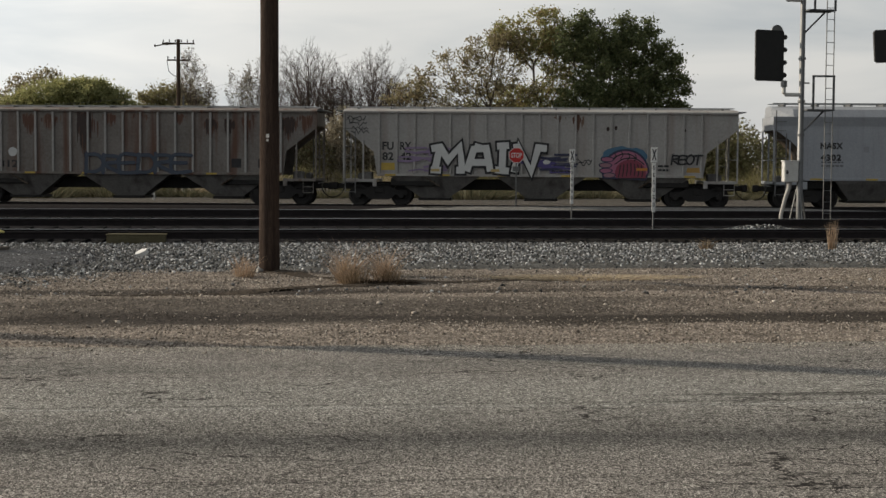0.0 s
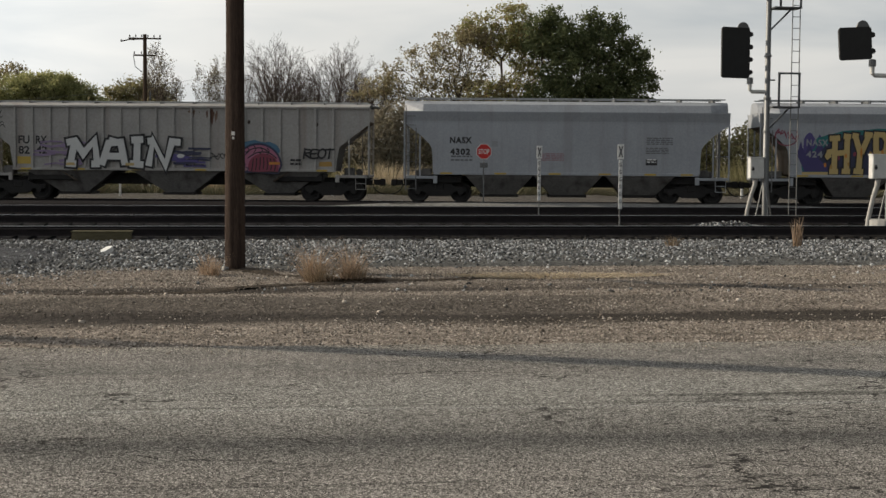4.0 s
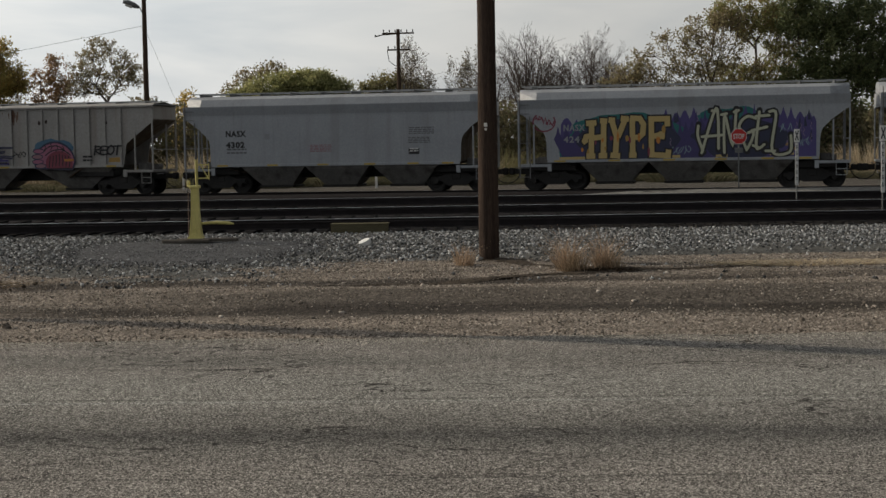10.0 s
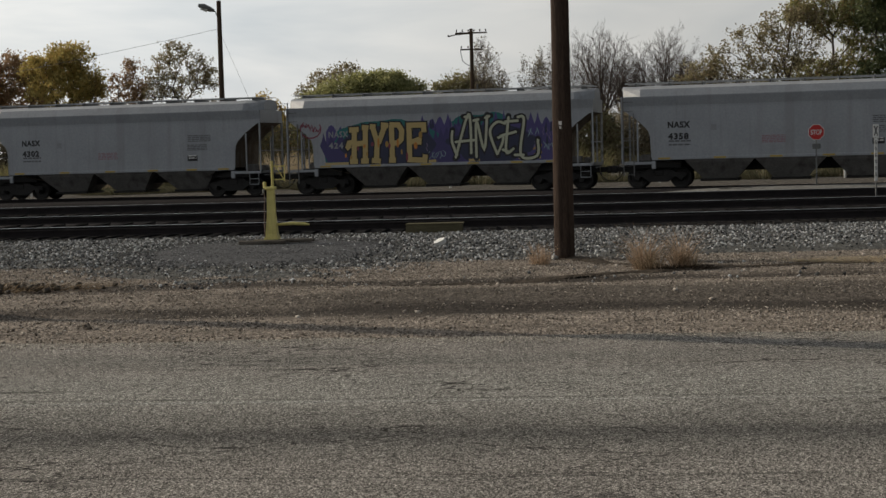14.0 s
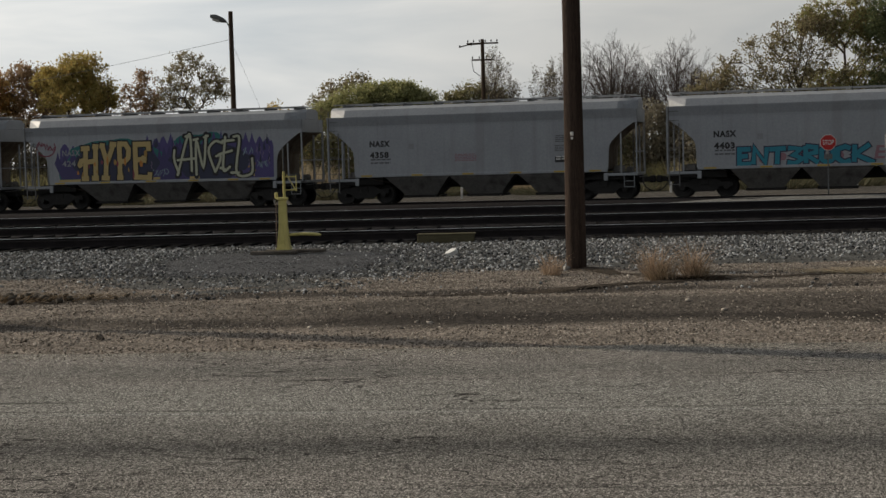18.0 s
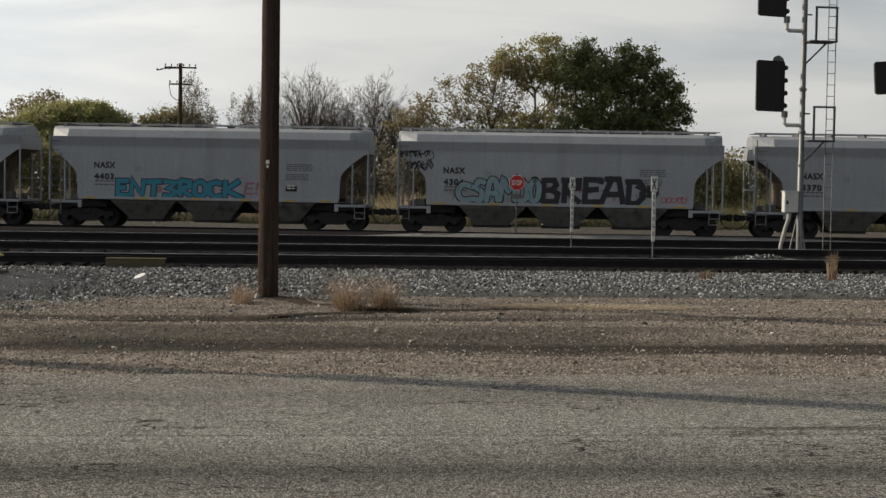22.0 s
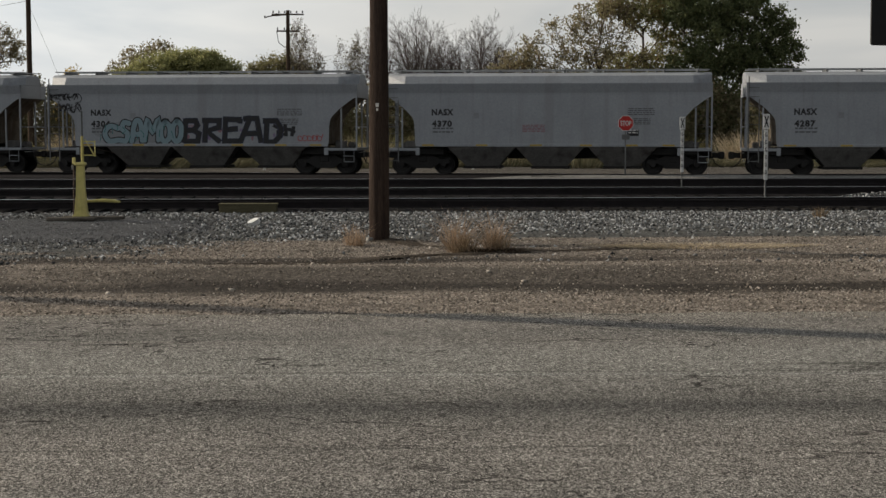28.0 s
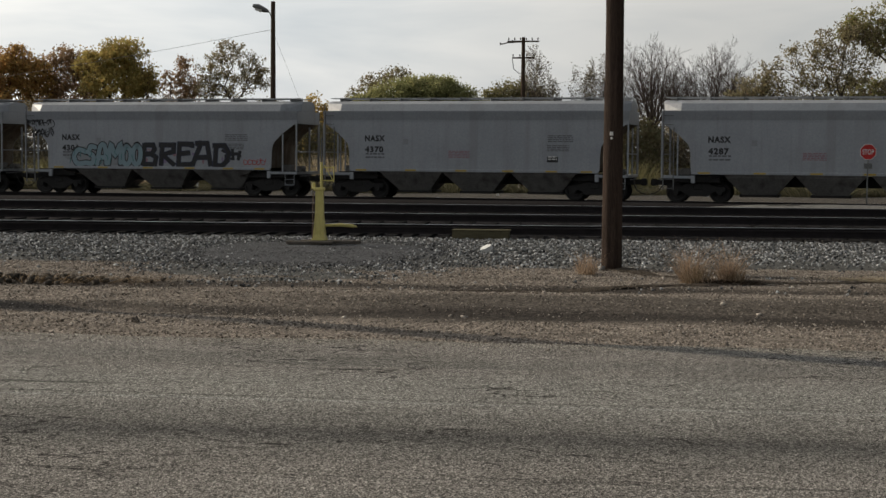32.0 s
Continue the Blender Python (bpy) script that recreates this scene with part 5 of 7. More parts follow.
def add_roof_gear(car, half, z, paint):
    for y in (-0.62, 0.62):
        part("running_board", Geo().box(-half + 0.1, half - 0.1, y - 0.14, y + 0.14, z + 0.085, z + 0.1).box(-half + 0.1, half - 0.1, y - 0.15, y - 0.13, z + 0.075, z + 0.115).box(-half + 0.1, half - 0.1, y + 0.13, y + 0.15, z + 0.075, z + 0.115), WALKWAY, car, "galvanised roof walkway")
    n = int(half * 2 / 1.5)
    for k in range(n + 1):
        x = -half + 0.6 + (2 * half - 1.2) * k / n
        part("walkway_bracket", Geo().box(x - 0.03, x + 0.03, -0.8, 0.8, z - 0.2, z + 0.085), STEEL_GREY, car)
    for k in range(5):
        w = (2 * half - 1.6) / 5
        x0 = -half + 0.8 + w * k
        part("hatch_cover", Geo().box(x0 + 0.05, x0 + w - 0.05, -0.32, 0.32, z - 0.07, z - 0.012, 0.012), paint, car)


ARCH = [(7.18, 3.43), (7.0, 3.39), (6.8, 3.25), (6.4, 2.95), (6.05, 2.6), (5.95, 2.42), (5.91, 2.15), (5.88, 1.36)]


def smooth_hopper_car():
    """A covered hopper with smooth curved sides and arched openings at the ends."""
    car = thing("hopper_car", car_pose(0), "smooth pale grey covered hopper car", "rail car", "cars of the freight train")
    half = 7.18
    us = sorted({-a for a, _ in ARCH} | {a for a, _ in ARCH} | {-6.9, 6.9, -4.0, -2.0, 0.0, 2.0, 4.0, -6.4, 6.4})
    au, az = [a for a, _ in ARCH][::-1], [z for _, z in ARCH][::-1]

    def low(u):
        a = abs(u)
        return 1.36 if a < 5.88 else float(np.interp(a, au, az))
    for s in (-1, 1):
        g = Geo()
        rows = []
        for u in us:
            lo = low(u)
            zs = [lo, lo + (3.52 - lo) * 0.5, max(3.52, lo), 3.62, 4.0, 4.04]
            ys = [float(np.interp(z, [1.3, 2.4, 3.52, 3.62, 4.0, 4.04], [1.57, 1.545, 1.5, 1.505, 1.6, 1.6])) for z in zs]
            rows.append([(u, s * y, z) for y, z in zip(ys, zs)])
        n = 6
        g.add([p for r in rows for p in r], [(i * n + j, (i + 1) * n + j, (i + 1) * n + j + 1, i * n + j + 1) for i in range(len(us) - 1) for j in range(n - 1)])
        part("side_sheet", g, CAR_GREY, car, smooth=False)
        part("side_sill", Geo().box(-5.85, 5.85, *sorted((s * 1.5, s * 1.6)), 1.24, 1.37, 0.012), CAR_GREY, car)
    # roof: full section in the middle, drawn down to the eaves at the ends
    sect = [(-1.6, 4.04), (-1.36, 4.36), (-0.9, 4.5), (0, 4.54), (0.9, 4.5), (1.36, 4.36), (1.6, 4.04)]
    # the corners are cut back in plan, so that a bright facet looks along the train
    g = Geo()
    cut = [(-0.92, 4.05), (-0.82, 4.4), (-0.6, 4.5), (0, 4.54), (0.6, 4.5), (0.82, 4.4), (0.92, 4.05)]
    rows = [[(-half, y, z) for y, z in cut], [(-half + 0.85, y, z) for y, z in sect], [(half - 0.85, y, z) for y, z in sect], [(half, y, z) for y, z in cut]]
    faces = [(7 + j, 14 + j, 15 + j, 8 + j) for j in range(6)]
    for j in range(6):
        e, f = (j, j + 1) if j < 3 else (j + 1, j)
        faces += [(f, e, 7 + e), (f, 7 + e, 7 + f), (21 + f, 14 + e, 21 + e), (21 + f, 14 + f, 14 + e)]
    g.add([p for r in rows for p in r], faces)
    g.add([(-half, -1.6, 4.04), (half, -1.6, 4.04), (half, 1.6, 4.04), (-half, 1.6, 4.04)], [(0, 1, 2, 3)])
    g.add([(u, y, z) for u in (-half, half) for y, z in cut], [tuple(range(7)), tuple(range(7, 14))])
    part("roof", g, CAR_GREY, car)
    for s in (-1, 1):
        pts = [(s * a, z) for a, z in ARCH] + [(s * 4.2, 0.95)]
        g = Geo()
        g.add([(u, y, z) for u, z in pts for y in (-1.5, 1.5)], [(2 * i, 2 * i + 2, 2 * i + 3, 2 * i + 1) for i in range(len(pts) - 1)])
        part("slope_sheet", g, SLOPE, car)
        part("end_wall", Geo().box(*sorted((s * 7.14, s * 7.18)), -1.5, 1.5, 3.44, 4.04), CAR_GREY, car)
    add_hoppers(car, (-2.95, 0.1, 3.3), 1.52, 0.74)
    add_ends(car, half, 4.3, 3.5, CAR_GREY, 0.72)
    add_roof_gear(car, half, 4.55, CAR_GREY)
    for x in (-5.6, 5.6):
        add_truck(car, x)
    me = Geo().box(-0.26, 0.26, -1.606, -1.602, 1.27, 1.345).mesh("reflector", REFLECT)
    for x in (-5.3, -2.9, -0.5, 1.7, 3.7, 5.3):
        part("reflector", me, REFLECT, car, "yellow reflective strip").location.x = x
    return car


def ribbed_hopper_car(paint, label, ribs, rib_paint):
    """A covered hopper with flat sides stiffened by upright ribs."""
    car = thing("hopper_car", car_pose(0), label, "rail car", "cars of the freight train")
    half = 8.7
    side = [(-half, 4.12), (-half, 3.45), (-7.35, 2.4), (-7.2, 1.42), (7.2, 1.42), (7.35, 2.4), (half, 3.45), (half, 4.12)]
    for s in (-1, 1):
        lo, hi = sorted((s * 1.44, s * 1.48))
        part("side_sheet", Geo().slab(side, lo, hi), paint, car)
        part("side_sill", Geo().box(-7.2, 7.2, *sorted((s * 1.46, s * 1.56)), 1.32, 1.43, 0.01), paint, car)
        part("top_rail", Geo().box(-half, half, *sorted((s * 1.44, s * 1.58)), 4.1, 4.2, 0.015), paint, car)
        me = Geo().box(-0.05, 0.05, *sorted((s * 1.48, s * 1.56)), 1.43, 4.1, 0.012).mesh("rib", rib_paint)
        for k in range(ribs):
            part("rib", me, paint, car).location.x = -7.1 + 14.2 * k / (ribs - 1)
    sect = [(-1.5, 4.18), (-1.2, 4.28), (0, 4.36), (1.2, 4.28), (1.5, 4.18)]
    g = Geo().add([(u, y, z) for u in (-half, half) for y, z in sect], [(j, 5 + j, 6 + j, j + 1) for j in range(4)])
    part("roof", g, paint, car)
    for s in (-1, 1):
        g = Geo().slab([(s * half, 3.5), (s * 4.4, 0.85), (s * 4.4, 0.9), (s * half, 3.55)], -1.44, 1.44)
        part("slope_sheet", g, SLOPE, car)
        part("end_wall", Geo().box(*sorted((s * (half - 0.04), s * half)), -1.46, 1.46, 3.5, 4.15), paint, car)
        part("roof_step", Geo().box(*sorted((s * (half - 0.1), s * (half + 0.35))), -1.3, 1.3, 4.2, 4.24), STEEL_GREY, car)
    add_hoppers(car, (-4.65, 0.1, 4.65), 2.1, 0.62, 1.42, 0.3)
    add_ends(car, half, 4.1, 3.5, paint, 0.9)
    add_roof_gear(car, half, 4.3, paint)
    for x in (-7.1, 7.0):
        add_truck(car, x)
    me = Geo().box(-0.24, 0.24, -1.566, -1.562, 1.335, 1.415).mesh("reflector", REFLECT)
    for x in (-6.6, -4.2, -1.6, 1.2, 4.0, 6.6):
        part("reflector", me, REFLECT, car, "yellow reflective strip").location.x = x
    return car


def wall_y(z):
    return -float(np.interp(z, [1.3, 2.4, 3.52, 3.62, 4.0], [1.57, 1.545, 1.5, 1.505, 1.6]))


def decal(car, geo, mat, x, z, layer, name, label="", y=None, lean=True):
    """A flat piece of paint or writing laid on the near side of a car."""
    ob = part(name, geo, mat, car, label)
    if name.endswith("print") or name == "rust_stain":
        tagged(ob, label, kind="stuff")
    ob.matrix_basis = pose(x, (wall_y(z) if y is None else y) - 0.004 * layer - 0.004, z, -1.6 if y is None else 0)
    return ob


def patch(points, name, mat):
    """A thin shape in the x-z plane from a closed outline."""
    g = Geo()
    n = len(points)
    g.add([(p[0], 0, p[1]) for p in points], [tuple(range(n))])
    return g.mesh(name, mat)


def stroke(pts, w, name, mat):
    """A flat band of paint along a line."""
    g = Geo()
    ribbon(g, [(p[0], p[1]) for p in pts], w, 0.0, False)
    return g.mesh(name, mat)


def curved(pts, steps=5):
    """A smooth line through a few points."""
    out = []
    for i in range(len(pts) - 1):
        a, b, c, d = pts[max(i - 1, 0)], pts[i], pts[i + 1], pts[min(i + 2, len(pts) - 1)]
        for k in range(steps):
            t = k / steps
            out.append(tuple(0.5 * (2 * b[j] + (c[j] - a[j]) * t + (2 * a[j] - 5 * b[j] + 4 * c[j] - d[j]) * t * t + (3 * b[j] - a[j] - 3 * c[j] + d[j]) * t ** 3) for j in (0, 1)))
    return out + [pts[-1]]


def ribbon(g, pts, w, dy, cap=True):
    """Adds a band with mitred bends, and rounded ends if asked, to a mesh in the x-z plane."""
    n = len(pts)
    left, right = [], []
    for i, p in enumerate(pts):
        dirs = []
        for a, b in ((i - 1, i), (i, i + 1)):
            if 0 <= a and b < n:
                dx, dz = pts[b][0] - pts[a][0], pts[b][1] - pts[a][1]
                q = math.hypot(dx, dz) or 1
                dirs.append((-dz / q, dx / q))
        nx, nz = sum(d[0] for d in dirs), sum(d[1] for d in dirs)
        q = math.hypot(nx, nz)
        if q < 0.3:
            nx, nz, k = dirs[-1][0], dirs[-1][1], 1.0
        else:
            nx, nz = nx / q, nz / q
            k = 1 / max(0.55, nx * dirs[0][0] + nz * dirs[0][1])
        left.append((p[0] + nx * w / 2 * k, dy, p[1] + nz * w / 2 * k))
        right.append((p[0] - nx * w / 2 * k, dy, p[1] - nz * w / 2 * k))
    vs = [v for pair in zip(left, right) for v in pair]
    fs = [(2 * i, 2 * i + 1, 2 * i + 3, 2 * i + 2) for i in range(n - 1)]
    if cap:
        for end, other, (a, b) in ((0, 1, (0, 1)), (n - 1, n - 2, (2 * n - 2, 2 * n - 1))):
            dx, dz = pts[end][0] - pts[other][0], pts[end][1] - pts[other][1]
            q = math.hypot(dx, dz) or 1
            base = len(vs)
            nx, nz = (vs[a][0] - pts[end][0]), (vs[a][2] - pts[end][1])
            arc = [(pts[end][0] + nx * math.cos(t) + dx / q * w / 2 * math.sin(t), dy, pts[end][1] + nz * math.cos(t) + dz / q * w / 2 * math.sin(t)) for t in (math.pi * k / 6 for k in range(1, 6))]
            vs += arc
            fs.append((a, *range(base, base + 5), b))
    g.add(vs, fs)


def scribble(seed, w, h, n=9):
    rng = random.Random(seed)
    return [(-w / 2 + w * k / n, rng.uniform(-h / 2, h / 2)) for k in range(n + 1)]


def blob(rx, rz, seed, wob=0.12, n=28):
    return [((rx * (1 + wob * noise.noise((math.cos(a) * 2, math.sin(a) * 2, seed)))) * math.cos(a), (rz * (1 + wob * noise.noise((math.cos(a) * 2, math.sin(a) * 2, seed + 9)))) * math.sin(a)) for a in (2 * math.pi * k / n for k in range(n))]


def bars(rows, w, h, gap, name, mat, seed=1):
    """Lines of writing too small to read."""
    rng = random.Random(seed)
    g = Geo()
    for k in range(rows):
        x = -w / 2
        while x < w / 2:
            q = min(rng.uniform(0.08, 0.25), w / 2 - x)
            z = (rows / 2 - k) * gap
            g.add([(x, 0, z), (x + q, 0, z), (x + q, 0, z + h), (x, 0, z + h)], [(0, 1, 2, 3)])
            x += q + 0.04
    return g.mesh(name, mat)


STROKES = {
    "A": [[(0, 0), (0.42, 1), (0.58, 1), (1, 0)], [(0.2, 0.36), (0.82, 0.36)]], "C": [[(0.95, 0.85), (0.6, 1), (0.15, 0.85), (0.08, 0.3), (0.5, 0), (0.95, 0.15)]],
    "D": [[(0.1, 0), (0.1, 1)], [(0.1, 0.95), (0.65, 0.95), (0.95, 0.6), (0.9, 0.25), (0.6, 0.04), (0.1, 0.04)]], "E": [[(0.95, 0.95), (0.1, 0.95), (0.1, 0.05), (0.98, 0.05)], [(0.1, 0.52), (0.75, 0.55)]],
    "K": [[(0.1, 0), (0.1, 1)], [(0.9, 1), (0.15, 0.45), (1.15, -0.08)]], "N": [[(0.08, 0), (0.1, 0.95), (0.85, 0.08), (0.92, 1)]],
    "O": [[(0.5, 1), (0.1, 0.75), (0.1, 0.25), (0.5, 0), (0.9, 0.25), (0.9, 0.75), (0.5, 1)]], "R": [[(0.1, 0), (0.1, 1)], [(0.1, 0.95), (0.8, 0.9), (0.8, 0.6), (0.15, 0.48), (0.95, 0)]],
    "T": [[(0.5, 0), (0.52, 1)], [(0, 0.93), (1, 0.98)]], "3": [[(0.1, 0.95), (0.85, 0.9), (0.4, 0.55), (0.9, 0.3), (0.5, 0), (0.08, 0.1)]]}
# slab letters whose stems end in feet
BLOCK = {
    "M": [[(-0.06, 0.9), (0.2, 0.96), (0.5, 0.42), (0.8, 0.98), (0.97, 0.04)], [(0.2, 0.96), (0.14, 0.04)], [(0.02, 0.03), (0.32, 0.02)], [(0.78, 0.03), (1.06, 0.02)]],
    "A": [[(0.0, 0.02), (0.3, 0.97), (0.74, 1.0), (0.92, 0.0)], [(0.2, 0.4), (0.8, 0.4)], [(0.42, 1.02), (0.46, 1.18)]],
    "I": [[(0.5, 0), (0.5, 1)], [(0.1, 0.97), (0.9, 1.0)], [(0.05, 0.03), (0.95, 0.0)]], "N": [[(0.06, 0.0), (0.12, 1.02), (0.72, 0.02), (0.86, 1.0), (1.2, 0.96)], [(-0.08, 1.0), (0.12, 1.02)]]}
SERIF = {
    "H": [[(0.28, 0), (0.24, 0.86)], [(0.86, 0), (0.8, 0.9)], [(0.26, 0.46), (0.84, 0.5)], [(0.0, 0.86), (0.5, 0.88)], [(0.08, 0.0), (0.48, 0.0)], [(0.66, 0.0), (1.06, 0.0)], [(0.66, 0.93), (1.0, 0.93)], [(0.24, 0.52), (0.02, 0.5), (-0.06, 0.4), (0.05, 0.34)]],
    "Y": [[(0.1, 1), (0.42, 0.52), (0.42, 0)], [(0.9, 1.02), (0.5, 0.5)], [(-0.06, 1), (0.3, 0.98)], [(0.62, 1.02), (1.1, 1.0)], [(0.16, 0), (0.7, 0)]],
    "P": [[(0.26, 0), (0.24, 0.96)], [(0.1, 0.97), (0.72, 0.97), (0.96, 0.8), (0.9, 0.56), (0.66, 0.46), (0.26, 0.46)], [(0.04, 0.0), (0.52, 0.0)]],
    "E": [[(0.98, 0.8), (0.95, 0.99), (0.2, 0.99), (0.26, 0.02), (1.06, 0.0), (1.1, 0.16)], [(0.24, 0.52), (0.74, 0.55)], [(0.74, 0.44), (0.74, 0.66)]]}
# long leaning strokes with hooked ends
WILD = {
    "A": [[(-0.28, 0.66), (-0.3, 0.4), (0.0, 0.06)], [(-0.06, 0.02), (0.42, 1.02), (0.62, 0.85), (0.7, 0.12)], [(-0.1, 0.4), (0.86, 0.42)], [(0.3, 1.02), (0.56, 1.0)]],
    "N": [[(0.2, 0.02), (0.1, 0.92), (0.62, 0.2), (0.72, 1.02)], [(-0.1, 0.92), (0.2, 0.94)], [(0.6, 1.0), (0.84, 1.04)]],
    "G": [[(1.0, 0.78), (0.5, 0.82), (0.1, 0.6), (0.6, 0.06)], [(0.6, 0.06), (0.9, 0.3), (0.94, 0.46), (0.62, 0.44)]],
    "E": [[(0.36, 1.02), (0.3, 0.16), (0.78, 0.22)], [(-0.06, 0.56), (0.9, 0.64)], [(0.16, 0.9), (0.98, 0.94)], [(0.1, 0.2), (0.5, 0.14)]],
    "L": [[(0.12, 1.0), (0.5, 0.94), (0.36, 0.04), (1.3, 0.02), (1.36, 0.4)], [(0.0, 0.06), (0.5, 0.06)]]}
BOLD = {
    "B": [[(0.1, 0), (0.1, 1)], [(0.1, 0.94), (0.66, 0.94), (0.78, 0.74), (0.6, 0.54), (0.1, 0.52)], [(0.6, 0.52), (0.88, 0.36), (0.82, 0.06), (0.1, 0.05)]], "R": [[(0.16, 0), (0.16, 1)], [(0.02, 0.94), (0.82, 0.92), (0.84, 0.62), (0.24, 0.5), (0.92, 0.0)]],
    "E": [[(1.02, 0.94), (0.14, 0.94), (0.14, 0.06), (1.0, 0.06)], [(0.14, 0.52), (0.82, 0.56)], [(0.98, 0.94), (0.94, 0.78)]], "A": [[(-0.04, 0.02), (0.4, 0.94), (0.72, 0.94), (0.9, 0.0)], [(0.2, 0.34), (0.84, 0.36)], [(0.1, 0.94), (0.4, 0.96)]],
    "D": [[(0.16, 0), (0.16, 0.98)], [(0.0, 0.94), (0.66, 0.94), (0.92, 0.62), (0.9, 0.3), (0.6, 0.05), (0.16, 0.05)]]}
BUBBLE = {
    "C": [[(0.9, 0.62), (0.4, 0.72), (0.1, 0.4), (0.36, 0.06), (0.9, 0.08)]], "S": [[(0.86, 0.86), (0.4, 0.9), (0.3, 0.6), (0.72, 0.42), (0.66, 0.1), (0.12, 0.1)]],
    "A": [[(0.06, 0.06), (0.3, 0.9), (0.7, 0.9), (0.9, 0.06)], [(0.24, 0.36), (0.78, 0.36)]], "M": [[(0.06, 0.06), (0.16, 0.92), (0.5, 0.46), (0.84, 0.92), (0.94, 0.06)]],
    "O": [[(0.5, 0.94), (0.12, 0.7), (0.14, 0.24), (0.5, 0.05), (0.88, 0.26), (0.86, 0.72), (0.5, 0.94)]]}


def spray(car, text, x, z, w, h, fill, edge, shear=0.0, pen=0.2, rim=0.07, y=None, layer=2, label="spray-painted graffiti letters", seed=1, overlap=0.1, style=None, widths=None, round_=False):
    """Hand-drawn graffiti letters: a broad dark outline with the fill on it."""
    rng = random.Random(seed * 31 + len(text))
    style = style or STROKES
    widths = widths or [1.0] * len(text)
    unit = w / sum(widths)
    left = -w / 2
    for k, ch in enumerate(text):
        cell = unit * widths[k]
        lw, lh = cell * (1 + overlap) - pen, h * rng.uniform(0.95, 1.03) - pen
        x0, z0, lean = left + pen / 2, -h / 2 + pen / 2 + rng.uniform(-0.02, 0.03) * h, shear + rng.uniform(-0.05, 0.05)
        left += cell
        at = lambda p: (x0 + (p[0] + lean * (p[1] - 0.5)) * lw, z0 + p[1] * lh)
        runs = [[at((px + rng.uniform(-0.02, 0.02), pz + rng.uniform(-0.015, 0.015))) for px, pz in run] for run in style[ch]]
        if round_:
            runs = [curved(run) for run in runs]
        for wide, paint, lay, name in ((pen + 2 * rim, edge, layer, "graffiti_outline"), (pen, fill, layer + 1.4, "graffiti_fill")):
            g = Geo()
            for q, run in enumerate(runs):
                # each pass of the can lies a hair over the one before
                ribbon(g, run if wide == pen else longer(run, rim * 0.9), wide, -0.0006 * q - 0.004 * (k % 2) * 0.4, round_)
            decal(car, g.mesh(name, GRAFFITI[paint] if paint in GRAFFITI else INK), None, x, z, lay, name, label, y)


def longer(run, by):
    """A line drawn a little further at both ends."""
    out = list(run)
    for end, other in ((0, 1), (-1, -2)):
        dx, dz = run[end][0] - run[other][0], run[end][1] - run[other][1]
        q = math.hypot(dx, dz) or 1
        out[end] = (run[end][0] + dx / q * by, run[end][1] + dz / q * by)
    return out


def mark_smooth(car, number, seed):
    """The marks that each smooth car carries."""
    decal(car, letters("NASX", 0.4, INK, fat=0.019, width=0.98, height=0.29, spacing=1.15), INK, -4.65, 2.77, 1, "lettering", "black reporting mark")
    decal(car, letters(number, 0.4, INK, fat=0.019, width=0.9, height=0.29, spacing=1.15), INK, -4.68, 2.26, 1, "lettering", "black car number")
    decal(car, bars(2, 0.95, 0.07, 0.16, "small_print", GRAFFITI["print"], seed), None, -4.62, 1.86, 1, "small_print", "lines of small illegible print")
    decal(car, bars(5, 1.0, 0.04, 0.07, "small_print", GRAFFITI["rose"], seed + 1), None, -0.6, 2.0, 1, "small_print", "faded reddish stencil")
    decal(car, bars(4, 1.15, 0.045, 0.085, "small_print", GRAFFITI["print"], seed + 2), None, 4.1, 2.72, 1, "small_print", "lines of small illegible print")
    decal(car, bars(4, 1.0, 0.04, 0.075, "small_print", GRAFFITI["print"], seed + 3), None, 4.0, 2.3, 1, "small_print", "lines of small illegible print")
    decal(car, patch([(-0.25, -0.13), (0.25, -0.13), (0.25, 0.13), (-0.25, 0.13)], "data_panel", INK), None, 3.75, 1.85, 1, "data_panel", "small black data panel")
    decal(car, bars(2, 0.4, 0.05, 0.1, "panel_print", WHITE, seed), None, 3.75, 1.84, 2, "panel_print")
    decal(car, patch([(-0.12, -0.13), (0.12, -0.13), (0.12, 0.13), (-0.12, 0.13)], "emblem", GRAFFITI["dull"]), None, -3.15, 2.62, 1, "emblem", "small faded grey square")


def rust_run(car, x, z, wide, n, deep, seed, paints):
    """A ragged stain of many thin runs that start along one edge."""
    rng = random.Random(seed)
    for q, paint in enumerate(paints):
        g = Geo()
        for k in range(n):
            a = rng.gauss(0, 0.5) * wide
            b, w = deep * rng.uniform(0.2, 1.0) * (1 - 0.5 * min(1, abs(a) / wide)), rng.uniform(0.015, 0.05)
            t = rng.uniform(0.0, 0.25) * deep
            dy = -0.00008 * k
            g.add([(a - w, dy, -t), (a - w * 0.9, dy, -t - b * 0.5), (a - w * 0.2, dy, -t - b), (a + w * 0.5, dy, -t - b * 0.8), (a + w, dy, -t - b * 0.3), (a + w * 0.6, dy, -t + rng.uniform(0.0, 0.08) * deep)], [(0, 1, 2, 3, 4, 5)])
        decal(car, g.mesh("rust", GRAFFITI[paint]), None, x, z, 0.6 * q, "rust_stain", "brown rust run", -1.481)


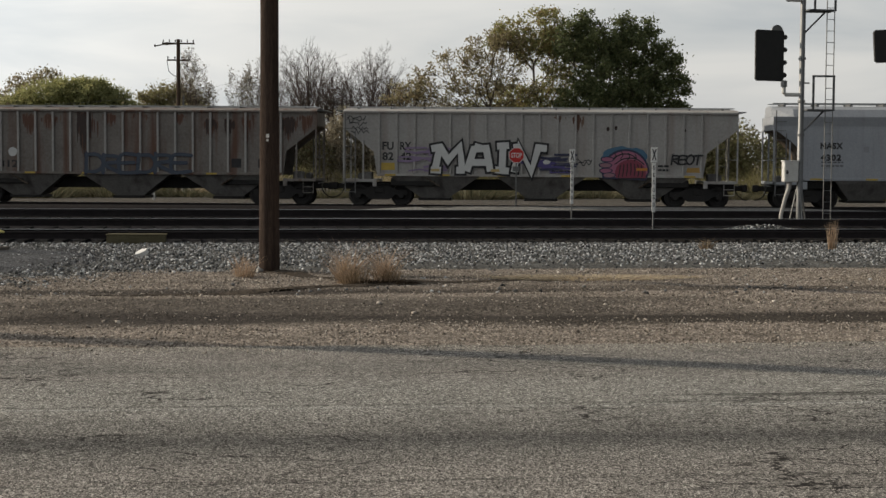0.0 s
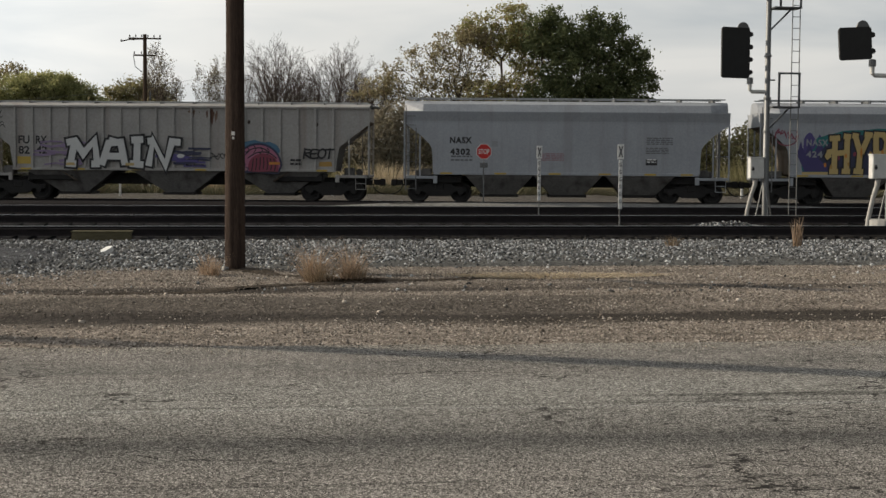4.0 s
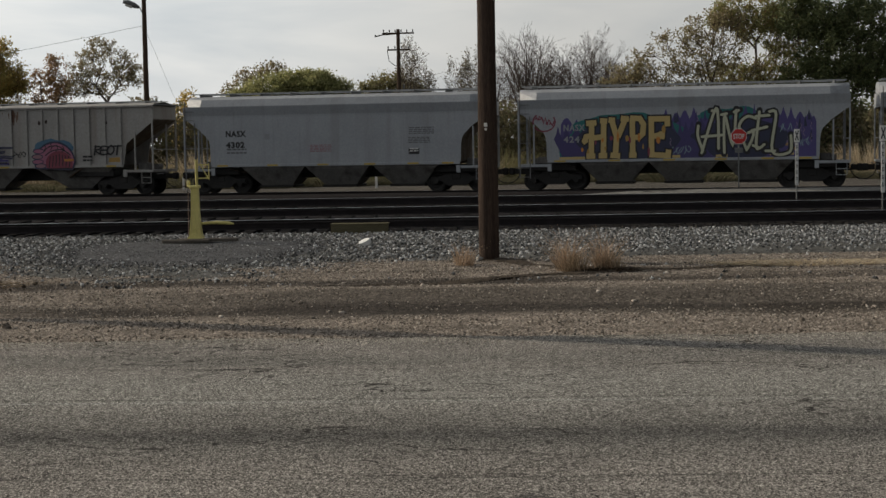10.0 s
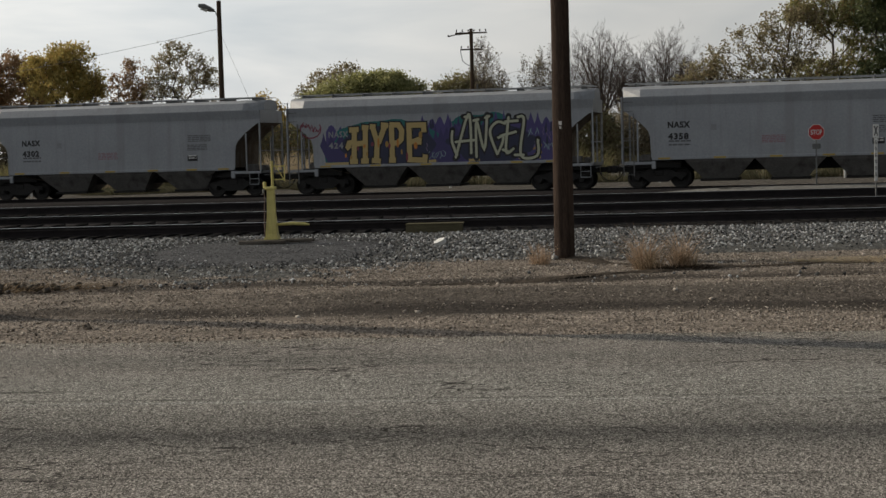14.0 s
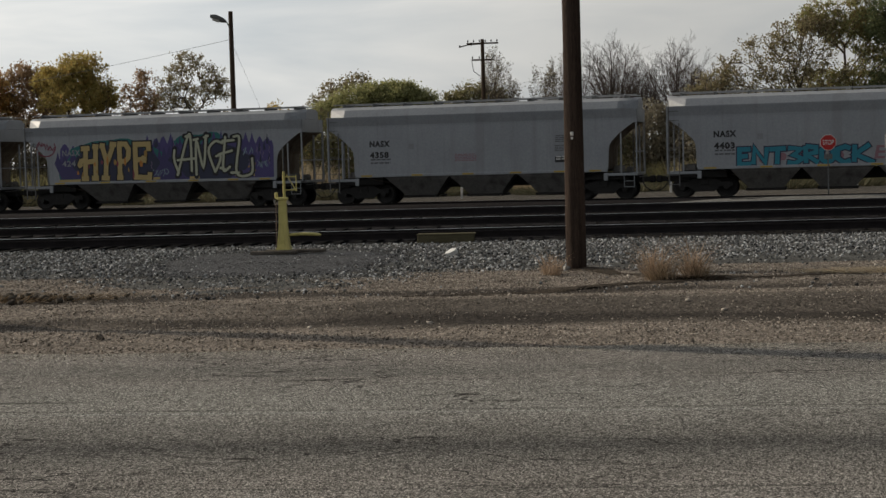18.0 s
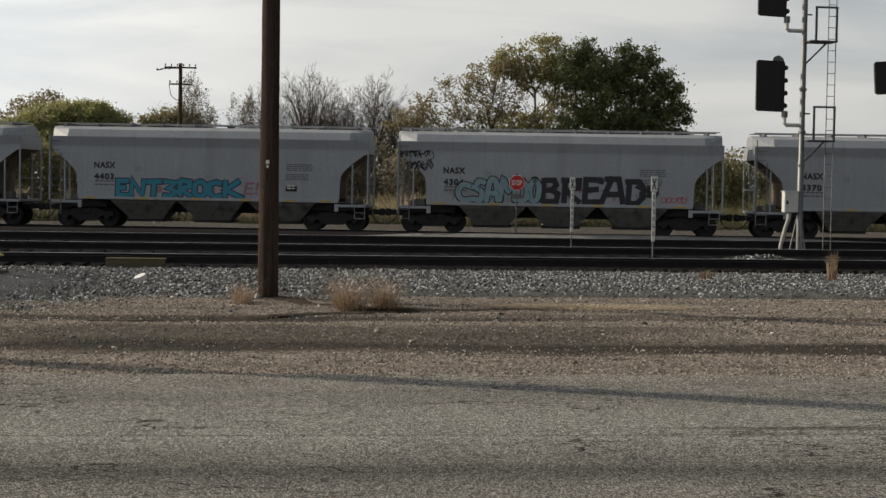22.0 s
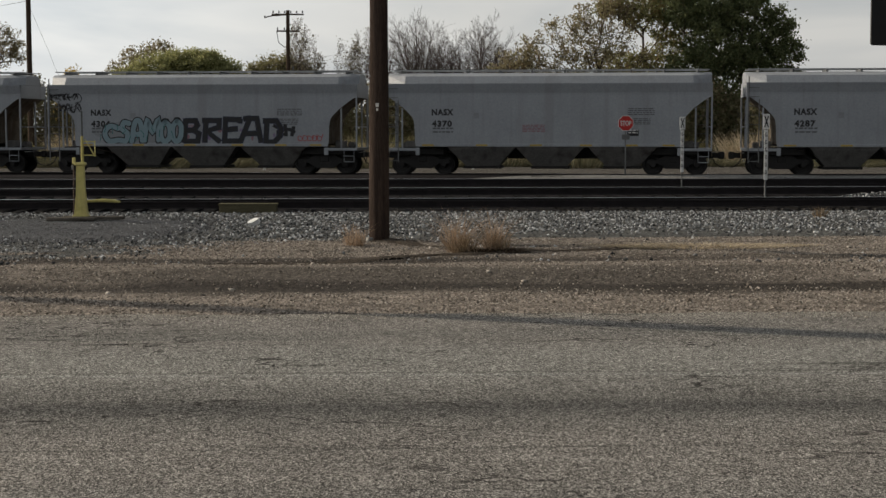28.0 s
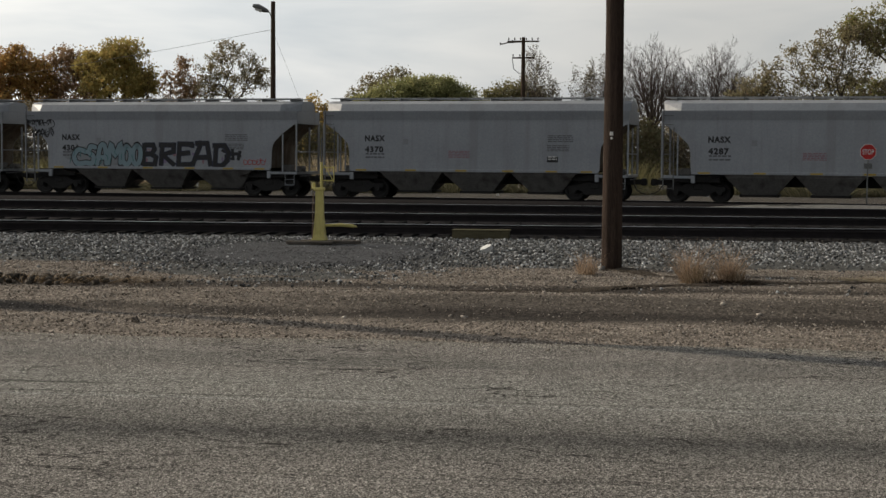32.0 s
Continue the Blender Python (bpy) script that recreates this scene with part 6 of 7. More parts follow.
def make_train():
    cars = []
    base = smooth_hopper_car()
    spots = [("4302", 29.58), ("4246", 45.24), ("4358", 60.83), ("4403", 76.48), ("4304", 92.12), ("4370", 107.8), ("4287", 123.6)]
    smooth = [base] + [copy_thing(base, car_pose(0)) for _ in spots[1:]]
    for k, (ob, (num, u)) in enumerate(zip(smooth, spots)):
        cars.append((ob, u))
        mark_smooth(ob, num, 10 * k)
    hype, rock, bread = smooth[1], smooth[3], smooth[4]
    # pine-clad mountains of violet paint behind the large letters
    hype["label"] = "grey covered hopper car with large gold and violet graffiti"
    rng = random.Random(4)

    def pines(x0, x1, low, high, paint, layer, deep, label=""):
        top = []
        x = x1
        while x > x0:
            q = rng.uniform(0.2, 0.55)
            hill = low + (high - low) * (0.5 + 0.8 * noise.noise((x * 0.6, layer, 3)))
            tip = hill + rng.uniform(0.05, 0.5)
            top += [(x, hill - 0.14), (x - q * 0.28, hill + 0.1), (x - q * 0.45, tip), (x - q * 0.66, hill + 0.06), (x - q * 0.9, hill - 0.16)]
            x -= q
        decal(hype, patch([(x0, deep), (x1, deep)] + top, "graffiti", GRAFFITI[paint]), None, 0, 2.4, layer, "graffiti_background", label)
    pines(-5.3, 5.75, 0.35, 0.95, "violet", 0.5, -1.02, "violet spray-painted pine mountains")
    pines(4.0, 5.6, 0.5, 1.2, "violet", 0.6, -0.6)
    decal(hype, patch(blob(2.5, 0.95, 3, 0.25, 40), "graffiti", GRAFFITI["teal"]), None, -2.45, 2.4, 1.6, "graffiti_background", "teal spray haze")
    decal(hype, patch(blob(0.85, 0.42, 13, 0.4), "graffiti", GRAFFITI["teal"]), None, -4.5, 1.72, 1.7, "graffiti_background")
    decal(hype, patch(blob(1.9, 0.55, 15, 0.4, 40), "graffiti", GRAFFITI["teal"]), None, 2.3, 2.95, 1.7, "graffiti_background")
    pines(-0.7, 1.3, 0.0, 0.5, "indigo", 2.2, -1.0)
    pines(-5.2, -4.1, -0.2, 0.3, "indigo", 2.2, -0.9)
    decal(hype, patch(blob(2.3, 0.9, 8, 0.2, 40), "graffiti", GRAFFITI["navy"]), None, -2.3, 2.2, 3.0, "graffiti_background")
    decal(hype, patch(blob(2.0, 0.85, 6, 0.3, 40), "graffiti", GRAFFITI["navy"]), None, 2.6, 2.15, 3.0, "graffiti_background")
    spray(hype, "HYPE", -2.45, 2.32, 3.65, 1.88, "gold", "black", 0.06, 0.24, 0.07, layer=4.2, overlap=0.16, style=SERIF, widths=[1.1, 0.95, 0.85, 1.05])
    for k in range(14):
        decal(hype, patch(blob(rng.uniform(0.04, 0.09), rng.uniform(0.08, 0.22), k, 0.3, 10), "graffiti", GRAFFITI[("orange", "ochre", "crimson")[k % 3]]), None, -4.3 + 0.27 * k + rng.uniform(-0.08, 0.08), rng.uniform(1.6, 3.0), 7 + 0.04 * k, "graffiti_fleck", "orange and ochre shading in the letters")
    for x, z, w in ((-0.5, 1.44, 0.95), (-4.75, 1.42, 1.15), (4.3, 1.5, 1.0), (1.75, 1.44, 0.5)):
        decal(hype, stroke([(-w / 2, 0.0), (w / 2, 0.01)], 0.12, "graffiti", GRAFFITI["gold"]), None, x, z, 4, "graffiti_bar")
    spray(hype, "ANGEL", 2.6, 2.45, 3.3, 1.95, "cream", "black", 0.12, 0.115, 0.075, layer=4.2, seed=3, overlap=0.35, style=WILD, widths=[1.15, 1.0, 0.95, 0.9, 1.0], round_=True)
    for k in range(16):
        decal(hype, patch([(-0.06, -0.2), (0.07, -0.16), (0.03, 0.02), (0.0, 0.3), (-0.05, 0.04)], "graffiti", GRAFFITI["navy" if k % 3 else "indigo"]), None, rng.uniform(-0.6, 1.1) if k % 2 else rng.uniform(4.1, 5.6), rng.uniform(2.2, 3.2), 2.8 + 0.04 * k, "graffiti_fleck", "dark pine silhouette")
    for k in range(12):
        px, pz = rng.uniform(-0.5, 1.0) if k % 2 else rng.uniform(4.2, 5.7), rng.uniform(2.1, 3.3)
        decal(hype, stroke([(0, 0.12), (0.05, 0.0), (-0.02, -0.1), (0.05, -0.24)], 0.022, "graffiti", GRAFFITI["lilac"]), None, px, pz, 4, "graffiti_line", "thin pale outline")
    for x, z, w, n in ((0.05, 1.72, 0.85, 8), (4.45, 2.62, 0.7, 6), (5.25, 2.0, 0.6, 6)):
        for k in range(n):
            decal(hype, stroke(curved([(rng.uniform(-0.1, 0.1), -0.13), (rng.uniform(-0.1, 0.1), 0.02), (rng.uniform(-0.1, 0.1), 0.15)]), 0.03, "tag", GRAFFITI["pale_blue"]), None, x - w / 2 + w * k / n, z + rng.uniform(-0.05, 0.05), 4, "graffiti_tag", "pale blue scrawled tag")
    for text, z in (("NASX", 2.77), ("4246", 2.26)):
        decal(hype, letters(text, 0.4, GRAFFITI["dull"], fat=0.012, width=0.95, height=0.29, spacing=1.15), None, -4.66, z, 5, "lettering", "pale outlined marks over the paint")
    decal(hype, stroke([(0.5 * math.cos(a * 0.45 + 2.3), 0.42 * math.sin(a * 0.45 + 2.3)) for a in range(11)], 0.06, "tag", GRAFFITI["crimson"]), None, -6.0, 3.05, 2, "graffiti_tag", "red scrawled tag")
    for k in range(5):
        decal(hype, stroke(scribble(60 + k, 0.22, 0.34, 3), 0.05, "tag", GRAFFITI["crimson"]), None, -6.3 + 0.16 * k, 3.22 - 0.07 * k, 2.2, "graffiti_tag", "red scrawled tag")
    for z in (2.08, 1.78):
        decal(hype, stroke(curved([(-0.16, 0.1), (0.14, 0.13), (0.02, -0.02), (0.2, -0.04), (0.1, -0.16), (-0.12, -0.13)]), 0.075, "graffiti", GRAFFITI["ochre"]), None, 4.62, z, 3, "graffiti_fill", "small ochre curl")
    rock["label"] = "grey covered hopper car with turquoise graffiti lettering"
    spray(rock, "ENT3ROCK", -1.4, 1.77, 5.6, 0.94, "cyan", "navy", 0.03, 0.2, 0.05, overlap=0.24, widths=[0.85, 0.95, 1.0, 1.05, 0.9, 0.9, 0.95, 1.1])
    decal(rock, letters("E!", 0.6, GRAFFITI["rose"], fat=0.012, width=0.72, height=0.58, shear=0.15), None, 1.95, 1.82, 2, "graffiti_fill", "faded rose spray letters")
    for k, x in enumerate((-3.05, -2.2, -1.3, -0.6, 0.2)):
        decal(rock, patch(blob(0.16, 0.16, k, 0.5, 12), "graffiti", GRAFFITI["rose"]), None, x, 1.62 + 0.1 * (k % 3), 1.2, "graffiti_fleck", "faded rose spray fleck")
    bread["label"] = "grey covered hopper car with black and pale blue graffiti"
    rng = random.Random(12)
    decal(bread, patch(blob(2.1, 0.5, 4, 0.2, 40), "graffiti", GRAFFITI["dull"]), None, -3.0, 1.9, 0.8, "graffiti_background", "thin pale spray haze")
    spray(bread, "CSAMOO", -2.8, 1.93, 3.75, 1.22, "pale_blue", "black", 0.06, 0.23, 0.045, seed=5, overlap=0.34, style=BUBBLE, widths=[1.2, 0.9, 1.0, 1.15, 0.9, 0.85], round_=True, label="pale blue bubble graffiti")
    for k in range(13):
        decal(bread, stroke(curved([(rng.uniform(-0.08, 0.08), -0.16), (rng.uniform(-0.1, 0.1), 0.0), (rng.uniform(-0.08, 0.08), 0.17)]), 0.03, "graffiti", GRAFFITI["teal"]), None, -4.7 + 0.28 * k, 1.7 + rng.uniform(-0.15, 0.45), 5.2, "graffiti_line", "teal line inside the letters")
    spray(bread, "BREAD", 1.4, 1.95, 4.6, 1.32, "black", "navy", 0.04, 0.2, 0.03, seed=2, overlap=0.2, style=BOLD, widths=[0.9, 1.0, 0.9, 1.05, 0.95], label="heavy black spray-painted letters")
    for k in range(9):
        decal(bread, patch(blob(rng.uniform(0.05, 0.12), rng.uniform(0.06, 0.14), k, 0.4, 10), "graffiti", GRAFFITI[("rose", "dull", "lilac")[k % 3]]), None, -0.6 + 0.5 * k, rng.uniform(1.6, 2.3), 1.6, "graffiti_fleck", "faded spray fleck")
    # bubble scrawls on the upper corner
    for x, z, n, r in ((-6.45, 3.5, 6, 0.17), (-6.2, 2.98, 5, 0.19)):
        for k in range(n):
            c = r * rng.uniform(0.8, 1.15)
            loop = [(c * 0.75 * math.cos(a), c * math.sin(a)) for a in (rng.uniform(0, 6) + 0.5 * q for q in range(13))]
            decal(bread, stroke(loop, 0.04, "tag", INK), None, x + 0.23 * (k - n / 2 + 0.5), z + rng.uniform(-0.03, 0.03), 2 + 0.1 * k, "graffiti_tag", "black scrawled tag")
    decal(bread, stroke(curved([(-0.75, -0.05), (-0.6, 0.22), (0.2, 0.2), (0.7, 0.08), (0.75, -0.2), (0.45, -0.3)]), 0.04, "tag", INK), None, -6.35, 3.5, 3, "graffiti_tag", "black scrawled tag")
    for k in range(5):
        decal(bread, stroke(curved([(0.1, 0.02 + 0.05 * (k % 2)), (-0.08, 0.1), (-0.09, -0.1), (0.06, -0.09), (0.1 + 0.04 * (k % 3), 0.06 + 0.12 * (k // 3))]), 0.03, "tag", GRAFFITI["red"]), None, 4.6 + 0.22 * k, 1.62, 2, "graffiti_tag", "red scrawled tag")
    for q, pts in enumerate(([(-0.5, 0.25), (-0.1, 0.05), (0.3, 0.05), (0.5, -0.1)], [(-0.35, 0.45), (-0.2, 0.1), (-0.3, -0.4)], [(0.05, 0.3), (0.1, -0.25)], [(0.45, 0.2), (0.35, -0.25)])):
        decal(bread, stroke(pts, 0.16, "graffiti", INK), None, 3.85, 1.95, 2 + 0.1 * q, "graffiti_fill", "black splayed flourish")
    decal(bread, stroke(curved([(-0.3, 0.1), (-0.1, 0.28), (0.05, 0.1), (-0.02, -0.3), (0.12, -0.45)]), 0.11, "graffiti", INK), None, -1.0, 2.2, 2, "graffiti_fill", "black hooked flourish")
    # the two ribbed cars
    furx = ribbed_hopper_car(CAR_OLD, "grey ribbed covered hopper car with white block graffiti", 19, CAR_OLD)
    cars.append((furx, 12.18))
    y = -1.568
    for a, b, x in (("FU", "82", -6.705), ("RX", "42", -5.916)):
        decal(furx, letters(a, 0.45, INK, fat=0.012, width=0.5, height=0.36), INK, x, 2.66, 0, "lettering", "black reporting mark", -1.484)
        decal(furx, letters(b, 0.45, INK, fat=0.012, width=0.5, height=0.36), INK, x, 2.2, 0, "lettering", "black car number", -1.484)
    decal(furx, patch([(-0.3, -0.16), (0.3, -0.16), (0.3, 0.16), (-0.3, 0.16)], "graffiti", REFLECT), None, -6.705, 1.75, 0, "yellow_panel", "small yellow panel", -1.486)
    rng = random.Random(21)
    for k in range(34):
        s = 1 if k % 2 else -1
        x = -2.4 + s * rng.uniform(1.9, 3.6)
        decal(furx, stroke([(-0.5, rng.uniform(-0.04, 0.04)), (0.0, rng.uniform(-0.06, 0.06)), (0.5, rng.uniform(-0.04, 0.04))], rng.uniform(0.05, 0.13), "graffiti", GRAFFITI[("lilac", "violet", "lilac", "navy")[k % 4]]), None, x, rng.uniform(1.55, 2.55), 0.01 * k, "graffiti_wisp", "lilac spray wisp", y)
    spray(furx, "MAIN", -2.45, 2.1, 4.9, 1.38, "white", "black", 0.05, 0.3, 0.095, y, overlap=0.14, style=BLOCK, widths=[1.45, 1.2, 0.8, 1.2])
    decal(furx, patch(blob(0.17, 0.09, 2, 0.2, 14), "graffiti", GRAFFITI["white"]), None, 0.32, 1.98, 3, "graffiti_fill", "white paint dab", y)
    for x in (-4.6, -1.95):
        decal(furx, patch([(-0.2, -0.06), (0.2, -0.06), (0.18, 0.06), (-0.18, 0.05)], "graffiti", GRAFFITI["gold"]), None, x, 1.6, 5.6, "graffiti_fleck", "yellow patch showing in the letter", y)
    # a clenched fist: blue haze, fingers at the side, a barred palm
    dome = lambda rx, rz, n=18: [(rx * math.cos(math.pi * k / n), rz * math.sin(math.pi * k / n)) for k in range(n + 1)]
    decal(furx, patch(blob(1.02, 0.5, 5, 0.25, 30), "graffiti", GRAFFITI["haze"]), None, 3.72, 2.2, 1.2, "graffiti_background", "blue spray haze", y)
    decal(furx, patch(dome(1.05, 1.02) + [(-1.0, -0.28), (0.9, -0.36)], "graffiti", GRAFFITI["navy"]), None, 3.78, 1.56, 1.5, "graffiti_outline", "", y)
    decal(furx, patch(dome(0.97, 0.93) + [(-0.9, -0.2), (0.82, -0.28)], "graffiti", GRAFFITI["pink"]), None, 3.78, 1.56, 1.9, "graffiti_fill", "pink fist-shaped graffiti", y)
    for k, (x, z) in enumerate(((2.98, 2.12), (2.9, 1.86), (2.92, 1.62), (3.06, 1.42))):
        decal(furx, patch(blob(0.3, 0.13, k, 0.1, 16), "graffiti", GRAFFITI["navy"]), None, x, z, 2.3 + 0.2 * k, "graffiti_outline", "", y)
        decal(furx, patch(blob(0.25, 0.09, k, 0.1, 16), "graffiti", GRAFFITI["rose" if k % 2 else "pink"]), None, x, z, 2.4 + 0.2 * k, "graffiti_fill", "pink finger", y)
    decal(furx, patch(dome(0.68, 0.6) + [(-0.62, -0.2), (0.66, -0.24)], "graffiti", GRAFFITI["crimson"]), None, 4.0, 1.52, 3.4, "graffiti_fill", "dark pink palm", y)
    for k in range(7):
        decal(furx, stroke([(-0.02, -0.24), (0.02, 0.0), (0.06 - 0.02 * k, 0.3)], 0.045, "graffiti", INK), None, 3.5 + 0.17 * k, 1.58 + 0.03 * (3 - abs(k - 3)), 4 + 0.05 * k, "graffiti_line", "", y)
    for k, (x, z, w, b) in enumerate(((3.95, 2.14, 1.3, 0.24), (3.75, 2.33, 1.0, 0.16), (4.05, 1.28, 1.2, 0.0))):
        decal(furx, stroke(curved([(-w / 2, -b), (-w / 5, 0.0), (w / 5, 0.02), (w / 2, -b)]), 0.05, "graffiti", INK), None, x, z, 4.4 + 0.05 * k, "graffiti_line", "", y)
    for k in range(4):
        decal(furx, stroke(curved([(-0.05, -0.16), (0.06, 0.0), (-0.02, 0.16)]), 0.04, "graffiti", INK), None, 3.3 + 0.3 * k, 2.3 - 0.05 * abs(k - 1), 4.6, "graffiti_line", "", y)
    decal(furx, patch([(-0.24, -0.05), (0.24, -0.05), (0.24, 0.06), (-0.24, 0.06)], "graffiti", GRAFFITI["orange"]), None, 4.5, 1.68, 5, "graffiti_fleck", "orange strip showing through", y)
    decal(furx, bars(2, 0.5, 0.09, 0.17, "tag_print", INK, 6), None, 5.45, 1.62, 1, "tag_print", "small illegible black tag", y)
    decal(furx, bars(1, 0.8, 0.07, 0.1, "tag_print", INK, 7), None, 0.95, 1.5, 1, "tag_print", "small illegible black tag", y)
    # one brown rust run under the roof edge
    rust_run(furx, 1.65, 4.06, 0.2, 14, 0.85, 31, ("rust_pale", "rust"))
    rust_run(furx, 0.8, 4.06, 0.35, 8, 0.45, 32, ("rust_pale",))
    for x, z in ((3.0, 3.45), (3.35, 3.5), (6.35, 3.4)):
        decal(furx, patch(blob(0.07, 0.1, x, 0.4, 10), "graffiti", GRAFFITI["rust_dark"]), None, x, z, 1, "rust_spot", "small dark rust spot", -1.481)
    spray(furx, "REOT", 6.4, 2.12, 1.3, 0.46, "black", "black", 0.15, 0.055, 0.012, y, overlap=0.25, round_=True, label="black scrawled tag")
    for x, z, s in ((-8.1, 3.9, 1), (-8.15, 3.78, 2), (-8.05, 3.6, 5), (-8.0, 3.48, 7), (-7.95, 3.3, 9), (2.0, 2.05, 6), (1.9, 1.95, 3)):
        decal(furx, stroke(scribble(s, 0.8, 0.22, 10), 0.035, "tag", INK), None, x, z, 1, "graffiti_tag", "black scrawled tag", -1.484)
    decal(furx, patch([(-0.3, -0.1), (0.3, -0.1), (0.26, 0.12), (-0.26, 0.1)], "emblem", GRAFFITI["ochre"]), None, 6.75, 1.66, 0, "emblem", "faded ochre panel", -1.484)
    rusty = ribbed_hopper_car(CAR_RUST, "rust-stained grey ribbed covered hopper car", 19, CAR_OLD)
    cars.append((rusty, -6.4))
    spray(rusty, "DREDRE", 0.55, 1.82, 4.7, 0.95, "slate", "navy", 0.05, 0.12, 0.02, y, overlap=0.3, round_=True, label="dull blue spray-painted letters")
    for k, (x, wide, n, deep, top) in enumerate(((-8.1, 0.4, 20, 0.8, 4.05), (-7.1, 0.3, 24, 1.0, 4.0), (-5.9, 0.3, 16, 0.6, 4.05), (-4.2, 0.3, 26, 1.0, 4.0), (-3.3, 0.3, 22, 0.8, 4.0), (-1.75, 0.34, 60, 1.9, 4.06), (-0.6, 0.3, 14, 0.7, 4.05), (0.8, 0.3, 12, 0.5, 4.05), (2.6, 0.3, 14, 0.5, 4.05), (3.95, 0.27, 40, 0.85, 3.8), (4.75, 0.27, 36, 0.8, 3.8), (5.6, 0.2, 10, 1.6, 4.05), (7.45, 0.3, 44, 1.0, 3.9), (8.2, 0.25, 20, 0.9, 4.0))):
        rust_run(rusty, x, top, wide, n, deep, 70 + k, ("rust", "rust_dark") if top < 3.95 or n > 50 else ("rust_pale", "rust"))
    for x, m in ((5.1, INK), (6.3, INK)):
        decal(rusty, patch([(-0.22, -0.2), (0.22, -0.2), (0.22, 0.2), (-0.22, 0.2)], "data_panel", m), None, x, 1.85, 0, "data_panel", "small black data panel", -1.482)
    decal(rusty, patch(blob(0.2, 0.2, 2, 0.1), "emblem", GRAFFITI["white"]), None, -5.0, 2.3, 0, "emblem", "round white patch", -1.482)
    decal(rusty, letters("28312", 0.4, INK, fat=0.01, width=1.5, height=0.33), INK, -5.5, 1.77, 0, "lettering", "black car number", -1.482)
    return cars


# ---- trees and shrubs ----
def make_shrub(m, label, w, h, leaf, leaves, size, seed, depth_y=2.5):
    """A low mound of leaves on many thin stems, with an uneven top."""
    rng = np.random.default_rng(seed)
    t = thing("shrub", m, label, "shrub", "shrubs behind the train")
    g = Geo()
    r2 = random.Random(seed)
    for k in range(14):
        x = r2.uniform(-w / 2.2, w / 2.2)
        g.tube([(x * 0.8, r2.uniform(-1, 1), -0.2), (x, r2.uniform(-1, 1), h * 0.5), (x * 1.1, r2.uniform(-1, 1), h * r2.uniform(0.55, 0.75))], [0.05, 0.03, 0.015], 4, False)
    tagged(part("stem", g, BARK, t), kind="stuff")
    k = 9
    cx = rng.uniform(-w / 2.4, w / 2.4, k)
    ch = h * (1 - 0.5 * np.abs(cx / (w / 2)) ** 2) * rng.uniform(0.85, 1.05, k)
    pick = rng.integers(0, k, leaves)
    u = rng.normal(0, 1, (leaves, 3))
    u /= np.linalg.norm(u, axis=1)[:, None]
    rad = rng.uniform(0.55, 1.0, leaves) ** 0.5
    c = np.stack([cx[pick] + u[:, 0] * rad * w / 4.5, u[:, 1] * rad * depth_y / 2, ch[pick] * 0.55 + u[:, 2] * rad * ch[pick] * 0.45], 1)
    c += rng.normal(0, 0.09, c.shape)
    a = rng.normal(0, 1, (leaves, 3))
    a /= np.linalg.norm(a, axis=1)[:, None]
    b = np.cross(a, rng.normal(0, 1, (leaves, 3)))
    b /= np.linalg.norm(b, axis=1)[:, None]
    s = rng.uniform(0.5, 1.15, leaves)[:, None] * size / 2
    p = np.stack([c - a * s, c - b * s * 0.55 + a * s * 0.2, c + a * s, c + b * s * 0.6], 1).reshape(-1, 3)
    cr = new("foliage", raw_mesh("foliage", p, np.arange(4 * leaves).reshape(-1, 4), LEAF[leaf]))
    cr.parent = t


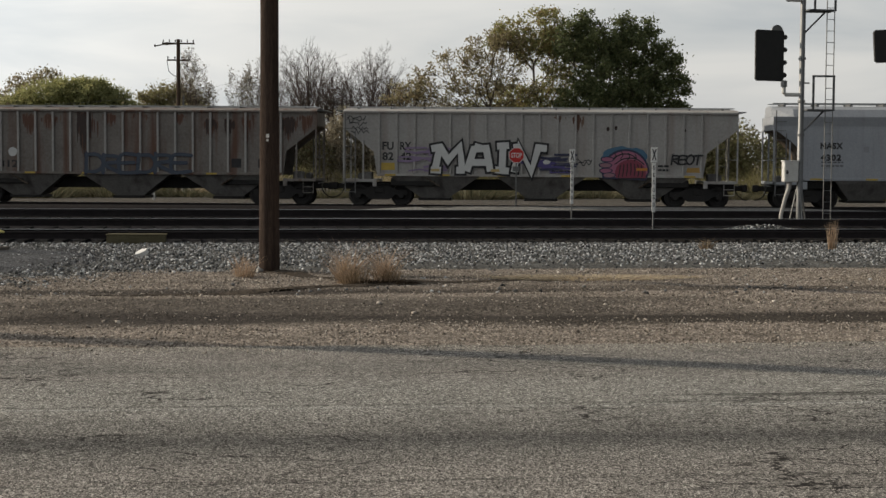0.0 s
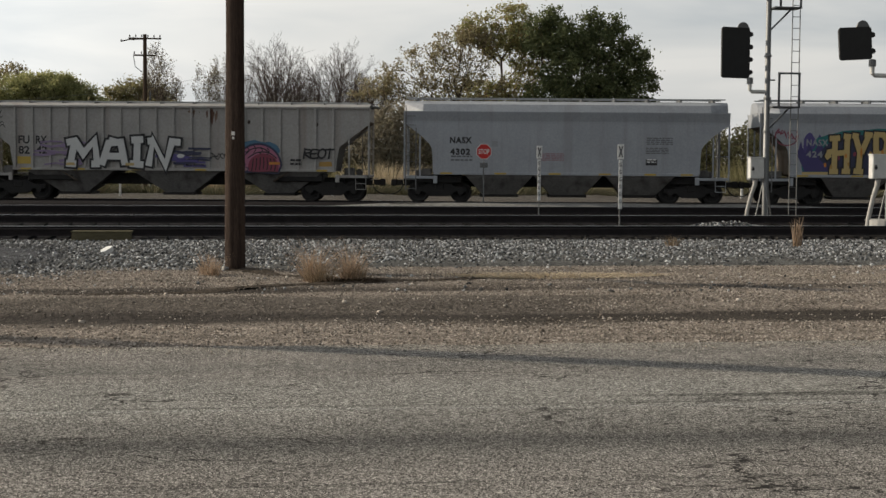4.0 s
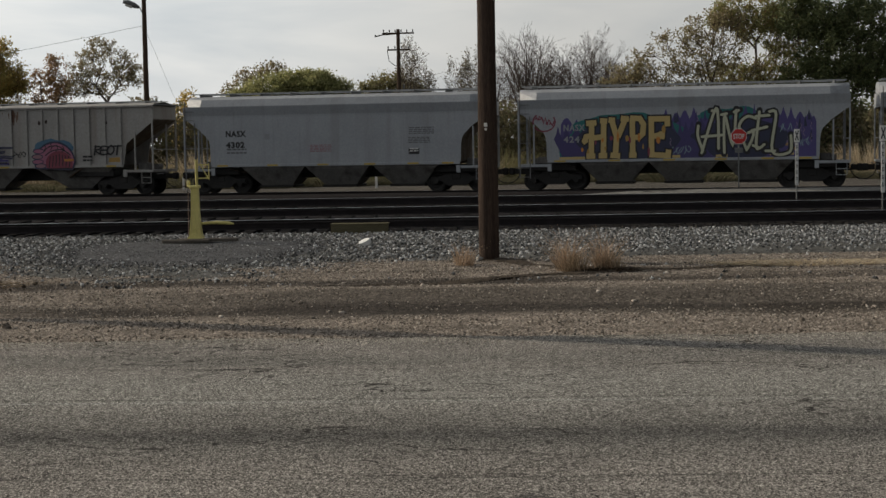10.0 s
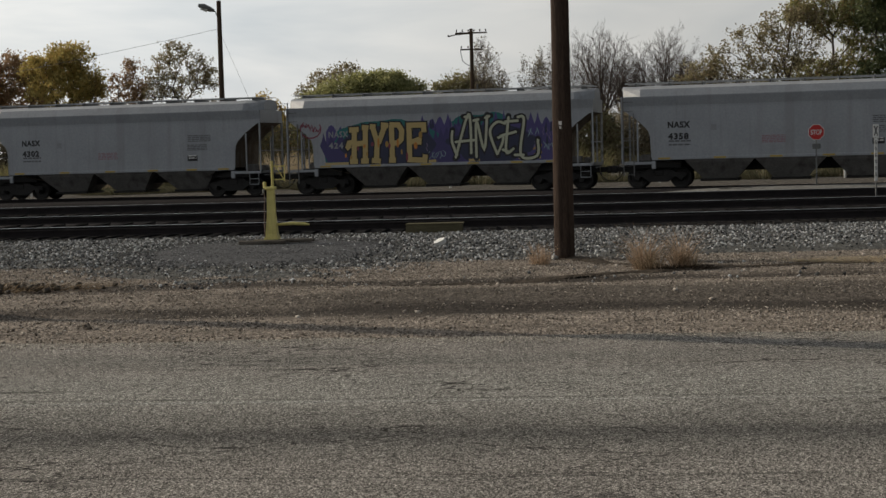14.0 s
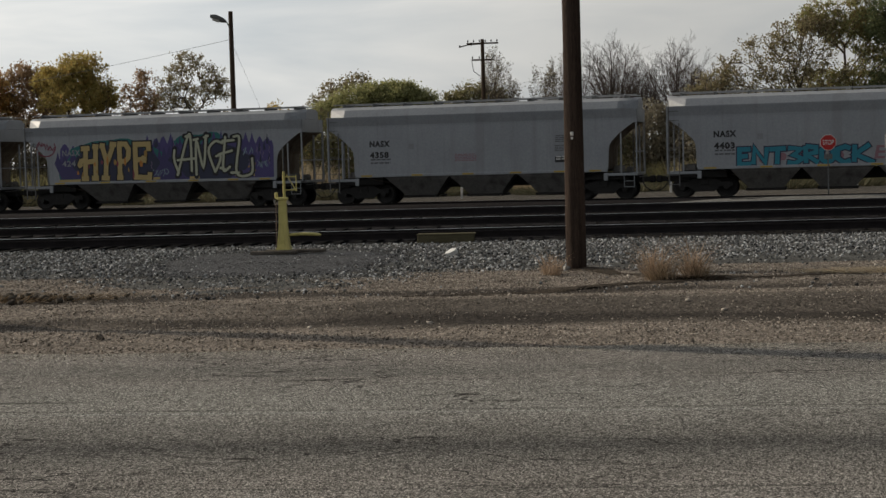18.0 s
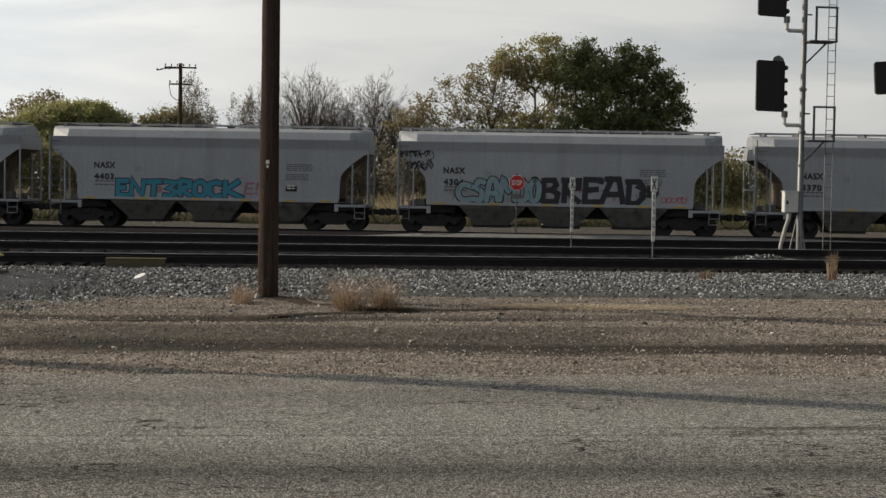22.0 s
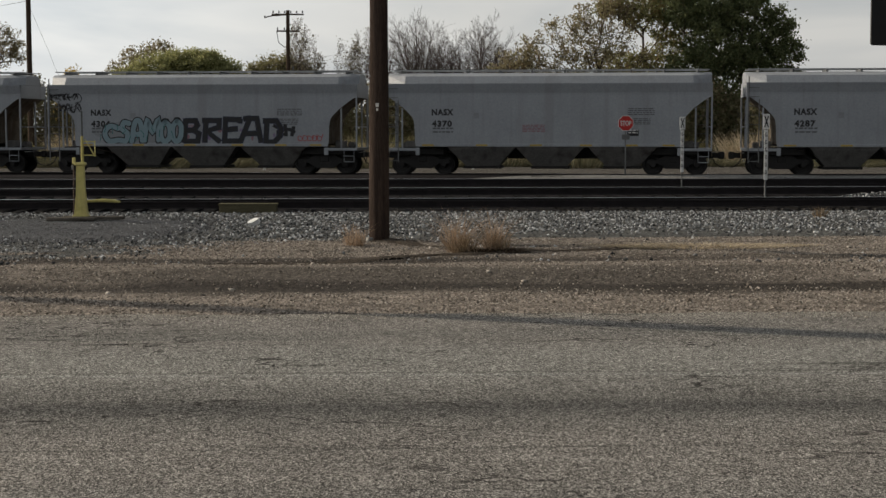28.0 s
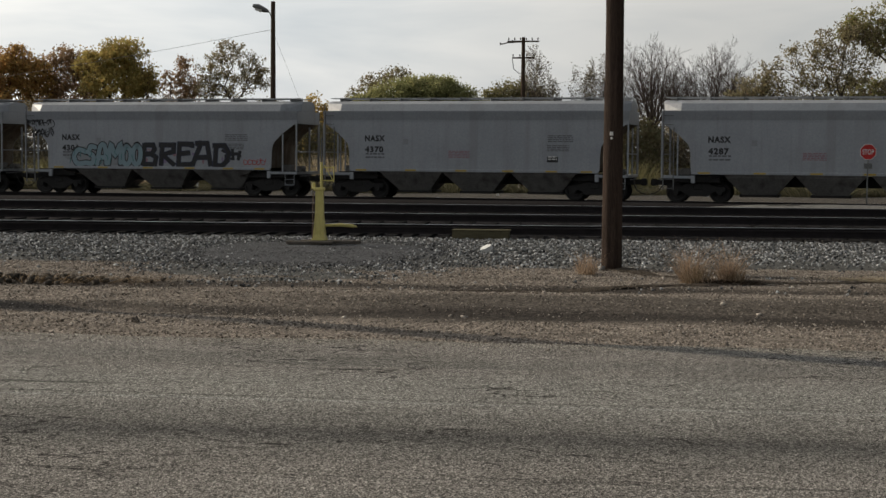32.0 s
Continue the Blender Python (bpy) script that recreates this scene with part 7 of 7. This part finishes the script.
def grow_wood(base, targets, trunk, tip, seed, pull=0.55, step=0.5):
    """Wood that grows from a base to reach every target, each by its shortest way; thick where many ways join."""
    nr = np.random.default_rng(seed)
    order = np.argsort(np.linalg.norm(targets - base, axis=1))
    cap = 1 + int(len(targets) * 4 + 80)
    at, up, way = np.zeros((cap, 3)), np.full(cap, -1), np.zeros(cap)
    at[0] = base
    n = 1
    for q in targets[order]:
        d = np.linalg.norm(at[:n] - q, axis=1)
        cost = d + pull * way[:n] + 1.2 * np.maximum(0, at[:n, 2] - q[2])
        k = int(np.argmin(cost))
        far = d[k]
        parts = int(min(6, max(1, far // step)))
        a = at[k].copy()
        for j in range(1, parts + 1):
            if n >= cap:
                break
            f = j / parts
            bow = math.sin(f * math.pi) * 0.07 * far
            at[n] = a + (q - a) * f + nr.normal(0, 0.018, 3) * (j < parts) * far + np.array([0, 0, bow])
            up[n], way[n] = k, way[k] + np.linalg.norm(at[n] - at[k])
            k = n
            n += 1
    at, up = at[:n], up[:n]
    area = np.zeros(n)
    leaf = np.ones(n, bool)
    leaf[up[1:]] = False
    area[leaf] = tip ** 2.0
    for k in range(n - 1, 0, -1):
        area[up[k]] += area[k]
    r = area ** 0.5
    big = r[0]
    r = np.maximum(tip * 0.8, tip + (trunk - tip) * ((r - tip) / max(big - tip, 1e-6)) ** 1.15)
    a, b = at[up[1:]], at[1:]
    ra, rb = np.minimum(r[up[1:]], r[1:] * 1.6), r[1:]
    d = b - a
    d /= np.maximum(np.linalg.norm(d, axis=1), 1e-6)[:, None]
    side = np.cross(d, np.where(np.abs(d[:, 2:]) < 0.9, [[0, 0, 1.0]], [[0, 1.0, 0]]))
    side /= np.linalg.norm(side, axis=1)[:, None]
    over = np.cross(side, d)
    m = 5
    rings = []
    for p, rad in ((a, ra), (b, rb)):
        for k in range(m):
            c, w = math.cos(2 * math.pi * k / m), math.sin(2 * math.pi * k / m)
            rings.append(p + (side * c + over * w) * rad[:, None])
    v = np.stack(rings, 1).reshape(-1, 3)
    o = (np.arange(len(a)) * 2 * m)[:, None]
    f = np.concatenate([o + np.array([k, (k + 1) % m, m + (k + 1) % m, m + k]) for k in range(m)])
    return v, f


def leaf_quads(c, size, nr):
    """Small four-cornered leaves, each turned its own way."""
    n = len(c)
    a = nr.normal(0, 1, (n, 3))
    a /= np.linalg.norm(a, axis=1)[:, None]
    b = np.cross(a, nr.normal(0, 1, (n, 3)))
    b /= np.linalg.norm(b, axis=1)[:, None]
    w = nr.uniform(0.5, 1.2, n)[:, None] * size * 0.5
    return np.stack([c - a * w, c - b * w * 0.55 + a * w * 0.2, c + a * w, c + b * w * 0.6], 1).reshape(-1, 3), np.arange(4 * n).reshape(-1, 4)


def lump_tree(m, label, lumps, leaf, tips, leaves, size, seed, trunk=0.22, cluster=0.26, base_x=0.0, gap=0.0, wood=None):
    """A tree whose wood branches out to tufts of leaves in rounded masses; lumps of (x, z, half width, half height)."""
    nr = np.random.default_rng(seed)
    t = thing("tree", m, label, "tree", "trees behind the train")
    ends = []
    for x, z, rx, rz in lumps:
        n = max(6, int(tips * rx * rz * 4))
        u = nr.normal(0, 1, (n, 3))
        u /= np.linalg.norm(u, axis=1)[:, None]
        r = nr.uniform(0.08, 1.0, n) ** 0.42 * nr.uniform(0.9, 1.06, n)
        p = np.array([x, 0, z]) + u * r[:, None] * np.array([rx, rx * 0.8, rz])
        hole = np.array([noise.noise((e[0] * 0.8, e[1] * 0.8, e[2] * 0.8 + seed)) for e in p])
        ends.append(p[hole > gap - 0.5])
    ends = np.vstack(ends)
    low = min(z - rz for _, z, _, rz in lumps)
    foot = np.array([base_x, 0, max(0.8, low * 0.5)])
    v, f = grow_wood(foot, ends, trunk * 0.85, 0.013, seed)
    g = Geo().tube([(base_x, 0, -0.3), (base_x + 0.05, 0, foot[2] * 0.5), tuple(foot)], [trunk * 1.15, trunk, trunk * 0.85], 8, False)
    tv, tf = np.array(g.v), np.array(g.f)
    part("trunk", raw_mesh("trunk", np.vstack([tv, v]), np.vstack([tf, f + len(tv)]), wood or BARK), None, t, "branching wood")
    per = np.maximum(1, nr.poisson(leaves, len(ends)))
    c = np.repeat(ends, per, axis=0)
    c = c + nr.normal(0, 1, c.shape) * cluster * np.repeat(nr.uniform(0.6, 1.25, len(ends)), per)[:, None] * np.array([1, 1, 0.75])
    v, f = leaf_quads(c, size, nr)
    part("crown", raw_mesh("crown", v, f, LEAF[leaf]), None, t)


def bare_tree(m, label, height, half, seed, trunk=0.17, limbs=7, tip=0.009, leaves=0):
    """A leafless tree: limbs fan out and arch up, with side branches along them that carry finer twigs."""
    rng = random.Random(seed)
    nr = np.random.default_rng(seed)
    t = thing("tree", m, label, "tree", "trees behind the train")
    g, ends = Geo(), []

    def branch(p, d, length, r, level):
        n = 5 if level < 2 else 4 if level == 2 else 3
        pts, rad = [p], [r]
        for k in range(n):
            lift = 0.16 if level else 0.2
            d = (d + Vector((rng.gauss(0, 0.11), rng.gauss(0, 0.11), rng.gauss(0, 0.05) + lift * (1 - d.z)))).normalized()
            p = p + d * (length / n)
            pts.append(p)
            rad.append(max(tip * 0.8, r * (1 - 0.82 * (k + 1) / n)))
        g.tube(pts, rad, 6 if level == 0 else 4 if level == 1 else 3, False)
        if level == 3:
            ends.append(p)
            return
        count = (10, 7, 4)[level]
        spin = rng.uniform(0, 6.28)
        for k in range(count):
            f = 0.22 + 0.76 * (k + rng.uniform(0, 0.8)) / count
            i = min(n - 1, int(f * n))
            q = pts[i].lerp(pts[i + 1], f * n - i)
            axis = (pts[i + 1] - pts[i]).normalized()
            side = axis.orthogonal().normalized()
            side.rotate(Matrix.Rotation(spin + 2.4 * k, 3, axis))
            a = radians(rng.uniform(28, 52))
            nd = axis * math.cos(a) + side * math.sin(a)
            branch(q, nd, length * (0.55 - 0.3 * f) * rng.uniform(0.8, 1.25) + 0.12, max(tip, r * (1 - 0.8 * f) * 0.55), level + 1)
    foot = Vector((0, 0, height * 0.4))
    g.tube([(0, 0, -0.3), (0.06, 0, height * 0.2), foot], [trunk * 1.25, trunk * 1.05, trunk * 0.95], 8, False)
    for k in range(limbs):
        a = 2 * math.pi * (k + rng.uniform(-0.25, 0.25)) / limbs
        out = rng.uniform(0.3, 1.0) if k else 0.05
        branch(foot - Vector((0, 0, rng.uniform(0, 0.14) * height)), Vector((math.cos(a) * out, math.sin(a) * out, 1)).normalized(), height * 0.58 * rng.uniform(0.82, 1.0), trunk * rng.uniform(0.5, 0.66), 0)
    # brought to its full height and breadth
    top = max(v[2] for v in g.v)
    wide = sorted(abs(v[0]) for v in g.v)[int(len(g.v) * 0.985)]
    fx, fz = half / wide, height / top
    g.v = [(x * fx, y * fx, z * fz) for x, y, z in g.v]
    part("trunk", raw_wood(g), None, t, "bare grey branching wood")
    if leaves:
        p = np.array([(e.x * fx, e.y * fx, e.z * fz) for e in ends])
        c = np.repeat(p[nr.uniform(0, 1, len(p)) < 0.35], leaves, axis=0)
        v, f = leaf_quads(c + nr.normal(0, 0.1, c.shape), 0.16, nr)
        part("crown", raw_mesh("crown", v, f, LEAF["grey"]), None, t, "few small withered leaves")


def raw_wood(g):
    me = bpy.data.meshes.new("trunk")
    me.from_pydata(g.v, [], g.f)
    me.materials.append(TWIG)
    return me


def make_woods():
    # the tall group in the middle
    lump_tree(pose(24.0, 104, -0.2), "large dense dark green tree", [(-1.4, 10.4, 2.0, 1.6), (1.0, 10.0, 1.9, 1.6), (3.0, 8.6, 1.7, 1.3), (-0.3, 8.0, 3.0, 2.0), (-3.0, 10.6, 1.5, 1.5), (2.0, 6.6, 2.6, 1.6), (4.3, 7.2, 0.9, 0.5), (-2.2, 6.2, 2.5, 1.6), (0.4, 11.9, 0.7, 0.6), (2.3, 11.4, 0.5, 0.7), (-2.2, 12.1, 0.8, 0.6), (3.9, 9.5, 0.6, 0.5), (4.7, 7.9, 0.45, 0.3), (1.5, 11.2, 0.5, 0.7), (3.3, 10.2, 0.6, 0.5), (4.3, 6.0, 0.8, 0.7)], "green", 10, 40, 0.24, 41, 0.3, 0.27)
    lump_tree(pose(18.2, 106, -0.2), "tall olive-brown tree with thinning leaves", [(0.9, 11.9, 1.9, 1.2), (-1.5, 11.2, 1.5, 1.2), (1.9, 10.6, 2.0, 1.3), (0.2, 10.2, 1.8, 1.2), (2.3, 8.3, 1.9, 1.5), (0.6, 6.6, 2.4, 1.3), (-2.6, 10.8, 0.8, 0.7)], "tall", 11, 24, 0.21, 43, 0.16, 0.22, 0.3, 0.08)
    lump_tree(pose(14.4, 105, -0.2), "airy thin-leaved tree with bare limbs showing", [(0.3, 10.1, 1.8, 1.1), (1.9, 10.7, 1.3, 1.0), (-1.7, 9.0, 1.9, 1.1), (-3.4, 7.9, 1.6, 0.9), (1.8, 9.4, 2.0, 1.8), (-0.4, 8.0, 2.4, 1.5), (2.2, 7.3, 2.2, 1.4), (-2.2, 6.9, 2.4, 1.1), (-4.6, 7.0, 1.0, 0.7)], "sparse", 9, 13, 0.2, 44, 0.15, 0.19, 0.3, 0.14)
    lump_tree(pose(9.4, 106, -0.2), "low thin-leaved tree with grey limbs", [(0.0, 7.2, 1.3, 0.8), (-0.8, 6.5, 1.2, 0.7), (0.9, 7.9, 1.0, 0.6), (1.2, 6.6, 1.3, 0.8)], "sparse", 10, 13, 0.2, 45, 0.12, 0.18, 0, 0.1)
    for k, (x, y, h, w, n) in enumerate(((2.8, 110, 11.1, 2.5, 10), (7.2, 111, 11.2, 2.8, 10), (0.4, 113, 9.2, 1.8, 6), (9.9, 113, 9.0, 2.2, 7), (5.0, 114, 9.0, 2.4, 7))):
        bare_tree(pose(x, y, -0.2), "bare leafless tree with fine upright twigs", h, w, 46 + k, 0.22, n)
    for k, (x, h, w) in enumerate(((-5.9, 10.6, 1.3), (-4.6, 8.6, 1.2), (-2.0, 9.6, 1.2), (-0.6, 10.0, 1.2))):
        bare_tree(pose(x, 114, -0.2), "slender half-bare tree in the scrub", h, w, 56 + k, 0.1, 4, 0.009, 3)
    # autumn trees by the street light
    lump_tree(pose(-43.0, 106, -0.2), "autumn tree with brown and ochre leaves", [(-1.0, 8.0, 2.2, 1.4), (1.6, 7.9, 1.9, 1.5), (0.2, 9.0, 1.4, 1.0), (0, 6.0, 3.2, 1.8)], "autumn", 11, 34, 0.23, 51, 0.2, 0.24)
    lump_tree(pose(-39.0, 107, -0.2), "russet-brown autumn tree with dense leaves", [(-0.8, 8.8, 1.3, 1.1), (0.9, 8.4, 1.3, 1.2), (0, 6.4, 2.3, 1.7)], "russet", 11, 32, 0.22, 52, 0.18, 0.24)
    lump_tree(pose(-35.0, 105, -0.2), "golden-olive autumn tree turning yellow", [(-1.6, 8.3, 1.6, 1.3), (0.6, 9.1, 1.7, 1.3), (0, 6.8, 2.7, 1.8), (1.9, 7.4, 1.2, 1.2), (-0.4, 9.6, 0.8, 0.6)], "gold", 11, 36, 0.23, 53, 0.2, 0.25)
    lump_tree(pose(-30.7, 106, -0.2), "small brown-green tree with thin top", [(0.3, 8.4, 0.6, 0.9), (-0.6, 7.2, 1.0, 0.9), (0.7, 7.0, 1.1, 1.0), (0, 5.8, 1.5, 1.0)], "russet", 12, 20, 0.21, 54, 0.13, 0.2)
    lump_tree(pose(-26.9, 105, -0.2), "airy tree with sparse pale leaves against the sky", [(0.0, 9.3, 1.3, 1.0), (-1.2, 8.2, 1.2, 1.1), (1.5, 8.2, 1.4, 1.0), (0.2, 7.0, 2.0, 1.0), (2.3, 7.4, 0.8, 0.7), (-1.6, 6.8, 1.0, 0.7)], "sparse", 15, 14, 0.18, 55, 0.11, 0.17, 0, 0.05)
    bare_tree(pose(-32.6, 105, -0.2), "slender bare tree among autumn trees", 9.6, 0.9, 66, 0.08, 3)
    lump_tree(pose(-47.4, 107, -0.2), "autumn tree with brown and ochre leaves", [(-1.0, 7.9, 2.2, 1.7), (1.4, 8.2, 2.0, 1.6), (0, 6.0, 3.0, 1.8)], "autumn", 9, 30, 0.25, 56, 0.2, 0.26)
    lump_tree(pose(-13.9, 110, -0.2), "broad rounded olive-green tree", [(-1.8, 6.5, 2.0, 1.2), (0.8, 6.7, 2.2, 1.2), (2.6, 6.2, 1.6, 1.1), (-0.4, 7.0, 1.8, 0.9), (-3.0, 5.9, 1.4, 1.1), (3.6, 5.5, 1.2, 1.0), (1.3, 7.3, 1.2, 0.5), (-4.3, 5.6, 1.2, 1.0), (0, 4.8, 4.0, 1.6)], "fresh", 12, 56, 0.2, 57, 0.2, 0.26)
    lump_tree(pose(-17.6, 112, -0.2), "airy grey-green tree behind the round tree", [(0, 7.4, 1.4, 0.9), (1.4, 8.0, 1.2, 0.8), (-0.9, 6.4, 1.4, 0.9)], "sparse", 12, 18, 0.2, 67, 0.12, 0.2)
    lump_tree(pose(-7.9, 116, -0.2), "dark olive tree behind the power pole", [(0, 7.1, 1.5, 1.0), (1.5, 6.7, 1.5, 1.0), (-1.2, 6.4, 1.3, 0.9), (0.3, 5.2, 2.8, 1.4)], "olive", 11, 30, 0.23, 68, 0.16, 0.25)
    rows = [(-21.2, 108, 3.4, 7.6, "yellow", 3200), (16.5, 109, 7.5, 8.2, "olive", 7000), (-4.0, 117, 4.0, 6.6, "olive", 2500), (1.5, 116, 7.0, 6.2, "grey", 4000), (8.0, 116, 7.0, 6.4, "grey", 4000), (12.0, 109, 6.0, 6.7, "olive", 4500), (18.5, 111, 6.0, 6.6, "olive", 4000),
            (27.0, 110, 6.0, 5.4, "green", 4000), (34.0, 112, 7.0, 5.4, "olive", 4000), (-24.5, 109, 6.0, 5.6, "grey", 3000), (-30.0, 110, 7.0, 6.2, "russet", 3500), (-19.0, 113, 5.0, 6.2, "grey", 2500), (42.0, 114, 9.0, 4.6, "olive", 4000), (-10.4, 118, 6.0, 6.4, "grey", 3000), (43.6, 102, 3.2, 5.4, "green", 4500), (46.5, 108, 7.0, 6.6, "olive", 6000), (22.0, 102, 6.5, 6.3, "green", 8000), (14.5, 102, 6.0, 5.9, "olive", 6000), (29.3, 101, 3.6, 5.3, "yellow", 4200)]
    names = {"yellow": "bright yellow autumn shrub", "olive": "rounded olive-green shrub", "green": "dense dark green shrub", "grey": "grey-green scrub", "russet": "russet-brown scrub", "shade": "dark green-brown scrub"}
    for k, (x, y, w, h, leaf, n) in enumerate(rows):
        make_shrub(pose(x, y, -0.2), names[leaf] + " behind the train", w, h, leaf, int(n * 1.3), 0.3, 70 + k)
    kinds = ["shade", "olive", "shade", "shade", "grey", "shade"]
    for k in range(18):
        leaf = kinds[(k * 5 + k // 3) % 6]
        make_shrub(pose(-54 + 5.4 * k, 99.5 + 1.6 * math.sin(k * 1.9), -0.2), names[leaf] + " in the hedge row", 7.4, 5.75 + 0.25 * math.sin(k * 2.3), leaf, 9000, 0.28, 140 + k, 3.4)
    for k in range(24):
        make_grass("reeds", pose(-46 + 4.3 * k + 1.2 * math.sin(k * 3.3), 92.5 + 1.5 * math.sin(k * 1.7), -0.16), "tall pale dry reeds in the field", 800, (4.8, 2.4), 2.25 + 0.5 * math.sin(k * 2.9), PALE_STRAW if k % 3 == 1 else MEADOW, 0.12, 180 + k, "stuff", 0.02)
    for k in range(26):
        x = -46 + 4.1 * k
        make_grass("field_grass", pose(x, 88.5 + 2.0 * math.sin(k * 2.1), -0.16), "dry field grass behind the tracks", 900, (5.0, 4.4), 0.7 + 0.2 * math.sin(k), FIELD, 0.2, 100 + k, "stuff", 0.03)


make_ground()
make_road()
make_ballast()
make_track("track_1", 43.1, 0.035, True, "near railway track with rusty rails on dark ties")
make_track("track_2", 51.3, 0.03, False, "second railway track with worn bright railheads")
make_track("track_3", 61.0, 0.0, False, "third railway track with worn bright railheads")
make_track("track_4", 69.6, -0.16, False, "track on which the train runs")
make_service_strip()
make_roadside()
make_switch_stand()
make_marker(pose(11.6, 45.3, -0.05), "white upright marker post with an X plate")
make_marker(pose(10.85, 54.2, -0.05), "white upright marker post with an X plate")
make_stop_sign()
make_signals()
make_far_poles()
make_building()
CARS = make_train()
make_woods()
make_pebbles()


def motions():
    """The train rolls by to the left, slowing a little, and its wheels turn."""
    turns = [0.16 * k for k in range(201)]
    for car, u in CARS:
        walk(car, [(t, car_pose(u + train_run(t))) for t in range(0, 33, 2)])
        for truck in car.children:
            if truck.name.startswith("truck"):
                for w in truck.children:
                    if w.name.startswith("wheelset"):
                        x = w.location.x
                        walk(w, [(t, pose(x, 0, 0.46, 0, math.degrees(train_run(t) / 0.46), 0)) for t in turns])


motions()
